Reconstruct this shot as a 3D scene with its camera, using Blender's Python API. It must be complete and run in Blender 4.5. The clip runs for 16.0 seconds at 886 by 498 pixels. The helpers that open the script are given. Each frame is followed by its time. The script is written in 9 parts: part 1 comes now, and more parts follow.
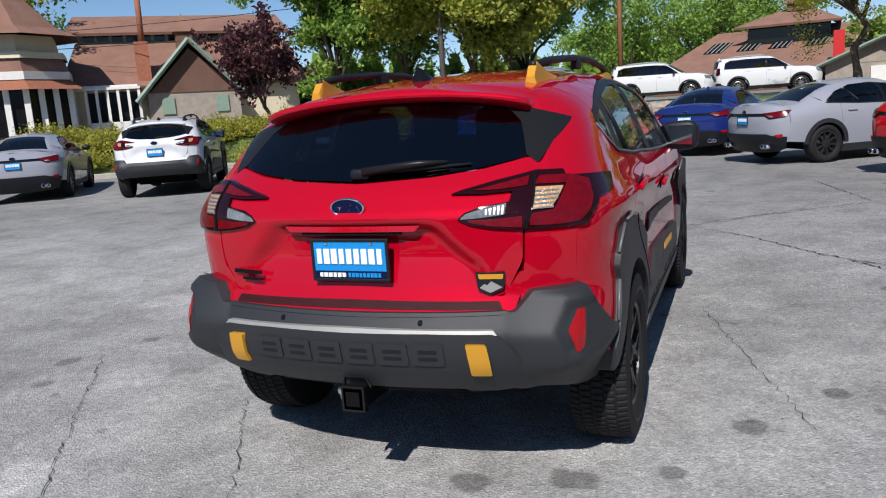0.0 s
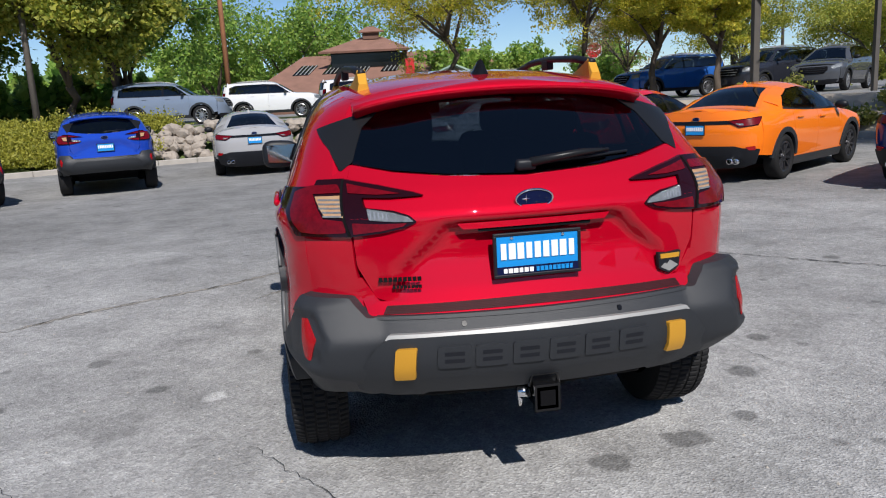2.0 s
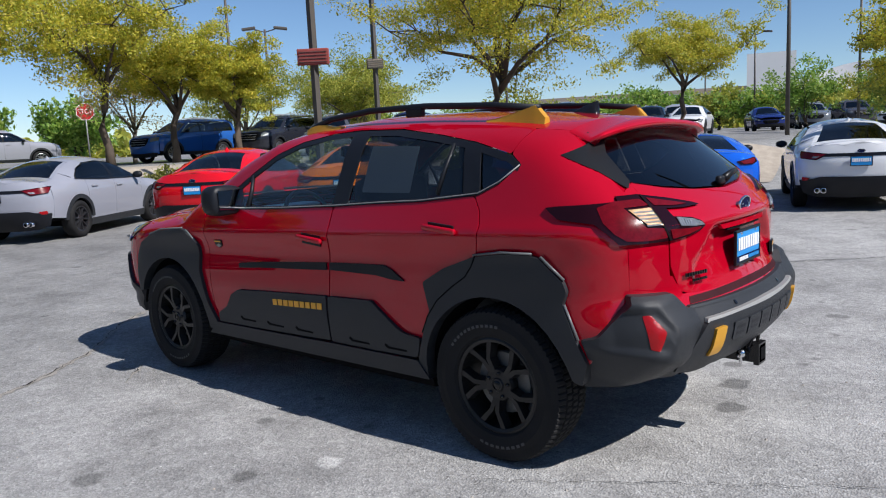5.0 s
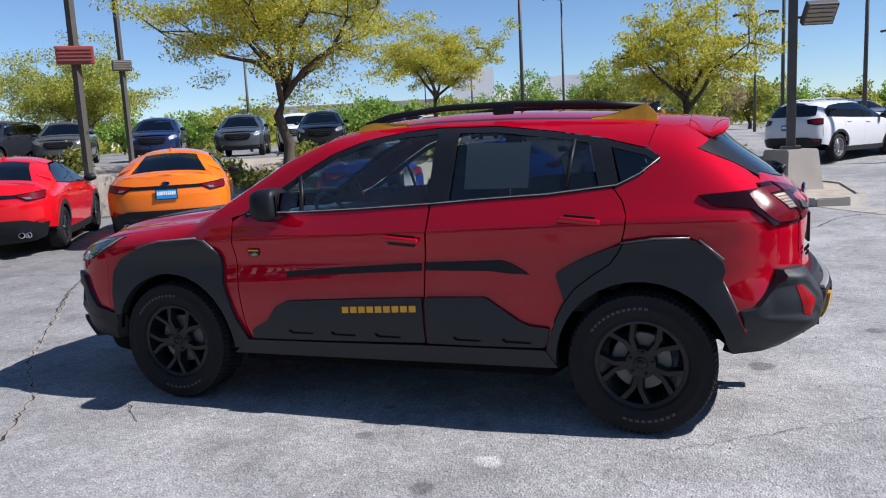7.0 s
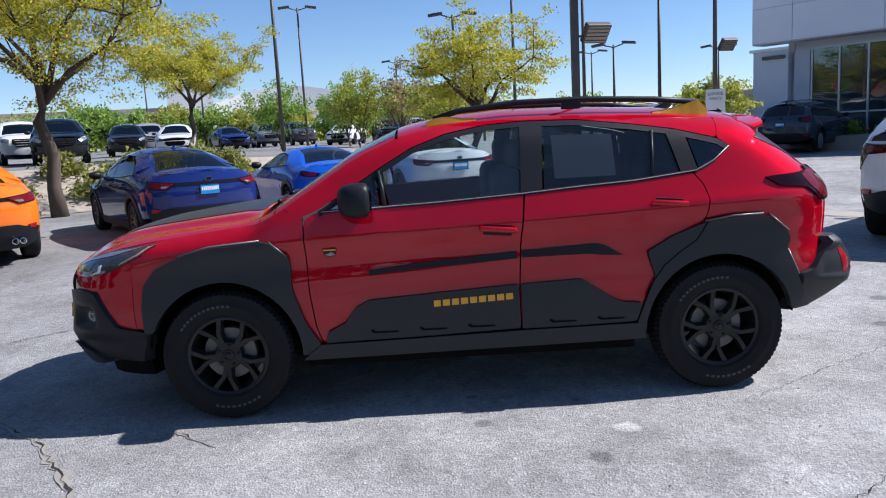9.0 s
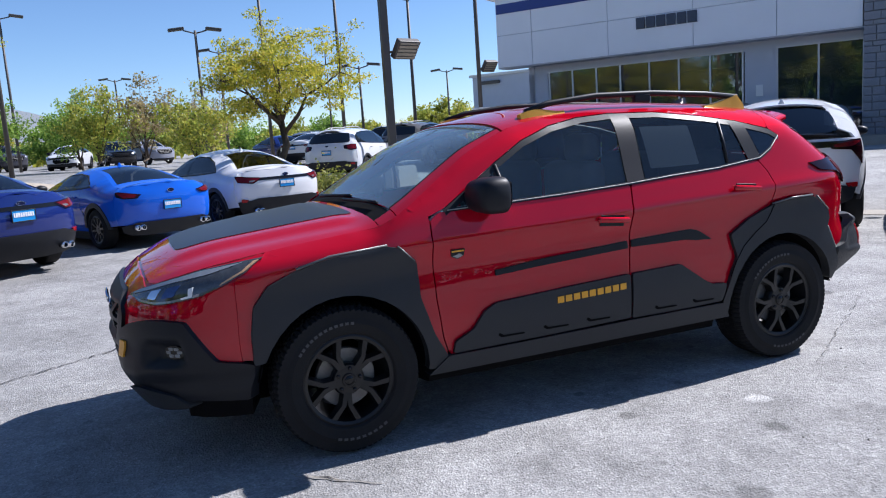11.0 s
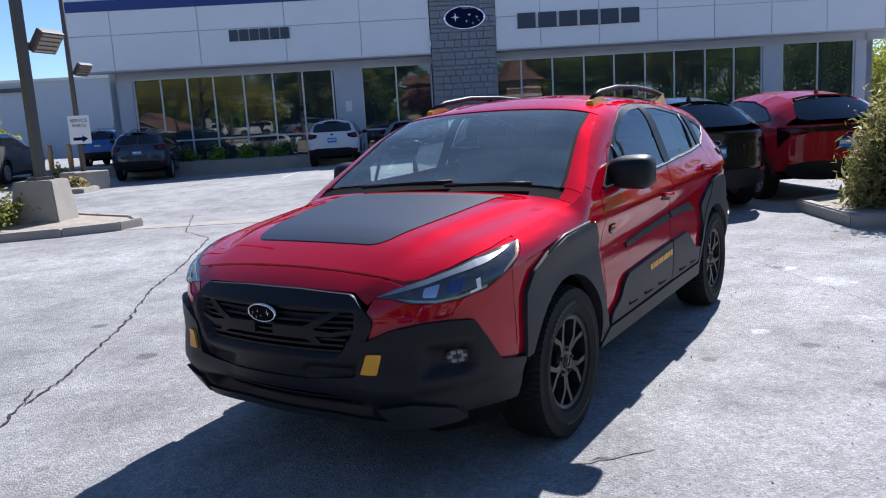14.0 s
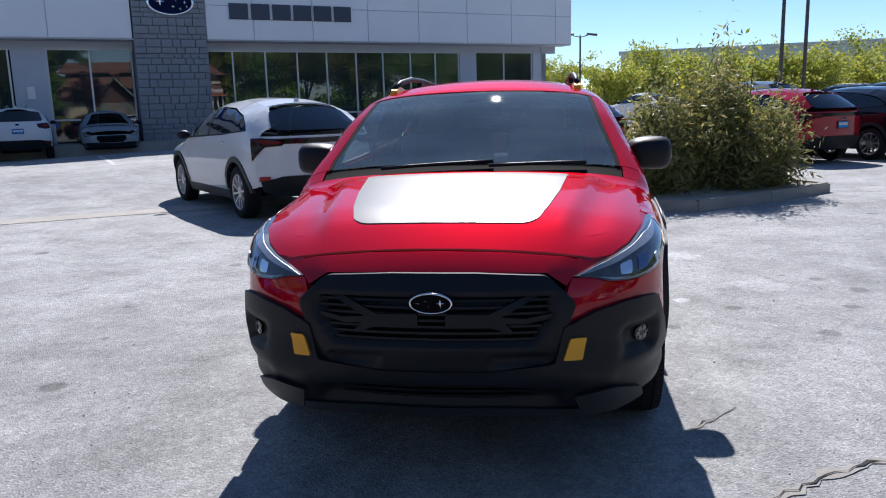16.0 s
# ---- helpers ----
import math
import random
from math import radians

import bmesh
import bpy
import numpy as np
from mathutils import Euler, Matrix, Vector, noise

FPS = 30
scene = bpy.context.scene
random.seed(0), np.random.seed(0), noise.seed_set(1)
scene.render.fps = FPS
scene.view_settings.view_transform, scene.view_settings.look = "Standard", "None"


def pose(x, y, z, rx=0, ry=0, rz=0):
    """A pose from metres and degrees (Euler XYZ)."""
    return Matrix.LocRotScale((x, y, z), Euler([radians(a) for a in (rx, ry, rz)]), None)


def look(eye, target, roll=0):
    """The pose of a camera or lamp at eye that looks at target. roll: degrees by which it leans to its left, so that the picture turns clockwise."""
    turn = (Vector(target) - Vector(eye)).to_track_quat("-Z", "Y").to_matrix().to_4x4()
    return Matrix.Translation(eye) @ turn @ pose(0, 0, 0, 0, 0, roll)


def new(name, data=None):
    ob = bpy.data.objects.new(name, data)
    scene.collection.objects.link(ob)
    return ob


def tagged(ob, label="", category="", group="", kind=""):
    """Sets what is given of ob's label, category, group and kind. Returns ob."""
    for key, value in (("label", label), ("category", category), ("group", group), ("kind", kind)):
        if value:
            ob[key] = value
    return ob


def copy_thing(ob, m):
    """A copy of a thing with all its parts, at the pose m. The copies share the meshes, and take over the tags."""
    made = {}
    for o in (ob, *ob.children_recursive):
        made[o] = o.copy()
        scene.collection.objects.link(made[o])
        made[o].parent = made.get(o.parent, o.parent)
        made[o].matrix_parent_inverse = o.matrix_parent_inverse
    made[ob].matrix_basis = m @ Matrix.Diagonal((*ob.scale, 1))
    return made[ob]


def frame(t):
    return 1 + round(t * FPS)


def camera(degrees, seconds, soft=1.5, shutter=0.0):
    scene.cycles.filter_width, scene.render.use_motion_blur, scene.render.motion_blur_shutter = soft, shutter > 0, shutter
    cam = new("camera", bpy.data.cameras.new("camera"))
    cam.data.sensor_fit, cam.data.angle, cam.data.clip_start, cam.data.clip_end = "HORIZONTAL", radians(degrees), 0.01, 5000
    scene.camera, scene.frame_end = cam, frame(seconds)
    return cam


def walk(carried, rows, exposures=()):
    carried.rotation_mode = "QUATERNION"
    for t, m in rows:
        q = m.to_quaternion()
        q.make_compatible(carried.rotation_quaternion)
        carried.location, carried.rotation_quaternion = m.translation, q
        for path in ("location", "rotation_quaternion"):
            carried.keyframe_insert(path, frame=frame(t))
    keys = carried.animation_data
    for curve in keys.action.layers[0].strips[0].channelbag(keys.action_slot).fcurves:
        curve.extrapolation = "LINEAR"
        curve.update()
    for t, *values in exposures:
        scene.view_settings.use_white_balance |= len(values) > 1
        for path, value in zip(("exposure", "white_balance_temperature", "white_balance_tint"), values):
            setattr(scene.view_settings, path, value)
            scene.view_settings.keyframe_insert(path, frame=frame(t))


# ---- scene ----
cam = camera(60.2, 16.0, soft=1.1)
PATH = [
    (0, (1.305, -4.492, 1.429), (0.575, -2.667, 1.063), -3.9),
    (0.5, (0.814, -4.573, 1.445), (0.333, -2.668, 1.07), -3.6),
    (1, (0.296, -4.68, 1.457), (0.078, -2.729, 1.077), -3.3),
    (1.5, (-0.212, -4.64, 1.437), (-0.158, -2.678, 1.052), -3.3),
    (2, (-0.731, -4.604, 1.443), (-0.414, -2.667, 1.061), -3.2),
    (2.5, (-1.278, -4.544, 1.444), (-0.71, -2.662, 1.075), -2.9),
    (3, (-1.78, -4.365, 1.45), (-0.983, -2.566, 1.091), -2.8),
    (3.5, (-2.306, -4.187, 1.448), (-1.298, -2.493, 1.113), -2.6),
    (4, (-2.734, -3.906, 1.436), (-1.535, -2.338, 1.117), -2.8),
    (4.2, (-2.888, -3.802, 1.454), (-1.624, -2.284, 1.142), -2.9),
    (6.3, (-4.241, -2.288, 1.454), (-2.475, -1.394, 1.171), -2.8),
    (6.5, (-4.309, -2.102, 1.448), (-2.514, -1.269, 1.158), -3.0),
    (7, (-4.489, -1.657, 1.486), (-2.627, -0.992, 1.187), -2.9),
    (7.5, (-4.721, -1.207, 1.507), (-2.806, -0.714, 1.21), -2.8),
    (8, (-4.793, -0.726, 1.49), (-2.841, -0.41, 1.187), -2.9),
    (8.5, (-4.879, -0.228, 1.498), (-2.907, -0.091, 1.191), -3.0),
    (9, (-4.883, 0.241, 1.49), (-2.907, 0.196, 1.182), -3.1),
    (9.2, (-4.837, 0.448, 1.49), (-2.865, 0.328, 1.18), -3.1),
    (11.3, (-4.12, 2.448, 1.444), (-2.331, 1.603, 1.151), -4.1),
    (11.5, (-4.019, 2.611, 1.439), (-2.263, 1.7, 1.145), -4.3),
    (12, (-3.701, 3.025, 1.441), (-2.042, 1.951, 1.141), -4.5),
    (12.5, (-3.417, 3.486, 1.461), (-1.873, 2.253, 1.153), -4.4),
    (13, (-3.063, 3.829, 1.448), (-1.654, 2.445, 1.135), -4.2),
    (13.5, (-2.663, 4.132, 1.458), (-1.41, 2.606, 1.139), -3.8),
    (14, (-2.261, 4.446, 1.466), (-1.181, 2.794, 1.139), -3.4),
    (14.5, (-1.803, 4.638, 1.452), (-0.911, 2.879, 1.118), -2.9),
    (15, (-1.323, 4.823, 1.441), (-0.63, 2.978, 1.099), -2.5),
    (15.5, (-0.864, 4.925, 1.437), (-0.375, 3.018, 1.086), -2.0),
    (16, (-0.44, 4.901, 1.428), (-0.143, 2.957, 1.064), -1.6),
]
walk(cam, [(t, look(eye, target, roll)) for t, eye, target, roll in PATH], ((0, 0.18, 6500, 10), (4, 0.25, 6450, 10), (7, 0.50, 6250, 13), (9, 0.60, 6150, 14), (11.5, 0.70, 6050, 14), (14.5, 0.72, 6100, 13), (16, 0.58, 6200, 12)))

# ---------------------------------------------------------------- world, sun
SUN_TO = Vector((0.10, -1.0, 1.0)).normalized()
world = bpy.data.worlds.new("sky")
scene.world = world
world.use_nodes = True
wn = world.node_tree.nodes
sky = wn.new("ShaderNodeTexSky")
sky.sky_type = "NISHITA"
sky.sun_disc = False
sky.sun_elevation = math.asin(SUN_TO.z)
sky.sun_rotation = radians(174.3)
sky.altitude = 1370
sky.air_density, sky.dust_density, sky.ozone_density = 1.0, 0.0, 6.0
wn["Background"].inputs[1].default_value = 0.088
world.node_tree.links.new(sky.outputs[0], wn["Background"].inputs[0])
sun_data = bpy.data.lights.new("sun", "SUN")
sun_data.energy, sun_data.angle, sun_data.color = 4.9, radians(0.53), (1.0, 0.96, 0.92)
sun = new("sun", sun_data)
sun.matrix_world = look((0, 0, 30), Vector((0, 0, 30)) - SUN_TO)

# ---------------------------------------------------------------- materials


def mat(name, color, rough=0.5, metal=0.0, var=0.12, scale=6.0, fine=90.0, bump=0.0, coat=0.0, spec=0.5, tint=None, emit=0.0):
    """A surface with two scales of variation; tint: the second colour of the large stains."""
    m = bpy.data.materials.new(name)
    m.use_nodes = True
    nt = m.node_tree
    b = nt.nodes["Principled BSDF"]
    link = nt.links.new
    b.inputs["Roughness"].default_value = rough
    b.inputs["Metallic"].default_value = metal
    b.inputs["Specular IOR Level"].default_value = spec
    b.inputs["Coat Weight"].default_value = coat
    b.inputs["Coat Roughness"].default_value = 0.03
    geo = nt.nodes.new("ShaderNodeTexCoord")
    n1 = nt.nodes.new("ShaderNodeTexNoise")
    n1.inputs["Scale"].default_value, n1.inputs["Detail"].default_value = scale, 5
    n2 = nt.nodes.new("ShaderNodeTexNoise")
    n2.inputs["Scale"].default_value, n2.inputs["Detail"].default_value = fine, 3
    link(geo.outputs["Object"], n1.inputs["Vector"])
    link(geo.outputs["Object"], n2.inputs["Vector"])
    mix = nt.nodes.new("ShaderNodeMix")
    mix.data_type = "RGBA"
    c2 = tint or tuple(max(0.0, c * (1 - 2 * var)) for c in color)
    c1 = color if tint else tuple(min(1.0, c * (1 + var)) for c in color)
    mix.inputs[6].default_value, mix.inputs[7].default_value = (*c1, 1), (*c2, 1)
    add = nt.nodes.new("ShaderNodeMath")
    add.operation = "MULTIPLY_ADD"
    link(n1.outputs["Fac"], add.inputs[0])
    add.inputs[1].default_value = 0.65
    half = nt.nodes.new("ShaderNodeMath")
    half.operation = "MULTIPLY"
    half.inputs[1].default_value = 0.35
    link(n2.outputs["Fac"], half.inputs[0])
    link(half.outputs[0], add.inputs[2])
    link(add.outputs[0], mix.inputs[0])
    link(mix.outputs[2], b.inputs["Base Color"])
    if bump:
        bp = nt.nodes.new("ShaderNodeBump")
        bp.inputs["Strength"].default_value, bp.inputs["Distance"].default_value = min(1.0, bump), 0.01
        link(n2.outputs["Fac"], bp.inputs["Height"])
        link(bp.outputs[0], b.inputs["Normal"])
    if emit:
        b.inputs["Emission Color"].default_value = (*color, 1)
        b.inputs["Emission Strength"].default_value = emit
    return m


def paint(name, color=None, flake=True):
    """Clear-coated car paint, with metal flake in it or plain; with no colour it takes the object's own."""
    m = bpy.data.materials.new(name)
    m.use_nodes = True
    nt = m.node_tree
    b = nt.nodes["Principled BSDF"]
    link = nt.links.new
    if color:
        b.inputs["Base Color"].default_value = (*color, 1)
    else:
        info = nt.nodes.new("ShaderNodeObjectInfo")
        link(info.outputs["Color"], b.inputs["Base Color"])
    b.inputs["Roughness"].default_value = 0.50 if flake else 0.45
    b.inputs["Metallic"].default_value = 0.16 if flake else 0.0
    b.inputs["Specular Tint"].default_value = (1.0, 0.11, 0.22, 1) if flake else (1, 1, 1, 1)
    b.inputs["Specular IOR Level"].default_value = 0.0
    b.inputs["Coat Weight"].default_value = 1.0
    b.inputs["Coat IOR"].default_value = 1.5
    b.inputs["Coat Roughness"].default_value = 0.012
    tc = nt.nodes.new("ShaderNodeTexCoord")
    n = nt.nodes.new("ShaderNodeTexVoronoi")
    n.inputs["Scale"].default_value = 1400
    link(tc.outputs["Object"], n.inputs["Vector"])
    bp = nt.nodes.new("ShaderNodeBump")
    bp.inputs["Strength"].default_value, bp.inputs["Distance"].default_value = 0.10, 0.001
    link(n.outputs["Distance"], bp.inputs["Height"])
    link(bp.outputs[0], b.inputs["Normal"])
    # a film of road dust dulls the clear coat here and there
    dust_haze = nt.nodes.new("ShaderNodeTexNoise")
    dust_haze.inputs["Scale"].default_value, dust_haze.inputs["Detail"].default_value = 3.0, 6
    link(tc.outputs["Object"], dust_haze.inputs["Vector"])
    span = nt.nodes.new("ShaderNodeMapRange")
    span.inputs["From Min"].default_value, span.inputs["From Max"].default_value = 0.35, 0.75
    span.inputs["To Min"].default_value, span.inputs["To Max"].default_value = 0.004, 0.018
    link(dust_haze.outputs["Fac"], span.inputs["Value"])
    link(span.outputs[0], b.inputs["Coat Roughness"])
    return m


def glass(name, tint, gloss=0.03, ior=1.5, dust_haze=0.0):
    """Thin tinted pane: see-through with a gloss that grows at a flat angle, and optionally a painted bluish sheen."""
    m = bpy.data.materials.new(name)
    m.use_nodes = True
    nt = m.node_tree
    nt.nodes.remove(nt.nodes["Principled BSDF"])
    link = nt.links.new
    tr = nt.nodes.new("ShaderNodeBsdfTransparent")
    tr.inputs[0].default_value = (*tint, 1)
    gl = nt.nodes.new("ShaderNodeBsdfGlossy")
    gl.inputs["Roughness"].default_value = gloss
    lw = nt.nodes.new("ShaderNodeLayerWeight")
    lw.inputs["Blend"].default_value = 0.5
    fifth = nt.nodes.new("ShaderNodeMath")
    fifth.operation = "POWER"
    link(lw.outputs["Facing"], fifth.inputs[0])
    fifth.inputs[1].default_value = 5.0
    f0 = ((ior - 1) / (ior + 1)) ** 2
    fr = nt.nodes.new("ShaderNodeMath")
    fr.operation = "MULTIPLY_ADD"
    link(fifth.outputs[0], fr.inputs[0])
    fr.inputs[1].default_value, fr.inputs[2].default_value = 1 - f0, f0
    mx = nt.nodes.new("ShaderNodeMixShader")
    link(fr.outputs[0], mx.inputs[0])
    link(tr.outputs[0], mx.inputs[1])
    link(gl.outputs[0], mx.inputs[2])
    last = mx
    if dust_haze:
        # teal diffuse layer: a little dust, mostly sky haze painted onto the pane
        sky_sheen = nt.nodes.new("ShaderNodeBsdfDiffuse")
        sky_sheen.inputs[0].default_value = (0.46, 0.62, 0.68, 1)
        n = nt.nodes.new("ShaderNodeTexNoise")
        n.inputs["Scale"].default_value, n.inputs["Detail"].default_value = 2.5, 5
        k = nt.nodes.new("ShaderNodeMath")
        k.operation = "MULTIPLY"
        k.inputs[1].default_value = 2 * dust_haze
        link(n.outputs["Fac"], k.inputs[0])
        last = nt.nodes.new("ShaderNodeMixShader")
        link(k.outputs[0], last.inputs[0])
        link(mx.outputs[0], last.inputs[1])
        link(sky_sheen.outputs[0], last.inputs[2])
    link(last.outputs[0], nt.nodes["Material Output"].inputs[0])
    return m


M = {}
M["red"] = paint("red_paint", (0.41, 0.0015, 0.014))
M["paint"] = paint("car_paint", None, False)
M["clad"] = mat("grey_plastic", (0.024, 0.0265, 0.031), 0.50, var=0.10, fine=700, bump=0.15, spec=0.32)
# this grey stands in for the sky's highlight on the cladding bevels
M["clad_edge"] = mat("edge_highlight_grey", (0.13, 0.135, 0.14), 0.35, var=0.2, fine=300)
M["black"] = mat("black_plastic", (0.0115, 0.0130, 0.0175), 0.46, var=0.2, fine=400, bump=0.05, spec=0.25)
M["matte"] = mat("matte_black", (0.005, 0.005, 0.006), 0.85, var=0.2, spec=0.1)
M["gloss"] = mat("gloss_black", (0.008, 0.008, 0.009), 0.12, var=0.1, spec=0.35)
M["gold"] = mat("copper_gold", (0.72, 0.36, 0.035), 0.38, metal=0.35, var=0.06, fine=300)
M["tyre"] = mat("tyre_rubber", (0.016, 0.016, 0.017), 0.75, var=0.25, scale=9, fine=160, bump=0.2, spec=0.2)
M["rim"] = mat("black_rim", (0.012, 0.012, 0.013), 0.36, metal=0.0, var=0.15, spec=0.35)
M["rim_grey"] = mat("dark_grey_rim", (0.09, 0.09, 0.10), 0.3, metal=0.8, var=0.15)
M["rim_silver"] = mat("silver_rim", (0.5, 0.5, 0.52), 0.3, metal=0.9, var=0.1)
M["disc"] = mat("steel", (0.20, 0.20, 0.20), 0.55, metal=0.7, var=0.25, scale=20)
M["chrome"] = mat("chrome", (0.8, 0.8, 0.82), 0.08, metal=1.0, var=0.03)
M["white"] = mat("white_plastic", (0.8, 0.8, 0.8), 0.4, var=0.05)
M["plate"] = mat("blue_plate", (0.008, 0.235, 0.60), 0.35, var=0.05)
M["darkblue"] = mat("dark_blue", (0.006, 0.010, 0.045), 0.6, var=0.05, spec=0.05)
M["lens_red"] = mat("red_lens", (0.15, 0.002, 0.007), 0.22, var=0.4, scale=40, fine=160, bump=0.04, coat=0.3, spec=0.15)
M["lens_dark"] = mat("smoked_lens", (0.016, 0.002, 0.004), 0.10, var=0.2, coat=0.25, spec=0.2)
M["lens_smoke"] = mat("lamp_interior", (0.085, 0.090, 0.095), 0.12, metal=0.3, var=0.5, scale=25, fine=120, coat=1.0)
M["lens_indicator"] = mat("indicator_lens", (0.50, 0.40, 0.26), 0.2, metal=0.2, scale=38, fine=120, bump=0.5, coat=0.9, tint=(0.55, 0.20, 0.04))
M["blade"] = mat("silver_blade", (0.34, 0.36, 0.38), 0.25, metal=0.5, var=0.2, scale=40, coat=0.8)
M["lens_clear"] = mat("clear_lens", (0.22, 0.235, 0.245), 0.2, metal=0.3, var=0.35, scale=60, fine=300, bump=0.6, coat=1.0)
M["lens_amber"] = mat("amber_lens", (0.75, 0.30, 0.05), 0.15, var=0.3, scale=60, coat=1.0)
M["reflector"] = mat("red_reflector", (0.34, 0.006, 0.010), 0.2, var=0.2, scale=120, fine=600, bump=0.2, coat=0.3, spec=0.2)
M["seat"] = mat("seat_cloth", (0.10, 0.10, 0.105), 0.85, var=0.2, fine=300, bump=0.3)
M["lining"] = mat("headliner", (0.42, 0.42, 0.40), 0.9, var=0.05)
M["tyre_mark"] = mat("tyre_marking", (0.065, 0.065, 0.065), 0.7)
M["dash"] = mat("dash_plastic", (0.075, 0.078, 0.08), 0.6, var=0.1, fine=300)
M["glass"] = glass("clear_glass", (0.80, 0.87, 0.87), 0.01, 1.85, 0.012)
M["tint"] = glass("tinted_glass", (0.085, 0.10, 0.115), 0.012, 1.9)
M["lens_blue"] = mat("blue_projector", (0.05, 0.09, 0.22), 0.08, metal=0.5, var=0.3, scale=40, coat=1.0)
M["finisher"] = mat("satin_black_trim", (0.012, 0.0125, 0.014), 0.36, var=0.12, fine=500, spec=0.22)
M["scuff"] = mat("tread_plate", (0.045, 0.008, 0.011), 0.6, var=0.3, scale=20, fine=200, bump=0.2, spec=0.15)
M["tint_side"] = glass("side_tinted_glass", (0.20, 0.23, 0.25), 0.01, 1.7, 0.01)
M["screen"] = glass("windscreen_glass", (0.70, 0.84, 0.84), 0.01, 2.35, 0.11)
M["decal"] = mat("matte_hood_decal", (0.016, 0.017, 0.020), 0.38, var=0.12, fine=500, spec=0.8)
M["wood"] = mat("bark", (0.10, 0.075, 0.055), 0.9, var=0.3, scale=5, fine=40, bump=0.8)
M["wood_grey"] = mat("grey_bark", (0.15, 0.13, 0.11), 0.9, var=0.3, scale=5, fine=40, bump=0.8)
M["pole_wood"] = mat("pole_wood", (0.30, 0.13, 0.06), 0.85, var=0.3, scale=3, fine=60, bump=0.4)
M["pole"] = mat("bronze_pole", (0.085, 0.075, 0.066), 0.55, var=0.2, scale=4)
M["galv"] = mat("galvanised_pole", (0.32, 0.32, 0.31), 0.5, metal=0.3, var=0.15)
M["concrete"] = mat("concrete", (0.36, 0.33, 0.29), 0.9, var=0.2, scale=2.5, fine=60, bump=0.5)
M["kerb"] = mat("kerb_concrete", (0.40, 0.37, 0.33), 0.9, var=0.22, scale=3, fine=70, bump=0.5)
M["soil"] = mat("island_gravel", (0.44, 0.38, 0.31), 0.95, var=0.35, scale=4, fine=40, bump=1.0)
M["rock"] = mat("wall_rock", (0.36, 0.31, 0.26), 0.9, var=0.35, scale=3, fine=30, bump=0.8)
M["grass"] = mat("verge_grass", (0.10, 0.14, 0.035), 0.95, var=0.4, scale=1.2, fine=40, bump=1.0)
M["panel"] = mat("facade_panel", (0.82, 0.83, 0.86), 0.45, var=0.04, scale=1.0, fine=30)
M["wallgrey"] = mat("grey_stucco", (0.50, 0.53, 0.59), 0.85, var=0.06, scale=1.5, fine=120, bump=0.2)
M["slate"] = mat("slate_stone", (0.29, 0.305, 0.34), 0.8, var=0.35, scale=1.6, fine=30, bump=0.6)
M["mullion"] = mat("aluminium_frame", (0.55, 0.56, 0.58), 0.4, metal=0.5, var=0.05)
M["blue_band"] = mat("blue_band", (0.02, 0.045, 0.22), 0.45, var=0.06)
M["letter"] = mat("sign_grey", (0.045, 0.055, 0.085), 0.4, var=0.05)
M["sign_white"] = mat("sign_white", (0.78, 0.78, 0.77), 0.5, var=0.04)
M["stop"] = mat("stop_red", (0.50, 0.02, 0.02), 0.4, var=0.08)
M["shingle"] = mat("brown_shingle", (0.255, 0.135, 0.098), 0.9, var=0.3, scale=1.2, fine=14, bump=0.5)
M["shingle2"] = mat("dark_brown_shingle", (0.16, 0.085, 0.06), 0.9, var=0.3, scale=1.2, fine=14, bump=0.5)
M["cream"] = mat("cream_paint", (0.62, 0.55, 0.40), 0.7, var=0.1)
M["trim_white"] = mat("white_trim", (0.72, 0.70, 0.66), 0.6, var=0.08)
M["trim_green"] = mat("green_trim", (0.22, 0.30, 0.24), 0.6, var=0.15)
M["brick"] = mat("chimney_brick", (0.34, 0.13, 0.075), 0.9, var=0.3, scale=8, fine=50, bump=0.5)
M["room"] = mat("room_dark", (0.14, 0.14, 0.14), 0.8, var=0.3, scale=0.6)
M["store_glass"] = glass("store_glass", (0.30, 0.31, 0.28), 0.0, 2.1, 0.05)
M["flood_lens"] = mat("floodlight_lens", (0.34, 0.29, 0.22), 0.3, var=0.2, scale=20)
M["flood_red"] = mat("red_louvre", (0.30, 0.06, 0.05), 0.6, var=0.2)
M["mall"] = mat("far_wall_white", (0.82, 0.80, 0.78), 0.8, var=0.08, scale=0.2)
M["mall2"] = mat("far_wall_tan", (0.48, 0.38, 0.30), 0.8, var=0.1, scale=0.2)
M["wire"] = mat("cable", (0.02, 0.02, 0.02), 0.7)


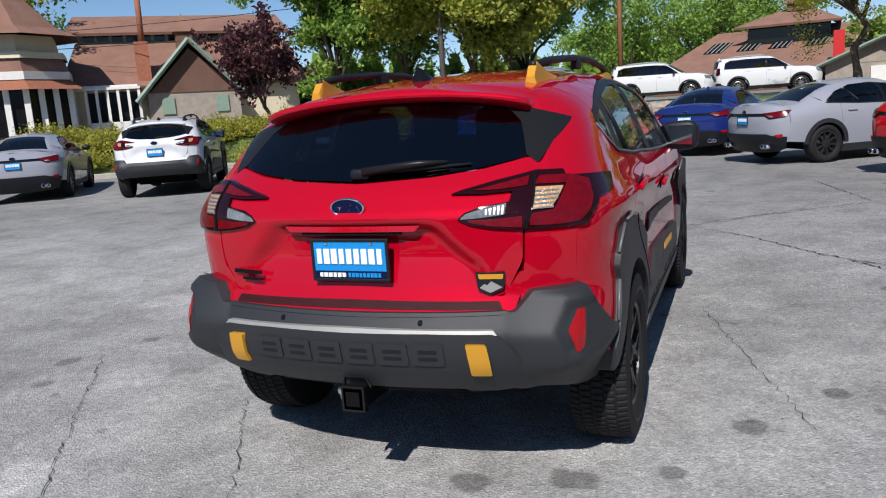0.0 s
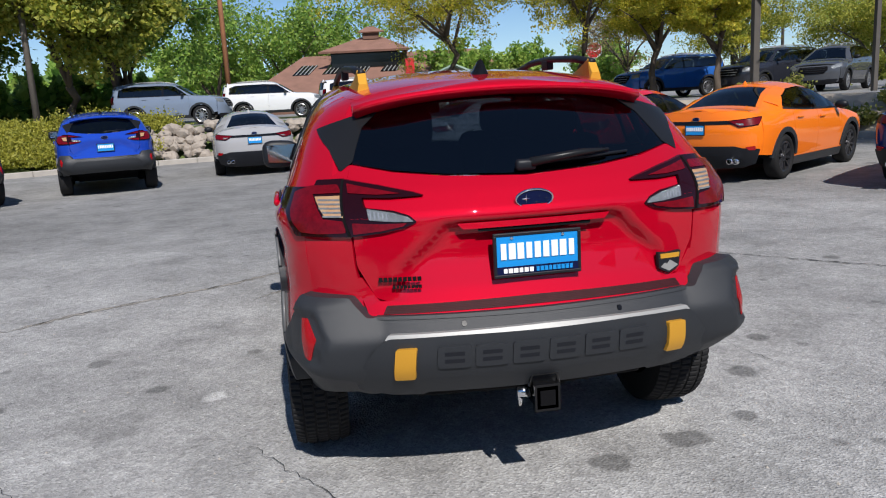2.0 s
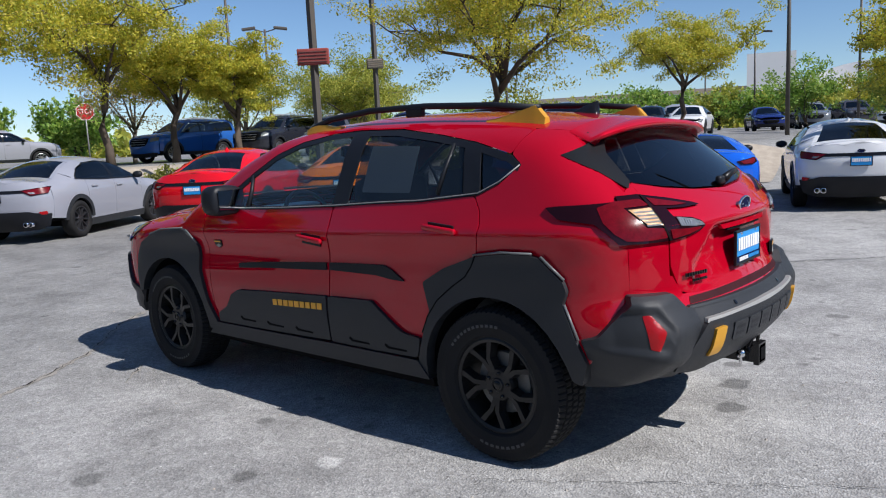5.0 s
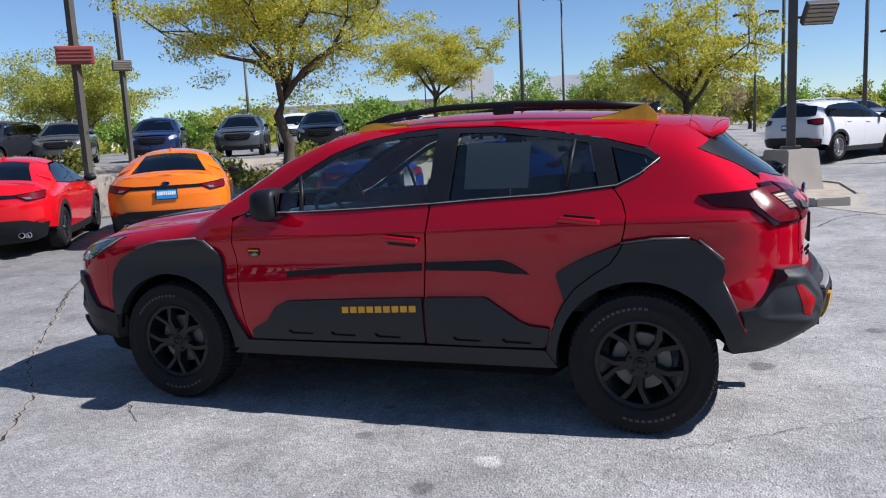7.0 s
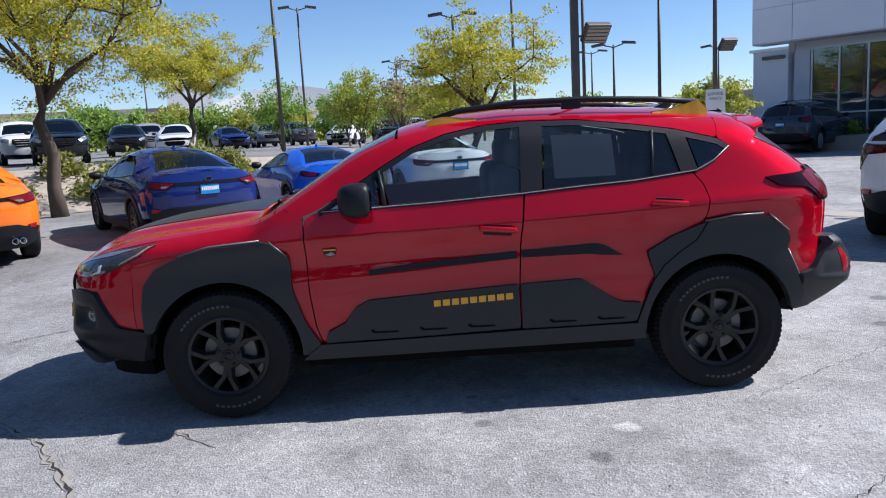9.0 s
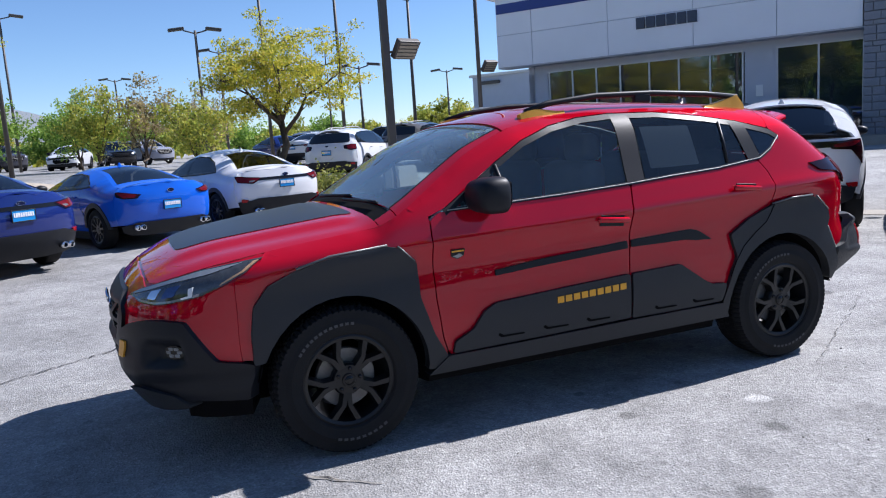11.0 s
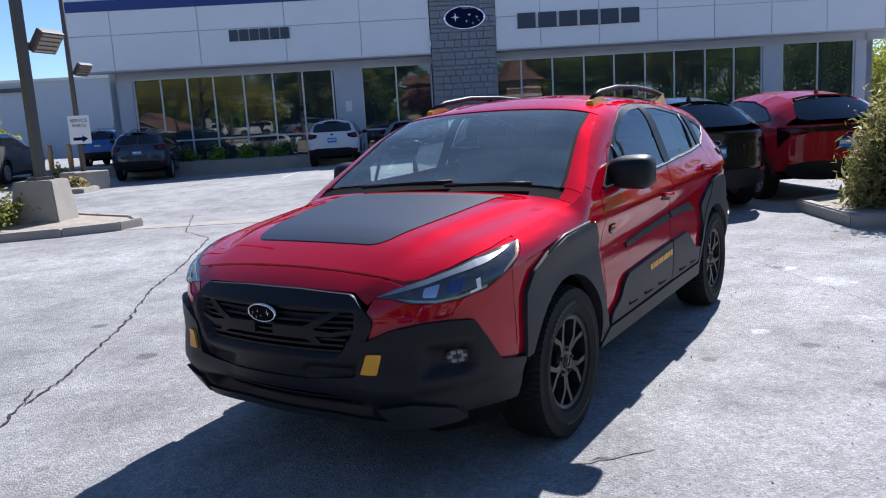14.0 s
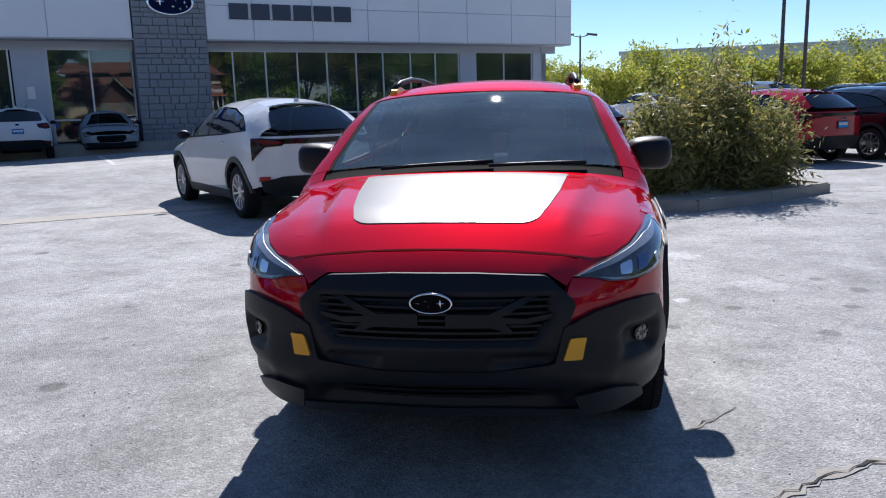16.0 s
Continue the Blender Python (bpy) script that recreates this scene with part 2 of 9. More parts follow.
def leaf_mat(name, c1, c2, c3):
    """Leaves: colour by island, a little light let through."""
    m = bpy.data.materials.new(name)
    m.use_nodes = True
    nt = m.node_tree
    b = nt.nodes["Principled BSDF"]
    b.inputs["Roughness"].default_value = 0.55
    geo = nt.nodes.new("ShaderNodeNewGeometry")
    ramp = nt.nodes.new("ShaderNodeValToRGB")
    ramp.color_ramp.elements[0].color = (*c1, 1)
    ramp.color_ramp.elements[1].color = (*c3, 1)
    e = ramp.color_ramp.elements.new(0.5)
    e.color = (*c2, 1)
    nt.links.new(geo.outputs["Random Per Island"], ramp.inputs[0])
    nt.links.new(ramp.outputs[0], b.inputs["Base Color"])
    tl = nt.nodes.new("ShaderNodeBsdfTranslucent")
    nt.links.new(ramp.outputs[0], tl.inputs[0])
    mx = nt.nodes.new("ShaderNodeMixShader")
    mx.inputs[0].default_value = 0.5
    nt.links.new(b.outputs[0], mx.inputs[1])
    nt.links.new(tl.outputs[0], mx.inputs[2])
    nt.links.new(mx.outputs[0], nt.nodes["Material Output"].inputs[0])
    return m


M["leaf_yellow"] = leaf_mat("locust_leaf", (0.27, 0.32, 0.03), (0.47, 0.46, 0.045), (0.70, 0.55, 0.07))
M["leaf_green"] = leaf_mat("green_leaf", (0.11, 0.22, 0.035), (0.23, 0.38, 0.06), (0.40, 0.50, 0.10))
M["leaf_mid"] = leaf_mat("mixed_leaf", (0.19, 0.26, 0.04), (0.37, 0.40, 0.06), (0.55, 0.49, 0.09))
M["leaf_plum"] = leaf_mat("plum_leaf", (0.05, 0.018, 0.024), (0.09, 0.03, 0.04), (0.15, 0.05, 0.06))
M["leaf_shrub"] = leaf_mat("shrub_leaf", (0.12, 0.16, 0.03), (0.26, 0.27, 0.055), (0.38, 0.36, 0.10))
M["leaf_juniper"] = leaf_mat("juniper_leaf", (0.20, 0.22, 0.030), (0.38, 0.37, 0.050), (0.52, 0.48, 0.090))
M["leaf_pine"] = leaf_mat("pine_needle", (0.10, 0.125, 0.035), (0.24, 0.235, 0.075), (0.42, 0.34, 0.14))
M["leaf_straw"] = leaf_mat("dry_leaf", (0.28, 0.22, 0.11), (0.40, 0.31, 0.16), (0.36, 0.33, 0.13))


# oil spots (darker) and dried spills and scuffs (paler): x, y, radius, tone
STAINS = [(-1.65, -0.49, 0.07, 0.6), (-2.68, -1.07, 0.10, 0.6), (-2.46, -0.57, 0.08, 0.62), (0.33, -1.93, 0.10, 0.5), (0.72, -1.83, 0.12, 0.5), (0.17, -2.9, 0.09, 0.55), (1.06, -1.68, 0.07, 0.55),
          (1.34, -1.2, 0.10, 0.55), (1.71, -0.72, 0.08, 0.55), (1.27, -2.7, 0.09, 0.55), (-1.17, 0.01, 0.06, 0.6), (0.9, -3.3, 0.10, 0.55), (-0.6, -3.2, 0.07, 0.6), (2.6, -1.9, 0.10, 0.6),
          (-1.18, -2.83, 0.09, 1.7), (-1.33, -0.7, 0.08, 1.6), (-1.6, -2.4, 0.22, 1.3), (-2.0, -1.2, 0.25, 1.25), (-3.1, 0.4, 0.30, 1.2), (-2.6, 3.6, 0.5, 1.2), (-3.4, -2.2, 0.4, 0.8), (3.0, 3.4, 0.6, 0.86)]


def asphalt():
    """Sun-bleached asphalt: aggregate grain, old paving lanes, oil spots and pale scuffs."""
    m = bpy.data.materials.new("asphalt")
    m.use_nodes = True
    nt = m.node_tree
    b = nt.nodes["Principled BSDF"]
    link = nt.links.new
    tc = nt.nodes.new("ShaderNodeTexCoord")

    def noise_node(scale, detail=4.0, rough=0.55):
        n = nt.nodes.new("ShaderNodeTexNoise")
        n.inputs["Scale"].default_value, n.inputs["Detail"].default_value, n.inputs["Roughness"].default_value = scale, detail, rough
        link(tc.outputs["Object"], n.inputs["Vector"])
        return n.outputs["Fac"]

    def ramp(src, stops):
        r = nt.nodes.new("ShaderNodeValToRGB")
        r.color_ramp.elements[0].position, r.color_ramp.elements[0].color = stops[0][0], (*[stops[0][1]] * 3, 1)
        r.color_ramp.elements[1].position, r.color_ramp.elements[1].color = stops[-1][0], (*[stops[-1][1]] * 3, 1)
        for p, v in stops[1:-1]:
            e = r.color_ramp.elements.new(p)
            e.color = (v, v, v, 1)
        link(src, r.inputs[0])
        return r.outputs[0]

    def mul(a, c):
        x = nt.nodes.new("ShaderNodeMix")
        x.data_type, x.blend_type = "RGBA", "MULTIPLY"
        x.inputs[0].default_value = 1
        link(a, x.inputs[6])
        link(c, x.inputs[7])
        return x.outputs[2]

    def cells(scale, feature="F1"):
        v = nt.nodes.new("ShaderNodeTexVoronoi")
        v.feature = feature
        v.inputs["Scale"].default_value = scale
        link(tc.outputs["Object"], v.inputs["Vector"])
        return v

    base = nt.nodes.new("ShaderNodeRGB")
    base.outputs[0].default_value = (0.303, 0.300, 0.294, 1)
    big = ramp(noise_node(0.22, 4), [(0.3, 0.76), (0.7, 1.20)])
    mid = ramp(noise_node(1.7, 6, 0.65), [(0.25, 0.64), (0.5, 1.0), (0.75, 1.24)])
    patchy = ramp(noise_node(6.5, 8, 0.72), [(0.30, 0.84), (0.5, 1.0), (0.68, 1.13)])
    vor = cells(95)
    grain = ramp(vor.outputs["Color"], [(0.0, 0.75), (0.5, 0.99), (1.0, 1.30)])
    lumps = ramp(cells(34).outputs["Color"], [(0.0, 0.85), (1.0, 1.17)])
    specks = ramp(cells(21).outputs["Distance"], [(0.08, 1.45), (0.14, 1.0)])
    pits = ramp(cells(13).outputs["Distance"], [(0.05, 0.45), (0.10, 1.0)])
    oil = ramp(cells(0.85).outputs["Distance"], [(0.055, 0.58), (0.075, 1.0)])
    drips = ramp(cells(2.3).outputs["Distance"], [(0.06, 0.66), (0.09, 1.0)])
    col = base.outputs[0]
    for layer in (big, mid, patchy, grain, lumps, specks, pits, oil, drips):
        col = mul(col, layer)
    # a darker tone on the north side of the lot
    sep = nt.nodes.new("ShaderNodeSeparateXYZ")
    link(tc.outputs["Object"], sep.inputs[0])
    edge = nt.nodes.new("ShaderNodeMath")
    edge.operation = "MULTIPLY_ADD"
    link(noise_node(0.35, 3), edge.inputs[0])
    edge.inputs[1].default_value = 3.0
    link(sep.outputs["Y"], edge.inputs[2])
    scaled = nt.nodes.new("ShaderNodeMath")
    scaled.operation = "MULTIPLY"
    link(edge.outputs[0], scaled.inputs[0])
    scaled.inputs[1].default_value = 0.05
    col = mul(col, ramp(scaled.outputs[0], [(0.15, 1.0), (0.36, 0.76)]))
    wob = nt.nodes.new("ShaderNodeTexNoise")
    wob.inputs["Scale"].default_value, wob.inputs["Detail"].default_value = 7, 4
    link(tc.outputs["Object"], wob.inputs["Vector"])
    for x, y, r, v in STAINS:
        dist = nt.nodes.new("ShaderNodeVectorMath")
        dist.operation = "DISTANCE"
        link(tc.outputs["Object"], dist.inputs[0])
        dist.inputs[1].default_value = (x, y, 0)
        shaky = nt.nodes.new("ShaderNodeMath")
        shaky.operation = "MULTIPLY_ADD"
        link(wob.outputs["Fac"], shaky.inputs[0])
        shaky.inputs[1].default_value = r * 1.3
        link(dist.outputs["Value"], shaky.inputs[2])
        col = mul(col, ramp(shaky.outputs[0], [(r * 1.25, v), (r * 1.55, 1.0)]))
    link(col, b.inputs["Base Color"])
    b.inputs["Roughness"].default_value = 0.82
    b.inputs["Specular IOR Level"].default_value = 0.35
    bp = nt.nodes.new("ShaderNodeBump")
    bp.inputs["Strength"].default_value, bp.inputs["Distance"].default_value = 0.72, 0.007
    rough_sum = nt.nodes.new("ShaderNodeMath")
    rough_sum.operation = "MULTIPLY_ADD"
    link(noise_node(26, 6, 0.75), rough_sum.inputs[0])
    rough_sum.inputs[1].default_value = 1.6
    link(vor.outputs["Distance"], rough_sum.inputs[2])
    link(rough_sum.outputs[0], bp.inputs["Height"])
    link(bp.outputs[0], b.inputs["Normal"])
    return m


M["asphalt"] = asphalt()

# ---------------------------------------------------------------- mesh helpers
from mathutils.geometry import delaunay_2d_cdt


def mesh_ob(name, verts, faces, material, parent=None, label="", smooth=False):
    me = bpy.data.meshes.new(name)
    me.from_pydata([tuple(v) for v in verts], [], faces)
    me.materials.append(material)
    if smooth:
        me.polygons.foreach_set("use_smooth", [True] * len(me.polygons))
    me.update()
    ob = new(name, me)
    if parent:
        ob.parent = parent
    if label:
        tagged(ob, label)
    return ob


def part(name, bm, material, parent=None, label="", smooth=False):
    me = bpy.data.meshes.new(name)
    bm.to_mesh(me)
    bm.free()
    me.materials.append(material)
    if smooth:
        me.polygons.foreach_set("use_smooth", [True] * len(me.polygons))
    ob = new(name, me)
    if parent:
        ob.parent = parent
    if label:
        tagged(ob, label)
    return ob


def thing(name, m, label, category, group=""):
    ob = new(name)
    ob.empty_display_size = 0.1
    ob.matrix_world = m
    return tagged(ob, label, category, group)


def box_bm(sx, sy, sz, at=(0, 0, 0), bevel=0.0, bm=None, rot=None):
    """A box of those sizes about at; bevelled."""
    own = bmesh.new()
    bmesh.ops.create_cube(own, size=1)
    bmesh.ops.scale(own, vec=(sx, sy, sz), verts=own.verts)
    if bevel:
        bmesh.ops.bevel(own, geom=own.edges[:], offset=bevel, segments=2, affect="EDGES", profile=0.5)
    if rot:
        bmesh.ops.rotate(own, verts=own.verts, matrix=rot.to_3x3())
    bmesh.ops.translate(own, vec=at, verts=own.verts)
    if bm is None:
        return own
    me = bpy.data.meshes.new("tmp")
    own.to_mesh(me)
    own.free()
    bm.from_mesh(me)
    bpy.data.meshes.remove(me)
    return bm


def tube(points, radii, sides=8):
    """Vertices and faces of a tapered tube along points."""
    verts, faces = [], []
    pts = [Vector(p) for p in points]
    for i, p in enumerate(pts):
        d = (pts[min(i + 1, len(pts) - 1)] - pts[max(i - 1, 0)]).normalized()
        a = d.orthogonal().normalized() if abs(d.z) < 0.99 else Vector((1, 0, 0))
        if abs(d.z) < 0.99:
            a = d.cross(Vector((0, 0, 1))).normalized()
        c = d.cross(a)
        r = radii[i] if hasattr(radii, "__len__") else radii
        for k in range(sides):
            t = 2 * math.pi * k / sides
            verts.append(p + r * (math.cos(t) * a + math.sin(t) * c))
    for i in range(len(pts) - 1):
        for k in range(sides):
            k2 = (k + 1) % sides
            faces.append((i * sides + k, i * sides + k2, (i + 1) * sides + k2, (i + 1) * sides + k))
    faces.append(tuple(range(sides))[::-1])
    faces.append(tuple((len(pts) - 1) * sides + k for k in range(sides)))
    return verts, faces


def tube_ob(name, points, radii, material, parent=None, label="", sides=10):
    v, f = tube(points, radii, sides)
    return mesh_ob(name, v, f, material, parent, label, True)


def lathe(profile, segs, axis="x"):
    """Turn (r, h) pairs round an axis."""
    verts, faces = [], []
    n = len(profile)
    for k in range(segs):
        t = 2 * math.pi * k / segs
        for r, h in profile:
            c, s = r * math.cos(t), r * math.sin(t)
            verts.append((h, c, s) if axis == "x" else (c, s, h))
    for k in range(segs):
        k2 = (k + 1) % segs
        for i in range(n - 1):
            faces.append((k * n + i, k * n + i + 1, k2 * n + i + 1, k2 * n + i))
    return verts, faces


def curve(pts, sm=0.04):
    """A smooth function through (x, value) pairs."""
    xs = np.linspace(pts[0][0], pts[-1][0], 900)
    ys = np.interp(xs, [p[0] for p in pts], [p[1] for p in pts])
    s = sm / (xs[1] - xs[0])
    if s > 0.3:
        k = np.arange(-int(3 * s) - 1, int(3 * s) + 2)
        w = np.exp(-0.5 * (k / s) ** 2)
        w /= w.sum()
        pad = len(k) // 2
        lo = ys[0] - (ys[1:pad + 1][::-1] - ys[0])
        hi = ys[-1] - (ys[-pad - 1:-1][::-1] - ys[-1])
        ys = np.convolve(np.concatenate([lo, ys, hi]), w, "valid")
    return lambda v: np.interp(v, xs, ys)


def rounded(poly, r):
    """Polygon with its corners cut to small arcs, and long edges split."""
    out = []
    n = len(poly)
    for i in range(n):
        a, p, b = (Vector(poly[(i + d) % n]) for d in (-1, 0, 1))
        u, v = a - p, b - p
        rr = min(r, 0.42 * u.length, 0.42 * v.length)
        if rr < 1e-4 or u.length < 1e-6 or v.length < 1e-6 or u.normalized().dot(v.normalized()) < -0.985:
            out.append(p)
            continue
        s, e = p + u.normalized() * rr, p + v.normalized() * rr
        for k in range(5):
            t = k / 4
            out.append((1 - t) ** 2 * s + 2 * t * (1 - t) * p + t * t * e)
    return out


def split(poly, step):
    out = []
    n = len(poly)
    for i in range(n):
        a, b = Vector(poly[i]), Vector(poly[(i + 1) % n])
        k = max(1, math.ceil((b - a).length / step))
        for j in range(k):
            out.append(a + (b - a) * j / k)
    return out


def fill(poly, step):
    """Triangulate a 2D polygon with inner points on a grid: points, triangles and the outline's length."""
    pts = np.array([(p[0], p[1]) for p in poly])
    n = len(pts)
    x0, y0 = pts.min(0)
    x1, y1 = pts.max(0)
    gx = np.arange(x0 + step * 0.5, x1, step)
    gy = np.arange(y0 + step * 0.5, y1, step)
    if len(gx) and len(gy):
        g = np.array(np.meshgrid(gx, gy)).reshape(2, -1).T
        inside = np.zeros(len(g), bool)
        dist = np.full(len(g), 9.0)
        for i in range(n):
            a, b = pts[i], pts[(i + 1) % n]
            cross = (a[1] > g[:, 1]) != (b[1] > g[:, 1])
            den = b[1] - a[1] if abs(b[1] - a[1]) > 1e-9 else 1e-9
            inside ^= cross & (g[:, 0] < (b[0] - a[0]) * (g[:, 1] - a[1]) / den + a[0])
            ab = b - a
            t = np.clip(((g - a) @ ab) / max(ab @ ab, 1e-12), 0, 1)
            dist = np.minimum(dist, np.hypot(*(g - a - t[:, None] * ab).T))
        g = g[inside & (dist > 0.45 * step)]
    else:
        g = np.zeros((0, 2))
    allp = [Vector(p) for p in np.vstack([pts, g])]
    edges = [(i, (i + 1) % n) for i in range(n)]
    res = delaunay_2d_cdt(allp, edges, [], 1, 1e-6)
    return np.array([(v.x, v.y) for v in res[0]]), [tuple(f) for f in res[2]]


# ---------------------------------------------------------------- car bodies
class Body:
    """A body as one smooth closed form: its half width at every (y, z). y ahead, x to its right, origin between the axles."""

    def __init__(self, top, rear, front, width, zm=0.6, m=12.0, pr=8.0, pf=7.0, y0r=-1.0, y0f=0.9, sculpt=None):
        self.sculpt = sculpt
        self.zt, self.yr, self.yf, self.w = curve(top), curve(rear, 0.02), curve(front, 0.02), curve(width, 0.05)
        self.m = curve(m) if isinstance(m, list) else (lambda y: m)
        self.zm, self.pr, self.pf, self.y0r, self.y0f = zm, pr, pf, y0r, y0f

    def half(self, y, z):
        y, z = np.asarray(y, float), np.asarray(z, float)
        s = np.clip((z - self.zm) / np.maximum(self.zt(y) - self.zm, 0.02), 0, 1)
        top = np.sqrt(np.maximum(0, 1 - s ** self.m(y)))
        ur = np.clip((self.y0r - y) / (self.y0r - self.yr(z)), 0, 1)
        uf = np.clip((y - self.y0f) / (self.yf(z) - self.y0f), 0, 1)
        plan = np.sqrt(np.maximum(0, 1 - ur ** self.pr)) * np.sqrt(np.maximum(0, 1 - uf ** self.pf))
        w = self.w(z) + (self.sculpt(y, z) if self.sculpt else 0.0)
        return w * top * plan

    def edge(self, y, d=0.06):
        z = self.zt(y) - d
        return self.half(y, z), z

    def solve(self, fn, lo, hi, target):
        """Where fn, rising from lo to hi, meets the target."""
        lo, hi = np.array(lo, float), np.array(hi, float)
        for _ in range(34):
            mid = (lo + hi) / 2
            up = fn(mid) < target
            lo, hi = np.where(up, mid, lo), np.where(up, hi, mid)
        return (lo + hi) / 2

    def place(self, kind, u, v):
        u, v = np.asarray(u, float), np.asarray(v, float)
        if kind == "L":
            return np.stack([-self.half(u, v), u, v], 1)
        if kind == "R":
            return np.stack([self.half(u, v), u, v], 1)
        a = np.abs(u)
        if kind == "rear":
            y = self.solve(lambda y: self.half(y, v), self.yr(v), np.full_like(u, self.y0r), a)
            return np.stack([u, y, v], 1)
        if kind == "front":
            y = self.solve(lambda y: self.half(y, v), self.yf(v), np.full_like(u, self.y0f), a)
            return np.stack([u, y, v], 1)
        z = self.solve(lambda z: self.half(v, z), self.zt(v), np.full_like(u, self.zm), a)
        return np.stack([u, v, z], 1)


OUT = {"L": (-1, 0, 0), "R": (1, 0, 0), "rear": (0, -1, 0), "front": (0, 1, 0), "top": (0, 0, 1)}


def panel(name, body, kind, poly, material, parent, out=0.0, deep=0.025, step=0.06, r=0.015, label="", relief=None):
    """A sheet cut to a 2D outline and laid on the body, with a turned-in rim. kind: L, R, rear, front (y or x, z) or top (x, y)."""
    pts = split(rounded(poly, r), step)
    p2, tris = fill(pts, step)
    p3 = body.place(kind, p2[:, 0], p2[:, 1])
    o = np.array(OUT[kind], float)
    lift = np.full(len(p2), out) + (relief(p2[:, 0], p2[:, 1]) if relief else 0.0)
    p3 = p3 + lift[:, None] * o
    if tris:
        t = np.array([f[:3] for f in tris])
        nrm = np.cross(p3[t[:, 1]] - p3[t[:, 0]], p3[t[:, 2]] - p3[t[:, 0]]).sum(0)
        if nrm @ o < 0:
            tris = [f[::-1] for f in tris]
    # the rim: outline edges are those used by one face only
    count = {}
    for f in tris:
        for i in range(len(f)):
            e = (f[i], f[(i + 1) % len(f)])
            count[e] = count.get(e, 0) + 1
    rim = [e for e in count if (e[1], e[0]) not in count]
    verts = list(map(tuple, p3))
    faces = list(tris)
    index = {}
    for a, b in rim:
        for q in (a, b):
            if q not in index:
                index[q] = len(verts)
                verts.append(tuple(p3[q]))
                verts.append(tuple(p3[q] - o * deep))
        faces.append((index[b], index[a], index[a] + 1, index[b] + 1))
    ob = mesh_ob(name, verts, faces, material, parent, label, True)
    return ob


def arch(yc, zc, r, a0, a1, n=14):
    """Points of a wheel arch from angle a0 to a1 (degrees, 0 ahead, 90 up)."""
    return [(yc + r * math.cos(radians(a0 + (a1 - a0) * i / n)), zc + r * math.sin(radians(a0 + (a1 - a0) * i / n))) for i in range(n + 1)]


def wheel(parent, at, side, radius=0.35, width=0.225, rim=0.22, spokes=8, rim_mat=None, blocks=0, name="wheel"):
    """Hub with brake disc; its tyre and rim are parts. side: -1 left, 1 right."""
    w = width / 2
    hub_v, hub_f = lathe([(0.0, 0.01), (0.14, 0.01), (0.145, 0.0), (0.145, -0.02), (0.0, -0.02)], 28)
    hub = mesh_ob(name, [(side * (h + 0.02), a, b) for h, a, b in hub_v], hub_f, M["disc"], parent)
    hub.location = at
    r0, r1 = rim, radius
    prof = [(r0 - 0.005, w * 0.80), (r0 + 0.012, w * 0.96), (r0 + (r1 - r0) * 0.45, w * 1.06), (r1 - 0.045, w * 1.0), (r1 - 0.018, w * 0.90), (r1 - 0.004, w * 0.72),
            (r1, w * 0.3), (r1, -w * 0.3), (r1 - 0.004, -w * 0.72), (r1 - 0.018, -w * 0.9), (r1 - 0.05, -w), (r0, -w * 0.9)]
    rows = {}
    if blocks:
        ribs = ((0.98, 0.64), (0.58, 0.24), (0.18, -0.18), (-0.24, -0.58), (-0.64, -0.98))
        prof = prof[:4]
        for k, (h0, h1) in enumerate(ribs):
            for h in (h0, h0 - 0.02, h1 + 0.02, h1):
                rows[len(prof)] = (k, h in (h0, h1) and not (k == 0 and h == h0) and not (k == 4 and h == h1))
                prof.append((radius + 0.006 - 0.016 * abs(h) ** 6, w * h))
        prof += [(r1 - 0.05, -w), (r0, -w * 0.9)]
    segs = 4 * blocks if blocks else 56
    tv, tf = lathe(prof, segs)
    n = len(prof)
    out = []
    for i, (h, a, b) in enumerate(tv):
        k, j = divmod(i, n)
        if j in rows:
            rib, groove = rows[j]
            if groove or (k + 2 * rib) % 4 == 0:
                f = 1 - 0.007 / radius
                a, b = a * f, b * f
        out.append((side * h, a, b))
    tv, tf = out, list(tf)
    mesh_ob("tyre", tv, tf, M["tyre"], hub, "", not blocks)
    rm = rim_mat or M["rim"]
    bm = bmesh.new()
    lip_v, lip_f = lathe([(rim + 0.004, w * 0.86), (rim - 0.006, w * 0.90), (rim - 0.020, w * 0.84), (rim - 0.028, w * 0.3), (rim - 0.05, -w * 0.7)], 48)
    vs = [bm.verts.new((side * h, a, b)) for h, a, b in lip_v]
    for f in lip_f:
        bm.faces.new([vs[i] for i in f])
    cv, cf = lathe([(0.0, w * 0.80), (0.030, w * 0.80), (0.034, w * 0.74), (0.070, w * 0.72), (0.078, w * 0.60), (0.078, w * 0.3), (0.0, w * 0.3)], 24)
    vs = [bm.verts.new((side * h, a, b)) for h, a, b in cv]
    for f in cf:
        if len({tuple(vs[i].co) for i in f}) > 2:
            bm.faces.new([vs[i] for i in f])
    for k in range(spokes):
        t = 2 * math.pi * k / spokes + 1.0996
        for d in ((-1, 1) if spokes <= 6 else (0,)):
            ta, tm, tb = t + d * 0.10, t + d * 0.125, t + d * 0.31
            r_in, r_out = 0.06, rim - 0.015
            wa, wb = 0.0155, 0.0145
            pts = []
            for (rr, tt, ww, hf, hb) in ((r_in, ta, wa, 0.72, 0.30), (r_in * 0.55 + r_out * 0.45, tm, wa, 0.80, 0.42), (r_out, tb, wb * 1.25, 0.82, 0.45)):
                cx, cy = rr * math.cos(tt), rr * math.sin(tt)
                tx, ty = -math.sin(tt), math.cos(tt)
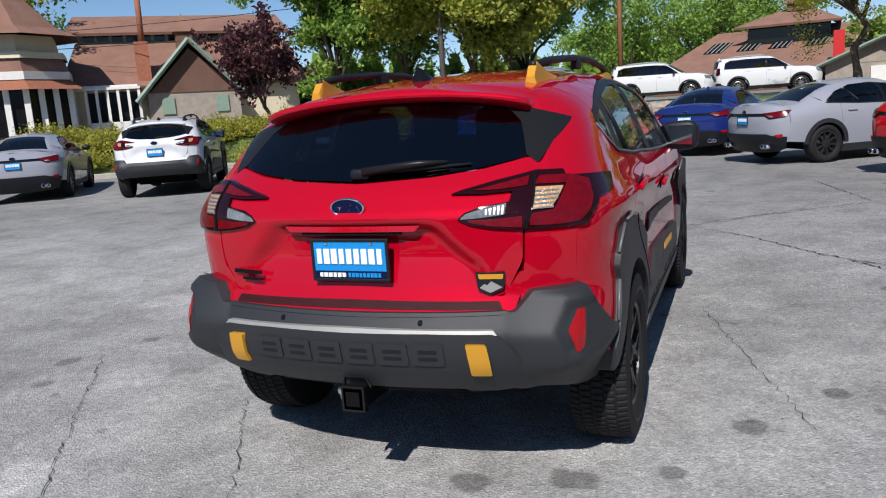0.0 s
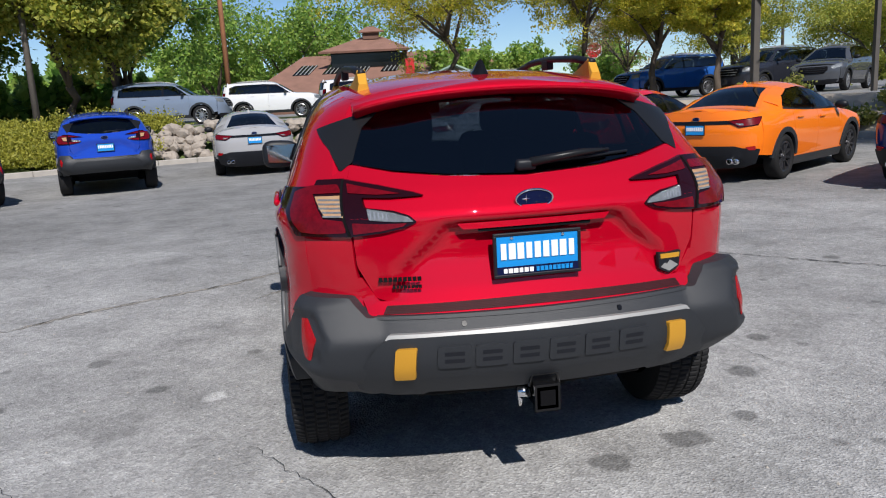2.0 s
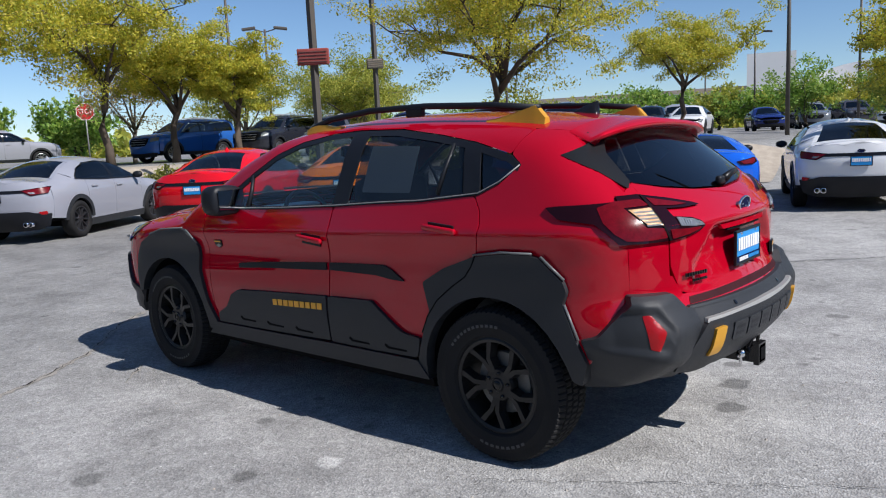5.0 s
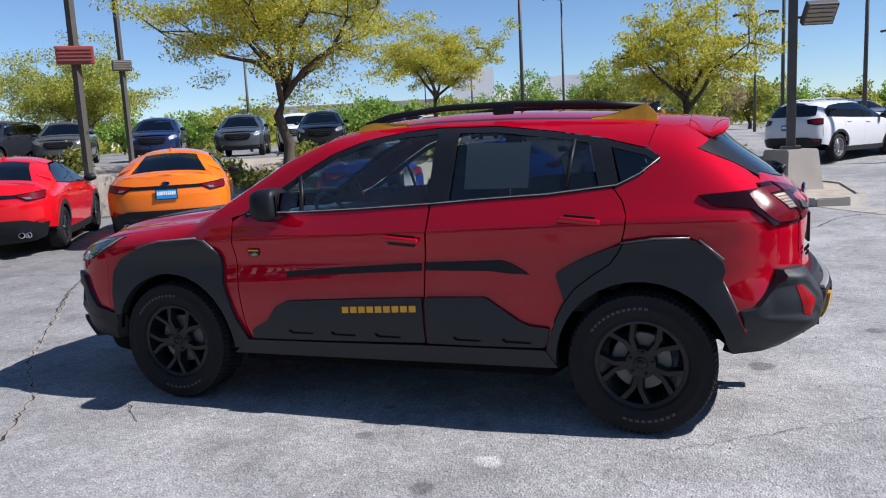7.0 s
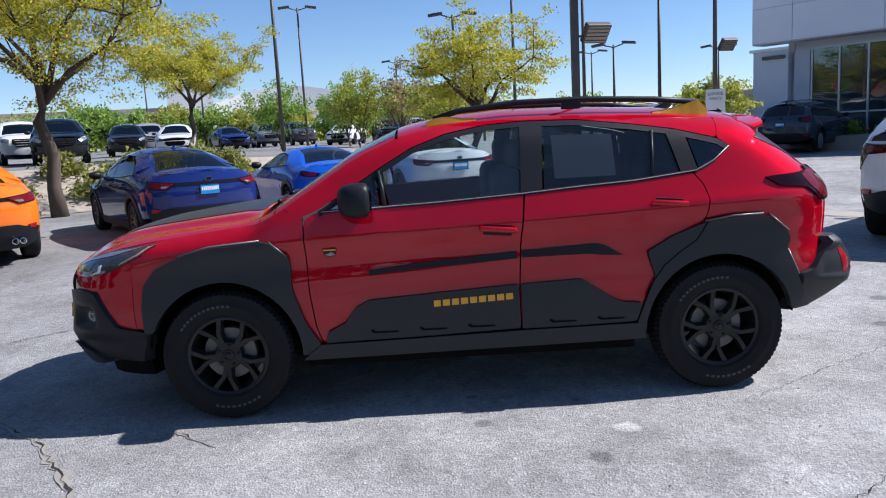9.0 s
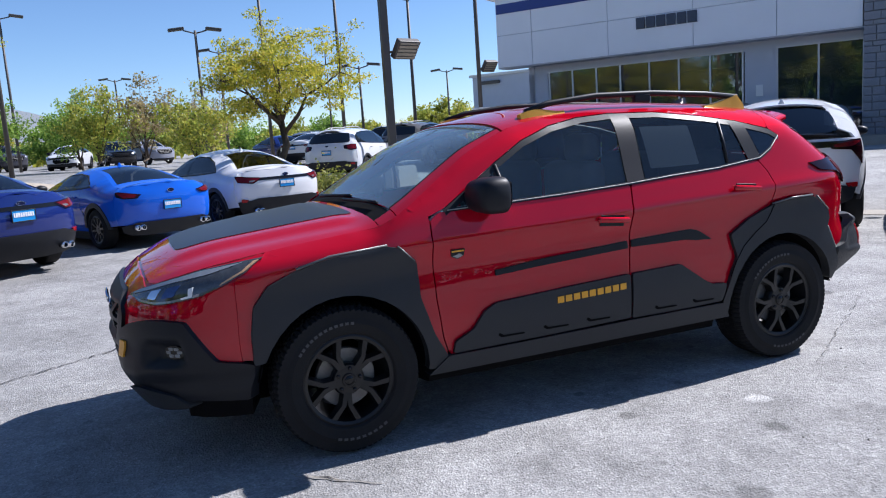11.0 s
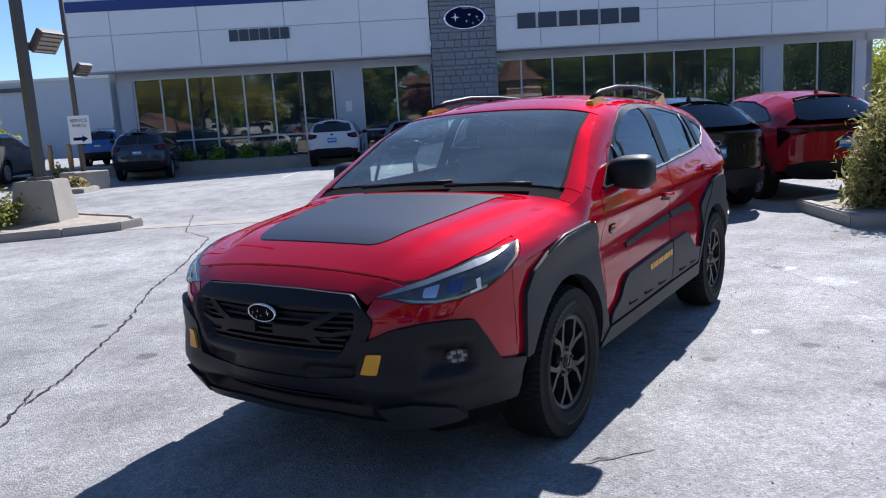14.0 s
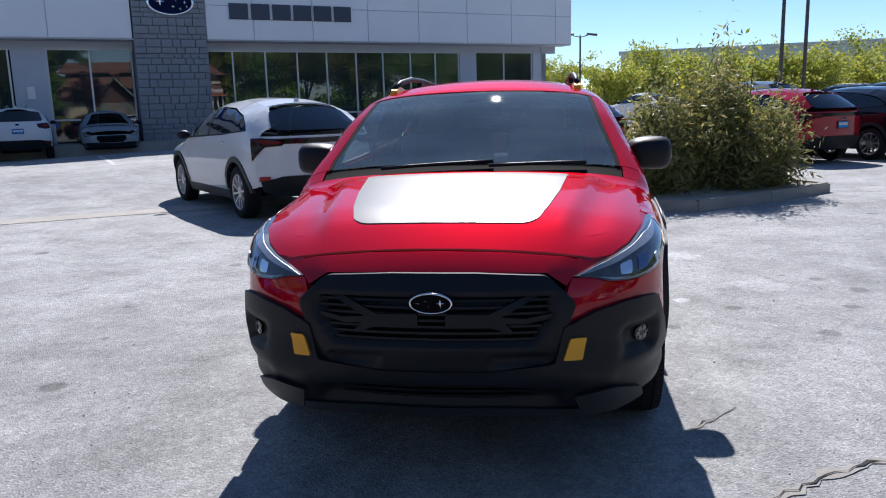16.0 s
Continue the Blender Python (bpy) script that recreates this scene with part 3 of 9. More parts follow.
                pts.append([bm.verts.new((side * w * h, cx + s * ww * g * tx, cy + s * ww * g * ty)) for s, h, g in ((-1, hf, 0.7), (1, hf, 0.7), (1, hb, 1.25), (-1, hb, 1.25))])
            for i in range(2):
                a, b = pts[i], pts[i + 1]
                for j in range(4):
                    bm.faces.new((a[j], a[(j + 1) % 4], b[(j + 1) % 4], b[j]))
    bmesh.ops.recalc_face_normals(bm, faces=bm.faces[:])
    part("rim", bm, rm, hub)
    return hub


def liner(parent, yc, r, half_w, name="wheel_arch_liner"):
    """The dark inside of one wheel arch, both sides meeting in the middle."""
    obs = []
    for s in (-1, 1):
        verts, faces = [], []
        n = 20
        for x in (half_w, half_w - 0.34):
            for i in range(n + 1):
                t = math.pi * (0.05 + 0.90 * i / n)
                verts.append((s * x, yc + r * math.cos(t), 0.345 + r * math.sin(t)))
        for i in range(n):
            faces.append((i, i + 1, n + 2 + i, n + 1 + i))
        c = len(verts)
        verts.append((s * (half_w - 0.34), yc, 0.345))
        for i in range(n):
            faces.append((n + 1 + i, n + 2 + i, c))
        obs.append(mesh_ob(name, verts, faces, M["matte"], parent, "", True))
    return obs


def bars(parent, name, x, y, z, w, h, n, material, rot=None, gap=0.35, seed=1):
    """Lettering too small or not to be copied, as plain bars in a row, in the x-z plane facing -y."""
    rnd = random.Random(seed)
    bm = bmesh.new()
    cell = w / n
    for i in range(n):
        ww = cell * (1 - gap) * rnd.uniform(0.8, 1.1)
        box_bm(ww, 0.004, h, (x - w / 2 + cell * (i + 0.5), y, z), 0, bm)
    if rot:
        bmesh.ops.rotate(bm, verts=bm.verts, matrix=rot.to_3x3())
    return part(name, bm, material, parent)


def plate(parent, x, y, z, lean=0.0, w=0.290, h=0.137, detail=True):
    """Blue dealer plate in a thin black frame; its lettering as bars."""
    holder = part("plate", box_bm(w, 0.008, h, (0, 0, 0), 0.003), M["plate"], parent, "blue dealer plate with white bars")
    holder.location = (x, y, z)
    holder.rotation_euler = (lean, 0, 0)
    bm = bmesh.new()
    for sx, sz, at in ((w + 0.02, 0.012, (0, 0, h / 2 + 0.003)), (w + 0.02, 0.012, (0, 0, -h / 2 - 0.003)), (0.012, h, (-w / 2 - 0.004, 0, 0)), (0.012, h, (w / 2 + 0.004, 0, 0))):
        box_bm(sx, 0.014, sz, at, 0.003, bm)
    part("plate_frame", bm, M["black"], holder)
    bars(holder, "lettering", 0, -0.006, 0.014, w * 0.93, h * 0.40, 9, M["white"], gap=0.24)
    if detail:
        part("lower_band", box_bm(w, 0.004, h * 0.20, (0, -0.004, -h * 0.385), 0.001), M["darkblue"], holder)
        bars(holder, "small_lettering", -w * 0.24, -0.008, -h * 0.385, w * 0.38, h * 0.11, 6, M["white"], gap=0.2)
        bars(holder, "small_lettering", w * 0.20, -0.008, -h * 0.385, w * 0.46, h * 0.11, 9, M["plate"], gap=0.2)
        for sx in (-1, 1):
            v, f = lathe([(0.0, 0.003), (0.005, 0.003), (0.006, 0.0)], 10, "z")
            sc = mesh_ob("screw", [(a, -c, b) for a, b, c in v], f, M["chrome"], holder, "", True)
            sc.location = (sx * 0.09, -0.006, h / 2 - 0.008)
    return holder


def emblem(parent, at, w, h, face=-1, lean=0.0, field="darkblue"):
    """Oval blue badge with a chrome rim and six plain star marks."""
    bm = bmesh.new()
    n = 32
    ring = []
    for sc, yy in ((1.0, 0.0), (1.0, 0.008), (0.93, 0.010), (0.91, 0.006)):
        ring.append([bm.verts.new((w / 2 * sc * math.cos(2 * math.pi * i / n), face * yy, h / 2 * (sc if sc == 1 else sc - 0.05) * math.sin(2 * math.pi * i / n))) for i in range(n)])
    for a, b in zip(ring, ring[1:]):
        for i in range(n):
            bm.faces.new((a[i], a[(i + 1) % n], b[(i + 1) % n], b[i]))
    bmesh.ops.recalc_face_normals(bm, faces=bm.faces[:])
    ob = part("emblem", bm, M["chrome"], parent, "oval chrome-rimmed blue emblem", True)
    ob.location, ob.rotation_euler = at, (lean, 0, 0)
    fv = [(0, face * 0.0065, 0)] + [(w / 2 * 0.92 * math.cos(2 * math.pi * i / n), face * 0.006, h / 2 * 0.88 * math.sin(2 * math.pi * i / n)) for i in range(n)]
    mesh_ob("field", fv, [(0, 1 + i, 1 + (i + 1) % n) for i in range(n)], M[field], ob)
    for sx, sz, k in ((-0.22, 0.02, 1.0), (0.12, 0.10, 0.45), (0.30, 0.0, 0.45), (0.05, -0.14, 0.45), (0.20, -0.22, 0.4), (0.34, -0.14, 0.4)):
        l, t = 0.105 * k * w, 0.022 * k * w
        ring = [(l if i % 2 == 0 else t) for i in range(8)]
        sv = [(sx * w + r * math.cos(math.pi * i / 4), face * 0.0085, sz * h * 1.1 + r * math.sin(math.pi * i / 4)) for i, r in enumerate(ring)]
        mesh_ob("star", [(sx * w, face * 0.0105, sz * h * 1.1)] + sv, [(0, 1 + i, 1 + (i + 1) % 8) for i in range(8)], M["chrome"], ob)
    return ob


def underbody(parent, body, axles, r=0.41, zlow=0.24, zhigh=0.98, inset=0.03, name="underbody"):
    """The dark inner shell below the windows, drawn in at the wheels."""
    ys = np.linspace(float(body.yr(0.6)) + 0.30, float(body.yf(0.6)) - 0.30, 60)
    verts, faces = [], []
    for y in ys:
        zh = min(zhigh, float(body.zt(y)) - 0.10)
        zl = zlow + 0.16 * min(1.0, max(0.0, (-1.3 - y) / 0.25))
        row = [(zl, 0.96), (zl + 0.12, 1.0), ((zlow + zh) / 2, 1.0), (zh, 1.0)]
        xs = []
        for z, k in row:
            x = float(body.half(y, max(z, 0.32))) * k - inset
            for a in axles:
                if abs(y - a) < r:
                    x = min(x, 0.55)
            xs.append((max(x, 0.02), z))
        line = [(-x, z) for x, z in reversed(xs)] + xs
        verts += [(x, y, z) for x, z in line]
    k = 8
    n = len(ys)
    for i in range(n - 1):
        for j in range(k):
            faces.append((i * k + j, i * k + (j + 1) % k, (i + 1) * k + (j + 1) % k, (i + 1) * k + j))
    faces.append(tuple(range(k)))
    faces.append(tuple((n - 1) * k + j for j in range(k))[::-1])
    return mesh_ob(name, verts, faces, M["matte"], parent)


def nose_uv(body, pts, tail=False):
    """Outline for a wrapped panel from ('x', x, z) and ('y', y, z, side) marks: turned to angle and height."""
    yc = body.y0r if tail else body.y0f
    out = []
    for q in pts:
        if q[0] == "x":
            p = body.place("rear" if tail else "front", [q[1]], [q[2]])[0]
        else:
            p = np.array([q[3] * float(body.half(q[1], q[2])), q[1], q[2]])
        dy = (yc - p[1]) if tail else (p[1] - yc)
        out.append((1.3 * math.atan2(p[0], dy), q[2]))
    return out


def wrap(name, body, pts, material, parent, tail=False, out=0.0, deep=0.025, step=0.05, r=0.015, label="", shape=None):
    """A panel wrapped round the nose or tail. shape(u, z): extra metres outward."""
    poly = split(rounded(nose_uv(body, pts, tail), r), step)
    p2, tris = fill(poly, step)
    phi, z = p2[:, 0] / 1.3, p2[:, 1]
    yc = body.y0r if tail else body.y0f
    sgn = -1.0 if tail else 1.0
    dx, dy = np.sin(phi), sgn * np.cos(phi)
    lo, hi = np.zeros(len(phi)), np.full(len(phi), 2.2)
    for _ in range(36):
        mid = (lo + hi) / 2
        inside = body.half(yc + dy * mid, z) > np.abs(dx * mid)
        end = (yc + dy * mid - (body.yr(z) if tail else body.yf(z))) * sgn < 0
        ok = inside & end
        lo, hi = np.where(ok, mid, lo), np.where(ok, hi, mid)
    rad = (lo + hi) / 2 + out
    if shape:
        rad = rad + shape(dx * rad, z)
    o = np.stack([dx, dy, np.zeros_like(dx)], 1)
    p3 = np.stack([dx * rad, yc + dy * rad, z], 1)
    t = np.array([f[:3] for f in tris])
    nrm = np.cross(p3[t[:, 1]] - p3[t[:, 0]], p3[t[:, 2]] - p3[t[:, 0]])
    if (nrm * o[t[:, 0]]).sum() < 0:
        tris = [f[::-1] for f in tris]
    count = set()
    for f in tris:
        for i in range(len(f)):
            count.add((f[i], f[(i + 1) % len(f)]))
    verts, faces, index = list(map(tuple, p3)), list(tris), {}
    for a, b in [e for e in count if (e[1], e[0]) not in count]:
        for q in (a, b):
            if q not in index:
                index[q] = len(verts)
                verts.append(tuple(p3[q]))
                verts.append(tuple(p3[q] - o[q] * deep))
        faces.append((index[b], index[a], index[a] + 1, index[b] + 1))
    return mesh_ob(name, verts, faces, material, parent, label, True)


CROSS = dict(
    top=[(-2.30, 1.38), (-2.05, 1.42), (-1.85, 1.475), (-1.6, 1.515), (-1.2, 1.56), (-0.7, 1.59), (-0.25, 1.598), (0.1, 1.575), (0.35, 1.525), (0.6, 1.42), (1.02, 1.155), (1.12, 1.105),
         (1.5, 1.065), (1.85, 1.02), (2.02, 0.98), (2.15, 0.93), (2.25, 0.87), (2.33, 0.76), (2.40, 0.62)],
    rear=[(0.2, -1.9), (0.36, -1.98), (0.45, -2.10), (0.55, -2.18), (0.66, -2.20), (0.72, -2.16), (0.78, -2.12), (1.0, -2.125), (1.08, -2.11), (1.15, -2.055), (1.25, -1.93), (1.36, -1.785), (1.45, -1.69), (1.62, -1.60)],
    front=[(0.2, 2.12), (0.33, 2.22), (0.45, 2.30), (0.6, 2.34), (0.75, 2.34), (0.85, 2.31), (0.93, 2.24), (1.02, 2.12), (1.1, 2.0), (1.65, 1.5)],
    width=[(0.15, 0.80), (0.30, 0.845), (0.42, 0.872), (0.58, 0.885), (0.70, 0.879), (0.80, 0.872), (0.90, 0.886), (0.98, 0.892), (1.03, 0.882), (1.10, 0.862), (1.2, 0.815), (1.65, 0.645)],
    m=[(-2.4, 16), (-1.2, 18), (0.0, 20), (0.4, 30), (1.0, 30), (1.15, 14), (1.5, 11), (2.4, 10)],
)
YW, ZW = 1.335, 0.352


def crossover_flanks(y, z):
    """The pressed shoulder line that climbs to the tail lamps, the hollow below it and the rear haunch."""
    zc = np.interp(y, [-1.95, -1.3, -0.2, 0.9, 1.6], [1.065, 1.035, 0.985, 0.945, 0.915])
    run = smooth(-2.0, -1.7, y) * smooth(1.75, 1.3, y)
    d = z - zc
    ridge = 0.011 * np.exp(-(d / 0.028) ** 2)
    hollow = -0.012 * np.exp(-((d + 0.115) / 0.06) ** 2)
    haunch = 0.010 * np.exp(-((y + 1.42) / 0.38) ** 2) * np.exp(-((z - 1.02) / 0.07) ** 2)
    return run * (ridge + hollow) + haunch


def smooth(a, b, v):
    """Eased step from 0 at a to 1 at b."""
    t = np.clip((np.asarray(v, float) - a) / (b - a), 0, 1)
    return t * t * (3 - 2 * t)


def hood_relief(x, y):
    """The raised middle of the hood between two creases that close up towards the nose."""
    a = np.abs(x)
    edge = np.interp(y, [1.12, 1.6, 2.1], [0.66, 0.585, 0.50])
    return 0.013 * smooth(0.0, 0.05, edge - a) * smooth(2.16, 1.95, y) * smooth(1.12, 1.25, y) - 0.005 * np.exp(-((a - edge - 0.05) / 0.05) ** 2) * smooth(2.14, 1.9, y) * smooth(1.12, 1.25, y)


def crosstrek_like(m, label, hero=False, paint_mat=None, group="", gold=False, step=0.09):
    """Compact crossover hatchback. hero: all details."""
    b = Body(**CROSS, sculpt=crossover_flanks)
    red = paint_mat or M["paint"]
    st = 0.028 if hero else step
    car = thing("crossover_car", m, label, "car", group)

    def edge(y0, y1, n=10, d=0.06):
        return [(y, float(b.zt(y)) - d) for y in np.linspace(y0, y1, n)]

    underbody(car, b, (-YW, YW), zhigh=0.80)
    for yc in (-YW, YW):
        liner(car, yc, 0.415, 0.865)
    dlo_up = [(0.80, 1.10), (0.63, 1.20), (0.47, 1.30), (0.29, 1.40), (0.10, 1.465), (-0.11, 1.50), (-0.31, 1.512), (-0.62, 1.505), (-0.92, 1.465), (-1.15, 1.425), (-1.37, 1.365), (-1.43, 1.325)]
    dlo_low = [(-1.34, 1.25), (-1.235, 1.20), (-0.90, 1.165), (-0.60, 1.15), (-0.295, 1.13), (0.14, 1.11), (0.48, 1.10)]
    def jut(u, z):
        """The squarer lower corners of the nose."""
        a = np.abs(u)
        return 0.045 * np.clip((a - 0.25) / 0.25, 0, 1) * np.clip((0.82 - a) / 0.20, 0, 1) * np.clip((0.60 - z) / 0.12, 0, 1)

    for k, s in (("L", -1), ("R", 1)):
        # doors
        fd = panel("front_door", b, k, [(0.873, 1.06), (0.82, 1.09), (0.48, 1.096), (0.14, 1.106), (-0.292, 1.126), (-0.262, 0.87), (-0.246, 0.62), (-0.25, 0.41), (0.33, 0.395), (0.815, 0.385),
                                        (0.845, 0.48), (0.868, 0.67), (0.875, 0.97)], red, car, 0, 0.03, st)
        rd = panel("rear_door", b, k, [(-0.302, 1.126), (-0.6, 1.146), (-0.9, 1.161), (-1.21, 1.192), (-1.255, 1.13), (-1.275, 1.06), (-1.265, 0.99), (-1.245, 0.92), (-1.215, 0.86), (-1.175, 0.81),
                                       (-1.03, 0.70), (-0.95, 0.60), (-0.905, 0.48), (-0.88, 0.41), (-0.58, 0.405), (-0.256, 0.405), (-0.253, 0.62), (-0.27, 0.87)], red, car, 0, 0.03, st)
        panel("front_fender", b, k, [(0.881, 0.97), (0.874, 0.67), (0.851, 0.48), (0.822, 0.385), (0.93, 0.385)] + arch(YW, ZW, 0.41, 172, 28, 12) +
              [(1.8036, 0.56), (1.8036, 0.70), (1.8036, 0.884), (1.74, 0.915), (1.69, 0.945)] + edge(1.655, 0.90, 10) + [(0.881, 1.06)], red, car, 0, 0.03, st)
        panel("quarter_panel", b, k, [(-1.218, 1.19), (-1.262, 1.13), (-1.281, 1.06), (-1.271, 0.99), (-1.251, 0.92), (-1.221, 0.86), (-1.181, 0.81), (-1.10, 0.75)] + arch(-YW, ZW, 0.41, 66, 168, 12) +
              [(-1.75, 0.46), (-1.80, 0.52), (-1.90, 0.64), (-1.9345, 0.80), (-1.9345, 1.00), (-1.9295, 1.12), (-1.865, 1.20), (-1.745, 1.30), (-1.655, 1.385), (-1.55, float(b.zt(-1.55)) - 0.06), (-1.403, float(b.zt(-1.403)) - 0.06), (-1.368, 1.372),
               (-1.432, 1.325), (-1.34, 1.247), (-1.237, 1.197)], red, car, 0, 0.03, st)
        panel("roof_side", b, k, edge(0.98, -1.40, 26) + [(-1.365, 1.372), (-1.15, 1.43), (-0.92, 1.47), (-0.62, 1.51), (-0.31, 1.517), (-0.11, 1.505), (0.10, 1.47), (0.29, 1.405), (0.47, 1.305), (0.63, 1.205), (0.80, 1.105), (0.90, 1.07)],
              red, car, 0, 0.04, st)
        # glass and black surrounds
        panel("window_surround", b, k, [(0.78, 1.105)] + dlo_up[1:] + dlo_low[:-1] + [(0.48, 1.10)], M["black"], car, -0.012, 0.004, st) if not hero else None
        gm = M["glass"]
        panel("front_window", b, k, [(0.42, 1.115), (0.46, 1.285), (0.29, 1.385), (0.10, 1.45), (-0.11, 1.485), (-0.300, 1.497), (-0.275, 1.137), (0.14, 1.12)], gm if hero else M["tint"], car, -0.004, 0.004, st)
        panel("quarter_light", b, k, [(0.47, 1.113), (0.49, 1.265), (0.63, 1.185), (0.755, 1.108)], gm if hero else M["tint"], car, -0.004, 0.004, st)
        panel("rear_window", b, k, [(-0.405, 1.147), (-0.435, 1.495), (-0.62, 1.490), (-0.92, 1.452), (-1.085, 1.42), (-1.14, 1.185), (-0.9, 1.172), (-0.6, 1.158)], M["tint_side"] if hero else M["tint"], car, -0.004, 0.004, st)
        panel("rear_quarter_window", b, k, [(-1.20, 1.405), (-1.37, 1.358), (-1.42, 1.322), (-1.335, 1.258), (-1.25, 1.212)], M["tint"], car, -0.004, 0.004, st)
        panel("pillar_trim", b, k, [(-0.305, 1.51), (-0.425, 1.507), (-0.395, 1.142), (-0.28, 1.134)], M["black"], car, 0.002, 0.006, st, 0.003)
        panel("pillar_trim", b, k, [(-1.09, 1.43), (-1.19, 1.412), (-1.24, 1.203), (-1.15, 1.187)], M["black"], car, 0.002, 0.006, st, 0.003)
        # window frame strips
        low = [(0.80, 1.088), (0.48, 1.096), (0.14, 1.106), (-0.295, 1.126), (-0.6, 1.146), (-0.9, 1.161), (-1.235, 1.197), (-1.34, 1.247)]
        panel("belt_moulding", b, k, low + [(y, z + 0.016) for y, z in reversed(low)], M["black"], car, 0.004, 0.012, st, 0.002)
        upf = dlo_up
        panel("window_frame", b, k, upf + [(y * 0.99 - 0.003, z - 0.028) for y, z in reversed(upf)], M["black"], car, 0.001, 0.012, st, 0.002)
        # plastic cladding
        panel("front_arch_cladding", b, k, [(1.76, 0.64), (1.74, 0.76), (1.67, 0.845), (1.54, 0.90), (1.38, 0.94), (1.22, 0.955), (1.11, 0.962), (1.06, 0.95), (0.965, 0.865), (0.96, 0.79), (0.96, 0.70), (0.90, 0.51), (0.83, 0.385), (0.83, 0.33), (0.935, 0.33)] +
              arch(YW, ZW, 0.405, 178, 22, 16) + [(1.76, 0.50)], M["clad"], car, 0.022, 0.06, st, 0.012)
        panel("rear_arch_cladding", b, k, [(-0.94, 0.79), (-1.07, 0.865), (-1.25, 0.93), (-1.40, 0.952), (-1.55, 0.955), (-1.59, 0.945), (-1.70, 0.855), (-1.715, 0.81), (-1.695, 0.76), (-1.76, 0.61), (-1.80, 0.52), (-1.765, 0.42)] +
              arch(-YW, ZW, 0.405, 168, -2, 16) + [(-0.93, 0.33), (-0.885, 0.33), (-0.885, 0.41), (-0.91, 0.48), (-0.955, 0.60), (-0.98, 0.66), (-0.96, 0.72)], M["clad"], car, 0.022, 0.06, st, 0.012)
        panel("sill_cladding", b, k, [(0.935, 0.30), (0.83, 0.385), (0.33, 0.39), (-0.25, 0.40), (-0.88, 0.402), (-0.94, 0.31)], M["clad"], car, 0.03, 0.08, st, 0.01)
        panel("door_cladding", b, k, [(0.80, 0.392), (0.79, 0.45), (0.745, 0.472), (0.69, 0.50), (0.63, 0.58), (0.56, 0.615), (0.15, 0.637), (-0.242, 0.655), (-0.246, 0.412), (0.33, 0.398)], M["clad"], fd, 0.020, 0.022, st, 0.012)
        panel("door_cladding", b, k, [(-0.258, 0.655), (-0.58, 0.665), (-0.75, 0.55), (-0.80, 0.525), (-0.905, 0.515), (-0.895, 0.465), (-0.875, 0.413), (-0.58, 0.408), (-0.258, 0.408)], M["clad"], rd, 0.020, 0.022, st, 0.012)
        panel("side_moulding", b, k, [(0.55, 0.775), (0.31, 0.798), (-0.24, 0.832), (-0.245, 0.793), (0.31, 0.765), (0.55, 0.748)], M["black"], fd, 0.010, 0.012, st, 0.006)
        panel("side_moulding", b, k, [(-0.268, 0.834), (-0.67, 0.85), (-0.72, 0.835), (-0.81, 0.78), (-0.70, 0.785), (-0.62, 0.796), (-0.268, 0.796)], M["black"], rd, 0.010, 0.012, st, 0.006)
        # rear lamp, wrapped
        ts = lambda pts: [(q[0], q[1] * s, q[2]) if q[0] == "x" else (q[0], q[1], q[2], s) for q in pts]
        lamp = wrap("tail_lamp", b, ts([("y", -1.59, 1.150), ("y", -1.64, 1.156), ("y", -1.78, 1.164), ("y", -1.86, 1.170), ("x", 0.713, 1.190), ("x", 0.632, 1.193), ("x", 0.511, 1.169), ("x", 0.40, 1.143), ("x", 0.366, 1.131), ("x", 0.48, 1.128), ("x", 0.571, 1.132),
                                        ("x", 0.566, 1.099), ("x", 0.474, 1.088), ("x", 0.421, 1.070), ("x", 0.398, 1.047), ("x", 0.441, 1.030), ("x", 0.513, 1.016), ("x", 0.611, 1.006), ("x", 0.72, 1.006), ("y", -1.905, 1.006), ("y", -1.868, 1.046), ("y", -1.81, 1.088), ("y", -1.66, 1.104)]),
                    M["lens_dark"], car, True, 0.014, 0.04, 0.02 if hero else 0.05, 0.008, "smoked red wrap-around tail lamp")
        wrap("red_lens", b, ts([("y", -1.80, 1.150), ("x", 0.735, 1.172), ("x", 0.645, 1.176), ("x", 0.632, 1.150), ("x", 0.730, 1.146), ("x", 0.704, 1.066), ("x", 0.632, 1.058), ("x", 0.632, 1.020), ("x", 0.72, 1.016), ("y", -1.925, 1.020), ("y", -1.885, 1.050), ("y", -1.84, 1.092)]), M["lens_red"], lamp, True, 0.017, 0.006, 0.02 if hero else 0.05, 0.006)
        wrap("upper_lens", b, ts([("x", 0.612, 1.178), ("x", 0.511, 1.156), ("x", 0.44, 1.141), ("x", 0.52, 1.140), ("x", 0.612, 1.148)]), M["lens_red"], lamp, True, 0.017, 0.006, 0.03, 0.003)
        wrap("lower_lens", b, ts([("x", 0.608, 1.052), ("x", 0.52, 1.046), ("x", 0.43, 1.046), ("x", 0.445, 1.036), ("x", 0.515, 1.023), ("x", 0.608, 1.014)]), M["lens_red"], lamp, True, 0.017, 0.006, 0.03, 0.003)
        wrap("indicator_lens", b, ts([("x", 0.722, 1.138), ("x", 0.634, 1.141), ("x", 0.634, 1.070), ("x", 0.698, 1.078)]), M["lens_indicator"], lamp, True, 0.019, 0.006, 0.02, 0.004)
        wrap("reversing_lens", b, ts([("x", 0.556, 1.097), ("x", 0.474, 1.082), ("x", 0.425, 1.066), ("x", 0.408, 1.050), ("x", 0.47, 1.052), ("x", 0.552, 1.060)]), M["lens_clear"], lamp, True, 0.019, 0.006, 0.02, 0.004)
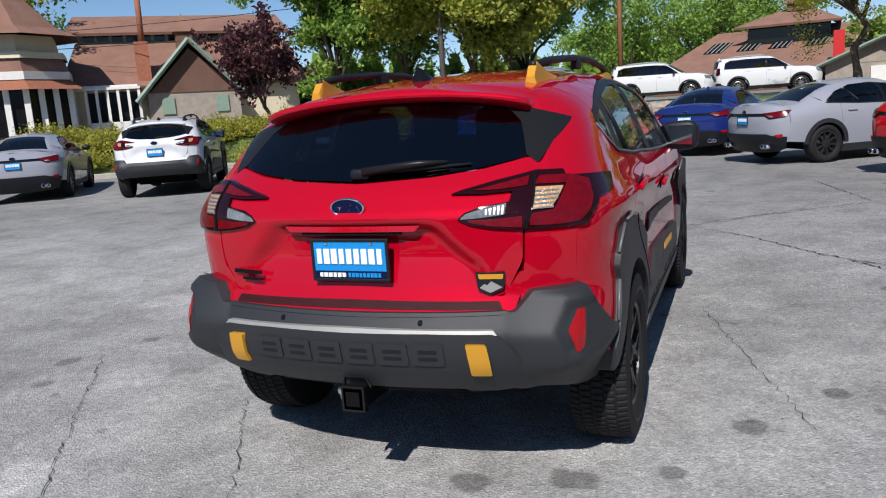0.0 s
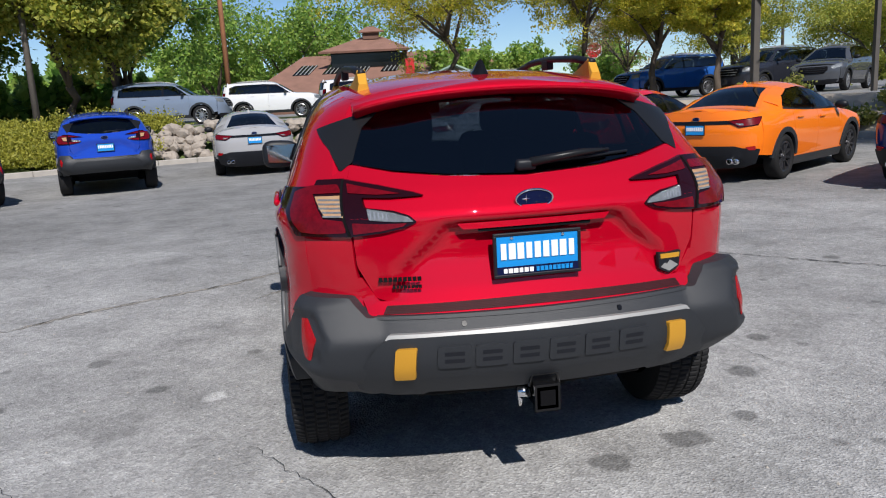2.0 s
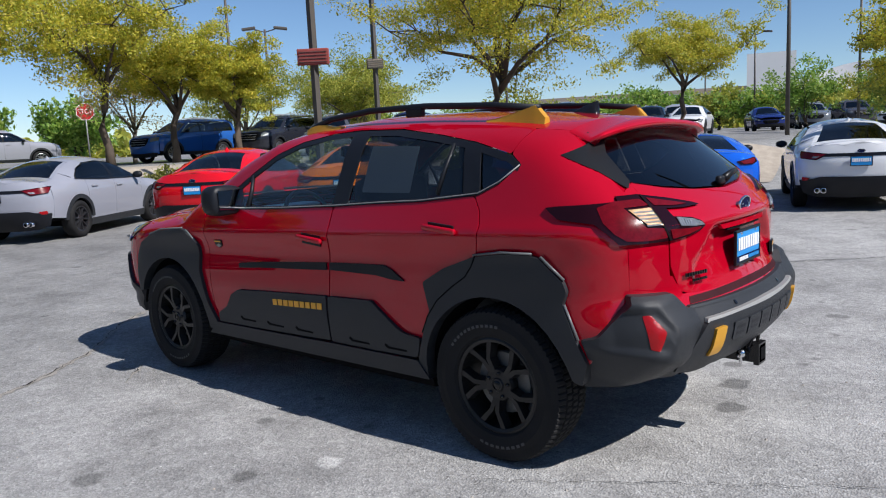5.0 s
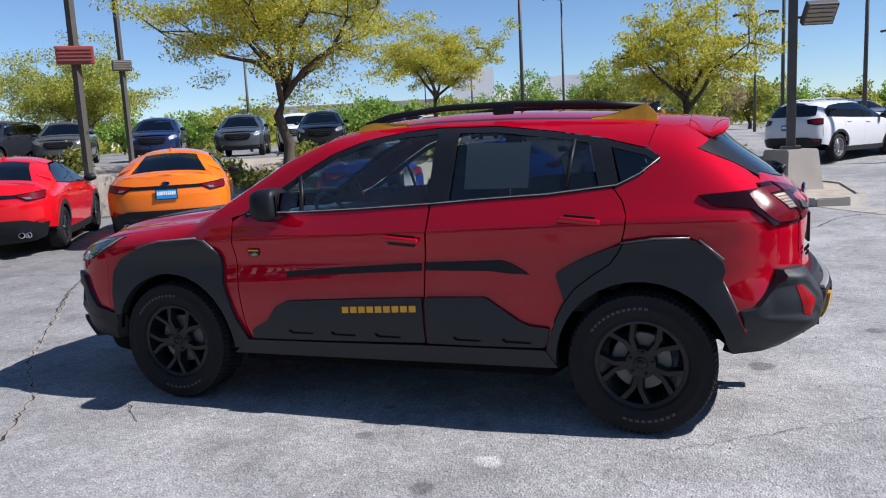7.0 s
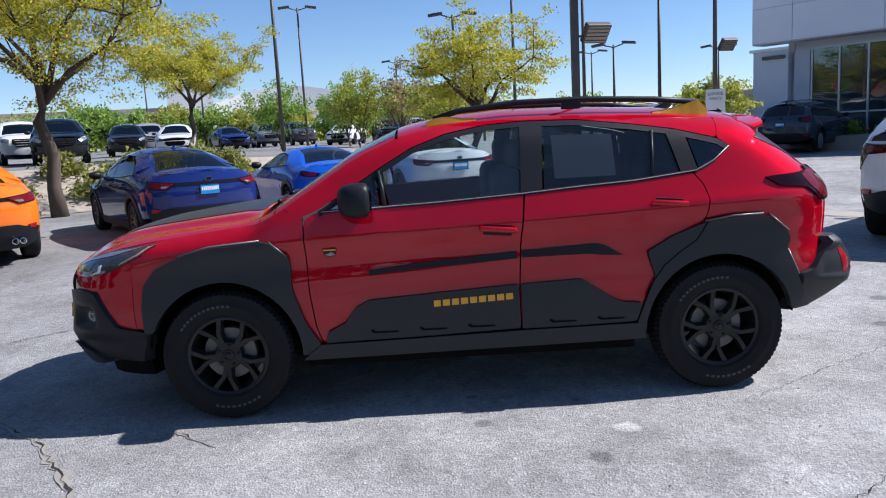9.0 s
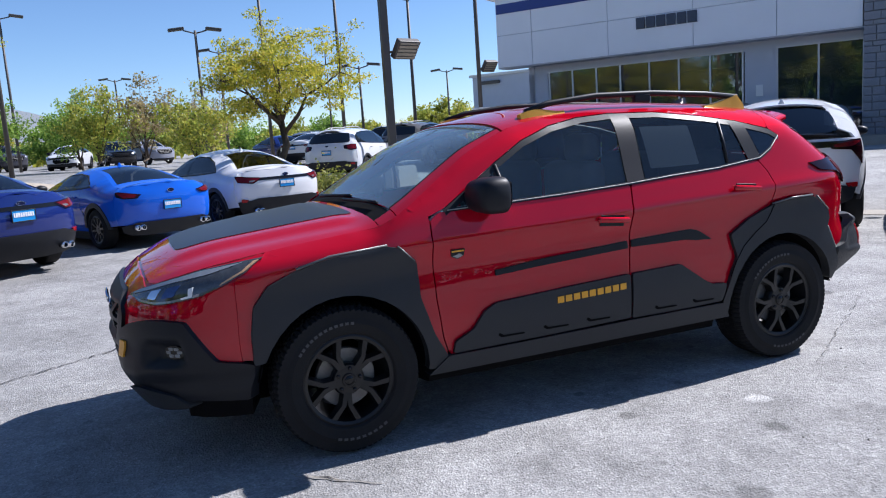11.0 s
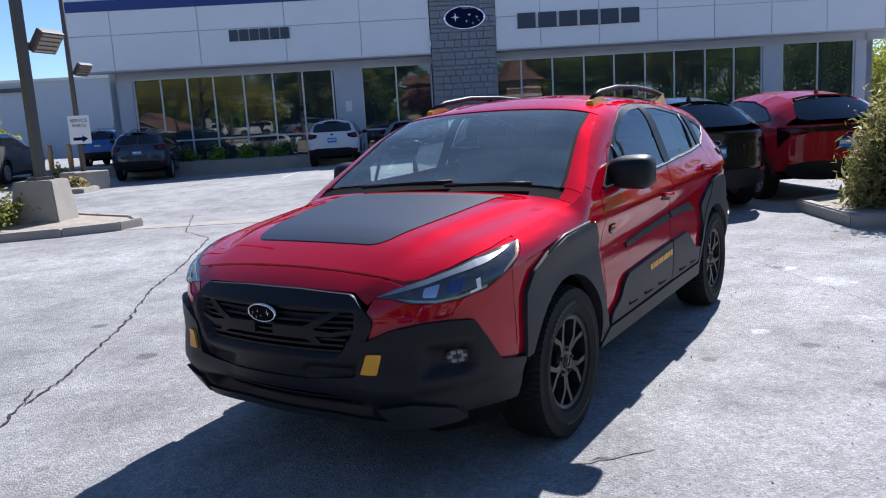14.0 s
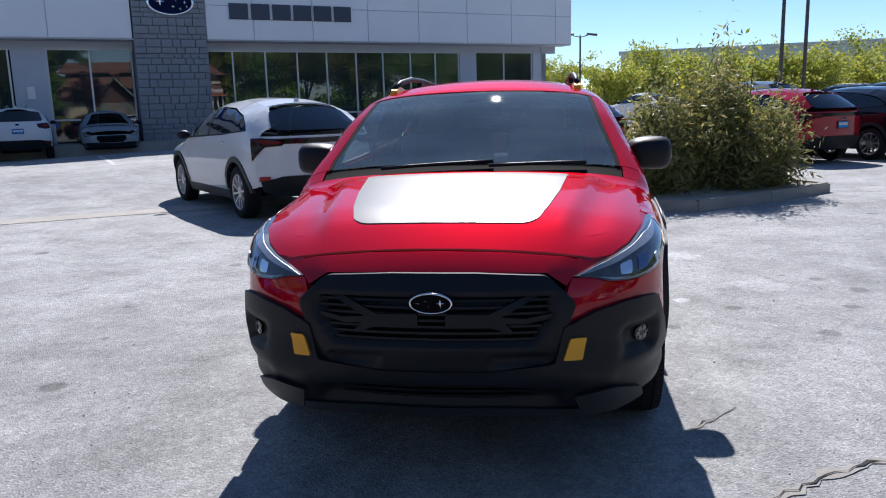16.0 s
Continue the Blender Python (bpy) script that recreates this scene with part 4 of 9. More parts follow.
        if hero:
            for i in range(5):
                zz = 1.075 + 0.013 * i
                wrap("lens_rib", b, ts([("x", 0.712 - 0.010 * (i < 2), zz + 0.003), ("x", 0.640, zz + 0.003), ("x", 0.640, zz - 0.003), ("x", 0.712 - 0.010 * (i < 2), zz - 0.003)]), M["lens_clear"], lamp, True, 0.0205, 0.004, 0.03, 0.001)
            for i in range(5):
                xx = 0.545 - 0.013 * i
                wrap("lens_rib", b, ts([("x", xx + 0.003, 1.092 - 0.003 * i), ("x", xx - 0.003, 1.091 - 0.003 * i), ("x", xx - 0.003, 1.061), ("x", xx + 0.003, 1.061)]), M["blade"], lamp, True, 0.0205, 0.004, 0.03, 0.001)
        wrap("lamp_seam", b, ts([("x", 0.626, 1.191), ("x", 0.619, 1.191), ("x", 0.616, 1.008), ("x", 0.623, 1.008)]), M["matte"], lamp, True, 0.0195, 0.006, 0.03, 0.001)
        wrap("rear_corner", b, ts([("y", -1.935, 0.80), ("y", -1.935, 1.0), ("y", -1.93, 1.12), ("y", -1.86, 1.165), ("x", 0.60, 1.235), ("x", 0.622, 1.02), ("x", 0.618, 0.90), ("x", 0.60, 0.78), ("x", 0.60, 0.68), ("y", -1.90, 0.64)]), red, car, True, 0, 0.03, st, 0.005)
        # headlamp
        wrap("inner_wing", b, ts([("x", 0.50, 0.80), ("x", 0.50, 0.94), ("x", 0.60, 0.945), ("x", 0.72, 0.955), ("y", 1.90, 0.97), ("y", 1.70, 0.985), ("y", 1.60, 0.97), ("y", 1.62, 0.80), ("y", 1.74, 0.62), ("y", 1.76, 0.52), ("y", 1.95, 0.54), ("x", 0.66, 0.76), ("x", 0.53, 0.73)]), red, car, False, -0.003, 0.01, 0.04, 0.004)
        lamp = wrap("headlamp", b, ts([("x", 0.493, 0.829), ("x", 0.56, 0.858), ("x", 0.628, 0.880), ("x", 0.71, 0.912), ("y", 1.92, 0.938), ("y", 1.80, 0.957), ("y", 1.66, 0.972), ("y", 1.75, 0.916), ("y", 1.86, 0.866), ("y", 1.95, 0.830), ("x", 0.76, 0.806), ("x", 0.70, 0.800), ("x", 0.62, 0.806), ("x", 0.555, 0.824)]),
                    M["lens_smoke"], car, False, 0.010, 0.03, 0.02, 0.006, "slim dark headlamp with a silver blade")
        wrap("lamp_blade", b, ts([("x", 0.502, 0.831), ("x", 0.56, 0.855), ("x", 0.628, 0.877), ("x", 0.71, 0.909), ("y", 1.92, 0.935), ("y", 1.74, 0.960), ("y", 1.90, 0.921), ("x", 0.72, 0.892), ("x", 0.64, 0.862), ("x", 0.56, 0.842)]), M["blade"], lamp, False, 0.013, 0.006, 0.02, 0.002)
        wrap("low_blade", b, ts([("x", 0.57, 0.826), ("x", 0.63, 0.810), ("x", 0.70, 0.804), ("x", 0.76, 0.810), ("y", 1.95, 0.834), ("y", 1.945, 0.846), ("x", 0.76, 0.820), ("x", 0.70, 0.812), ("x", 0.63, 0.818)]), M["blade"], lamp, False, 0.013, 0.006, 0.02, 0.002)
        wrap("main_lens", b, ts([("x", 0.655, 0.856), ("x", 0.700, 0.868), ("x", 0.700, 0.822), ("x", 0.658, 0.824)]), M["chrome"], lamp, False, 0.013, 0.006, 0.02, 0.010, "bright projector lens")
        wrap("main_lens", b, ts([("x", 0.722, 0.872), ("x", 0.760, 0.884), ("x", 0.765, 0.836), ("x", 0.724, 0.826)]), M["lens_blue"], lamp, False, 0.013, 0.006, 0.02, 0.008, "bluish projector lens")
        wrap("lamp_hook", b, ts([("y", 1.985, 0.868), ("y", 1.965, 0.874), ("y", 1.975, 0.832), ("y", 2.02, 0.822), ("y", 2.02, 0.830), ("y", 1.99, 0.838)]), M["white"], lamp, False, 0.0135, 0.006, 0.02, 0.001)
        wrap("indicator_lens", b, ts([("y", 1.70, 0.962), ("y", 1.675, 0.966), ("y", 1.75, 0.922), ("y", 1.86, 0.872), ("y", 1.85, 0.884), ("y", 1.76, 0.926)]), M["lens_indicator"], lamp, False, 0.013, 0.006, 0.02, 0.003)
        # front bumper corner (painted) and its plastic
        wrap("front_wing_corner", b, ts([("x", 0.48, 0.80), ("x", 0.49, 0.824), ("x", 0.555, 0.819), ("x", 0.62, 0.801), ("x", 0.70, 0.795), ("x", 0.76, 0.801), ("y", 1.95, 0.825), ("y", 1.86, 0.861), ("y", 1.805, 0.885), ("y", 1.804, 0.50), ("y", 1.90, 0.52), ("y", 1.96, 0.60), ("y", 2.01, 0.71), ("x", 0.737, 0.725), ("x", 0.665, 0.720), ("x", 0.56, 0.70), ("x", 0.455, 0.65), ("x", 0.44, 0.70)]), red, car, False, 0.001, 0.03, st, 0.006)
        fog = wrap("fog_lamp", b, ts([("x", 0.755 + 0.032 * math.cos(i * math.pi / 5), 0.585 + 0.031 * math.sin(i * math.pi / 5)) for i in range(10)]), M["gloss"], car, False, -0.010, 0.03, 0.02, 0.004, "round six-point clear fog lamp", shape=jut)
        for i in range(6 if hero else 1):
            fx, fz = (0.755 + 0.018 * math.cos(i * math.pi / 3), 0.585 + 0.0175 * math.sin(i * math.pi / 3)) if hero else (0.755, 0.585)
            fr = 0.0075 if hero else 0.022
            wrap("light_point", b, ts([("x", fx - fr, fz - fr), ("x", fx + fr, fz - fr), ("x", fx + fr, fz + fr), ("x", fx - fr, fz + fr)]), M["lens_clear"], fog, False, -0.008, 0.006, 0.02, fr, shape=jut)
        if hero or gold:
            wrap("hook_cover", b, ts([("x", 0.475, 0.622), ("x", 0.530, 0.622), ("x", 0.507, 0.545), ("x", 0.445, 0.545)]), M["gold"], car, False, 0.034, 0.03, 0.03, 0.006, "copper-gold hook cover", shape=jut)
    # top skins
    xe = lambda y, d=0.06: float(b.edge(y, d)[0])
    ysr = np.linspace(0.36, -1.55, 24)
    panel("roof", b, "top", [(-xe(y), y) for y in ysr] + [(xe(y), y) for y in ysr[::-1]], red, car, 0, 0.02, st, 0.004)
    ysw = np.linspace(1.03, 0.375, 10)
    wx = lambda y: xe(y) - 0.055 - 0.055 * (y - 0.375) / 0.655
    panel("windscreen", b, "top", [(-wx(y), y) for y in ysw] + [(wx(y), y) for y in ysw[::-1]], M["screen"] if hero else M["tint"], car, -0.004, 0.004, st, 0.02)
    for s in (-1, 1):
        panel("windscreen_pillar", b, "top", [(s * (wx(y) + 0.014), y) for y in ysw] + [(s * xe(y), y) for y in ysw[::-1]], red, car, 0.0, 0.03, 0.03 if hero else st, 0.002)
        panel("windscreen_seal", b, "top", [(s * (wx(y) - 0.004), y) for y in ysw] + [(s * (wx(y) + 0.013), y) for y in ysw[::-1]], M["matte"], car, -0.002, 0.02, st, 0.001)
        panel("cowl_corner", b, "top", [(s * 0.755, 1.115), (s * xe(1.115), 1.115), (s * xe(1.035), 1.035), (s * 0.755, 1.035)], red, car, 0, 0.03, 0.03, 0.002)
    ysh = np.linspace(1.12, 1.66, 9)
    front_edge = [(xe(1.72), 1.72), (0.768, 1.82), (0.738, 1.93), (0.70, 2.02), (0.632, 2.112), (0.57, 2.146), (0.466, 2.156), (0.26, 2.164), (0, 2.167)]
    hood_r = [(xe(y), y) for y in ysh] + front_edge
    hood = panel("hood", b, "top", hood_r + [(-x, y) for x, y in reversed(hood_r[:-1])], red, car, 0, 0.03, st, 0.01, relief=hood_relief)
    cw = np.linspace(1.115, 1.035, 4)
    panel("cowl", b, "top", [(-0.75, y) for y in cw] + [(0.75, y) for y in cw[::-1]], M["matte"], car, -0.01, 0.02, st, 0.004)
    # tailgate
    tg = [(0.615, 1.02), (0.61, 0.90), (0.555, 0.79), (0.47, 0.762), (0.2, 0.756)]
    up = [(0.6, 1.235), (0.46, 1.205), (0.28, 1.185)]
    pts = [("x", x, z) for x, z in [(0, 1.172)] + up[::-1] + tg + [(0, 0.755)] + [(-x, z) for x, z in tg[::-1]] + [(-x, z) for x, z in up]]

    def press(u, z):
        """The number-plate recess and the step above it."""
        inx = np.clip((np.minimum(0.33 + 1.05 * np.maximum(0, 1.03 - z), 0.49) - np.abs(u)) / 0.05, 0, 1)
        inz = np.clip((1.035 - z) / 0.015, 0, 1) * np.clip((z - 0.785) / 0.13, 0, 1)
        return -0.042 * inx * inz + 0.014 * np.exp(-((z - 1.06) / 0.03) ** 2)
    gate = wrap("tailgate", b, pts, red, car, True, 0, 0.03, 0.02 if hero else 0.06, 0.012, shape=press)
    gl = [("x", 0.60, 1.238), ("y", -1.868, 1.212, 1), ("y", -1.748, 1.288, 1), ("y", -1.60, 1.358, 1), ("y", -1.65, 1.41, 1), ("x", 0.50, 1.452), ("x", 0.3, 1.462), ("x", 0, 1.466)]
    mirror = lambda pts: [(q[0], -q[1], q[2]) if q[0] == "x" else (q[0], q[1], q[2], -q[3]) for q in pts]
    gpts = [("x", 0, 1.18), ("x", 0.28, 1.192), ("x", 0.46, 1.212)] + gl + mirror(gl[:-1])[::-1] + [("x", -0.46, 1.212), ("x", -0.28, 1.192)]
    wrap("rear_window", b, gpts, M["tint"], car, True, -0.002, 0.006, 0.03 if hero else st, 0.012)
    for s in (-1, 1):
        wrap("inner_quarter", b, [("y", -1.87, 0.67, s), ("y", -1.87, 1.10, s), ("x", s * 0.66, 1.10), ("x", s * 0.64, 0.90), ("x", s * 0.62, 0.70)], red, car, True, -0.003, 0.01, 0.04, 0.004)
        wrap("rear_shoulder", b, [("x", s * 0.56, 1.10), ("x", s * 0.575, 1.245), ("y", -1.82, 1.225, s), ("y", -1.72, 1.30, s), ("y", -1.65, 1.41, s), ("y", -1.54, 1.44, s), ("y", -1.54, 1.34, s), ("y", -1.60, 1.2, s), ("y", -1.80, 1.12, s)], red, car, True, -0.010, 0.01, 0.04, 0.004)
        wrap("window_finisher", b, [("x", s * 0.470, 1.418), ("x", s * 0.54, 1.358), ("x", s * 0.590, 1.243), ("y", -1.866, 1.214, s), ("y", -1.746, 1.288, s), ("y", -1.59, 1.360, s), ("y", -1.65, 1.412, s), ("x", s * 0.50, 1.452)], M["finisher"], car, True, 0.003, 0.012, 0.02 if hero else 0.05, 0.006, "satin black trim beside the rear window")
    # roof spoiler
    xs = np.linspace(-0.565, 0.565, 25)
    rows = []
    for x in xs:
        k = abs(x / 0.565) ** 6
        z0 = float(b.place("top", [x], [-1.55])[0][2])
        z1 = float(b.place("top", [x * 0.98], [-1.64])[0][2])
        yt = -1.738 + 0.040 * k
        zt = 1.492 - 0.12 * x * x - 0.016 * k
        rows.append([(x, -1.553, z0 + 0.001), (x, -1.64, z1 + 0.004), (x, yt, zt), (x, yt - 0.004, zt - 0.022), (x, yt + 0.03, zt - 0.034), (x * 0.98, -1.67, zt - 0.045), (x, -1.57, z0 - 0.08 - 0.03 * k)])
    v = [p for row in rows for p in row]
    n = 7
    f = [(i * n + j, i * n + j + 1, (i + 1) * n + j + 1, (i + 1) * n + j) for i in range(24) for j in range(n - 1)]
    f += [tuple(range(n))[::-1], tuple(24 * n + j for j in range(n))]
    mesh_ob("roof_spoiler", v, f, red, car, "", True)
    # rear bumper
    bump = [("y", -1.765, 0.40, 1), ("y", -1.80, 0.52, 1), ("y", -1.765, 0.62, 1), ("y", -1.83, 0.64, 1), ("y", -1.92, 0.775, 1), ("x", 0.78, 0.806), ("x", 0.628, 0.800), ("x", 0.580, 0.733), ("x", 0.3, 0.728), ("x", 0, 0.726)]
    low = [("x", 0, 0.445), ("x", 0.30, 0.445), ("x", 0.60, 0.435), ("x", 0.70, 0.430), ("y", -1.90, 0.415, 1)]
    mirror = lambda pts: [(q[0], -q[1], q[2]) if q[0] == "x" else (q[0], q[1], q[2], -q[3]) for q in pts]
    ring = bump + mirror(bump[:-1])[::-1] + mirror(low[1:])[::-1] + low

    def corner(u, z):
        """The bumper's square corners, undercut below a crease, with a pocket for each reflector."""
        a = np.abs(u)
        flare = 0.070 * np.clip((a - 0.55) / 0.17, 0, 1) * np.clip((0.90 - a) / 0.13, 0, 1) * np.clip((0.83 - z) / 0.05, 0, 1)
        crease = np.interp(a, [0.60, 0.66, 0.80, 0.90], [0.50, 0.525, 0.575, 0.60])
        under = np.clip((crease - z) / 0.14, 0, 1) * np.clip((a - 0.58) / 0.06, 0, 1)
        pocket = np.clip((a - (0.700 + 0.35 * np.abs(z - 0.67))) / 0.012, 0, 1) * np.clip((0.755 - z) / 0.012, 0, 1) * np.clip((z - 0.590) / 0.012, 0, 1) * np.clip((0.87 - a) / 0.02, 0, 1)
        return flare - 0.085 * under - 0.016 * pocket
    wrap("rear_bumper", b, ring, M["clad"], car, True, 0.018, 0.06, 0.016 if hero else 0.07, 0.012, shape=corner)
    half_plate = [(0.30, 0.676), (0.515, 0.672), (0.545, 0.655), (0.628, 0.525), (0.615, 0.470), (0.50, 0.440), (0.40, 0.436), (0.385, 0.450), (0, 0.446)]
    wrap("bumper_plate", b, [("x", 0, 0.674)] + [("x", x, z) for x, z in half_plate] + [("x", -x, z) for x, z in half_plate[:-1][::-1]], M["clad"], car, True, 0.043, 0.04, 0.05, 0.010)
    wrap("bumper_top", b, [("x", x, z) for x, z in ((-0.64, 0.86), (-0.60, 0.86), (-0.545, 0.778), (0, 0.772), (0.545, 0.778), (0.60, 0.86), (0.64, 0.86), (0.58, 0.72), (0, 0.715), (-0.58, 0.72))], red, car, True, 0.0, 0.02, 0.04, 0.003)
    if hero:
        scuff = wrap("scuff_plate", b, [("x", x, z) for x, z in ((-0.52, 0.764), (0, 0.770), (0.53, 0.764), (0.545, 0.738), (0, 0.742), (-0.535, 0.738))], M["scuff"], car, True, 0.004, 0.006, 0.03, 0.004, "dark red tread plate on the bumper top")
        for zz in (0.745, 0.750, 0.755, 0.760):
            wrap("tread_rib", b, [("x", x, zz + d) for x, d in ((-0.52, 0.0012), (0, 0.0052), (0.53, 0.0012), (0.53, -0.0008), (0, 0.0032), (-0.52, -0.0008))], M["scuff"], scuff, True, 0.0055, 0.002, 0.06, 0.0005)
    wrap("bumper_step", b, [("x", x, z) for x, z in ((-0.555, 0.736), (0, 0.733), (0.555, 0.736), (0.57, 0.726), (0, 0.720), (-0.57, 0.726))], M["clad"], car, True, 0.022, 0.05, 0.04, 0.003)
    for s in (-1, 1):
        ts = lambda pts: [(q[0], q[1] * s, q[2]) if q[0] == "x" else (q[0], q[1], q[2], s) for q in pts]
        wrap("rear_reflector", b, ts([("x", 0.770, 0.735), ("x", 0.748, 0.737), ("x", 0.727, 0.672), ("x", 0.748, 0.598), ("x", 0.772, 0.604)]), M["reflector"], car, True, 0.022, 0.03, 0.015, 0.006, "red bumper reflector", corner)
        if hero or gold:
            wrap("tow_hook_cover", b, ts([("x", 0.492, 0.640), ("x", 0.426, 0.642), ("x", 0.430, 0.522), ("x", 0.496, 0.520)]), M["gold"], car, True, 0.054, 0.03, 0.02, 0.008, "copper-gold hook cover")
    # front: grille, bumper, lips
    nose = [(0, 0.910), (0.26, 0.904), (0.466, 0.888), (0.555, 0.869), (0.585, 0.861), (0.49, 0.825), (0.47, 0.80), (0.40, 0.843), (0.15, 0.849)]
    wrap("nose_panel", b, [("x", x, z) for x, z in nose] + [("x", -x, z) for x, z in nose[:0:-1]], red, car, False, 0, 0.03, 0.03 if hero else 0.06, 0.004)

    def maw(u, z):
        """The recessed mouth and, below it, two slots."""
        a = np.abs(u)
        m1 = np.clip((0.435 - 0.62 * np.maximum(0, 0.715 - z) - a) / 0.012, 0, 1) * np.clip((0.775 - z) / 0.010, 0, 1) * np.clip((z - 0.600) / 0.010, 0, 1)
        m2 = np.clip((0.40 - a) / 0.012, 0, 1) * np.clip((a - 0.20) / 0.012, 0, 1) * np.clip((0.553 - z) / 0.008, 0, 1) * np.clip((z - 0.525) / 0.008, 0, 1)
        return -0.05 * m1 - 0.03 * m2
    gr = wrap("grille_frame", b, [("x", x, z) for x, z in ((-0.50, 0.745), (-0.40, 0.838), (-0.15, 0.848), (0.15, 0.848), (0.40, 0.838), (0.50, 0.745), (0.47, 0.66), (0.42, 0.53), (0.20, 0.50), (-0.20, 0.50), (-0.42, 0.53), (-0.47, 0.66))], M["clad"] if not hero else M["black"], car, False, 0.018, 0.05, 0.018 if hero else 0.05, 0.02, "black hexagonal grille surround", shape=maw)
    wrap("grille_mesh", b, [("x", x, z) for x, z in ((-0.435, 0.775), (0.435, 0.775), (0.44, 0.735), (0.365, 0.61), (-0.365, 0.61), (-0.44, 0.735))], M["matte"], gr, False, -0.026, 0.01, 0.06, 0.02)
    for zz in (0.758, 0.735, 0.712, 0.689, 0.666, 0.643, 0.62):
        w2 = 0.425 - 0.55 * max(0.0, 0.735 - zz)
        wrap("grille_bar", b, [("x", x, zz + d) for x, d in ((-w2, 0.004), (w2, 0.004), (w2, -0.005), (-w2, -0.005))], M["black"], gr, False, -0.008, 0.012, 0.06, 0.002)
    for s in (-1, 1):
        wrap("grille_wing", b, [("x", s * x, z) for x, z in ((0.05, 0.715), (0.20, 0.712), (0.345, 0.782), (0.375, 0.775), (0.245, 0.702), (0.33, 0.695), (0.44, 0.715), (0.435, 0.698), (0.33, 0.676), (0.255, 0.678), (0.285, 0.650), (0.262, 0.644), (0.21, 0.665), (0.05, 0.668))], M["black"], gr, False, 0.004, 0.03, 0.05, 0.006)
    fb = [("x", 0, 0.50), ("x", 0.20, 0.50), ("x", 0.42, 0.53), ("x", 0.455, 0.661), ("x", 0.564, 0.709), ("x", 0.665, 0.730), ("x", 0.737, 0.734), ("y", 2.02, 0.724, 1), ("y", 1.97, 0.640, 1), ("y", 1.90, 0.538, 1), ("y", 1.78, 0.515, 1), ("y", 1.74, 0.505, 1), ("y", 1.77, 0.34, 1)]
    flow = [("x", 0, 0.315), ("x", 0.45, 0.315), ("x", 0.62, 0.33), ("y", 1.98, 0.355, 1)]
    ring = fb + flow[1:][::-1] + [("x", 0, 0.315)] + mirror(flow[1:]) + mirror(fb[1:])[::-1]

    def cave(u, z):
        a = np.abs(u)
        return -0.05 * np.clip((0.46 - a) / 0.04, 0, 1) * np.clip((0.43 - z) / 0.015, 0, 1) * np.clip((z - 0.345) / 0.015, 0, 1) - 0.045 * np.clip((0.81 - a) / 0.02, 0, 1) * np.clip((a - 0.66) / 0.04, 0, 1) * np.clip((0.640 - z) / 0.015, 0, 1) * np.clip((z - 0.525) / 0.015, 0, 1) - 0.02 * np.clip((0.50 - z) / 0.06, 0, 1) * np.clip((a - 0.60) / 0.05, 0, 1) * np.clip((z - 0.40) / 0.05, 0, 1) + jut(u, z)
    wrap("front_bumper", b, ring, M["black"], car, False, 0.025, 0.06, 0.022 if hero else 0.07, 0.012, shape=cave)
    wrap("front_lip", b, [("y", 2.02, 0.35, -1), ("x", -0.60, 0.352), ("x", -0.50, 0.335), ("x", 0.50, 0.335), ("x", 0.60, 0.352), ("y", 2.02, 0.35, 1), ("y", 2.0, 0.315, 1), ("x", 0.62, 0.30), ("x", 0.45, 0.288), ("x", -0.45, 0.288), ("x", -0.62, 0.30), ("y", 2.0, 0.315, -1)], M["clad"], car, False, 0.040, 0.09, 0.04, 0.008, shape=jut)
    for s in (-1, 1):
        wrap("chin_guard", b, [("x", s * x, z) for x, z in ((0.47, 0.40), (0.60, 0.425), (0.715, 0.385), (0.73, 0.325), (0.50, 0.296))], M["clad"], car, False, 0.046, 0.07, 0.03, 0.012, shape=jut)
    for zz in (0.405, 0.38):
        wrap("intake_slat", b, [("x", x, zz + d) for x, d in ((-0.44, 0.006), (0.44, 0.006), (0.44, -0.006), (-0.44, -0.006))], M["black"], car, False, -0.002, 0.02, 0.06, 0.002)
    wrap("intake_mesh", b, [("x", -0.44, 0.42), ("x", 0.44, 0.42), ("x", 0.44, 0.35), ("x", -0.44, 0.35)], M["matte"], car, False, -0.015, 0.01, 0.06, 0.01)
    emblem(car, (0, 2.340, 0.755), 0.155, 0.078, 1, -0.1, "matte")
    emblem(car, (0, -2.110, 1.10), 0.135, 0.070, -1, 0.15)
    plate(car, 0, -2.128, 0.913, 0.0, detail=hero)
    # wheels, mirrors, handles, rails
    for yc in (YW, -YW):
        for s in (-1, 1):
            wheel(car, (s * 0.782, yc, ZW), s, 0.346, 0.225, 0.218, 5 if hero else 6, M["rim"] if (hero or gold) else M["rim_grey"], 76 if hero else 0)
    for s in (-1, 1):
        bm = bmesh.new()
        bmesh.ops.create_icosphere(bm, subdivisions=3, radius=1)
        for vv in bm.verts:
            x, y, z = vv.co
            sq = lambda c: math.copysign(abs(c) ** 0.62, c)
            vv.co = (sq(x) * 0.122, sq(y) * (0.125 if y > 0 else 0.045), sq(z) * (0.088 + 0.012 * s * x))
        mir = part("mirror", bm, M["black"], car, "black door mirror", True)
        mir.location = (s * 0.925, 0.56, 1.155)
        mir.rotation_euler = (0, 0, s * -0.12)
        mesh_ob("mirror_glass", [(-0.09, -0.047, -0.05), (0.09, -0.047, -0.06), (0.095, -0.047, 0.06), (-0.095, -0.047, 0.06)], [(0, 1, 2, 3)], M["chrome"], mir)
        v, f = tube([(-s * 0.14, 0.02, -0.06), (-s * 0.07, 0.0, -0.055), (0, 0, -0.045)], [0.035, 0.03, 0.03], 8)
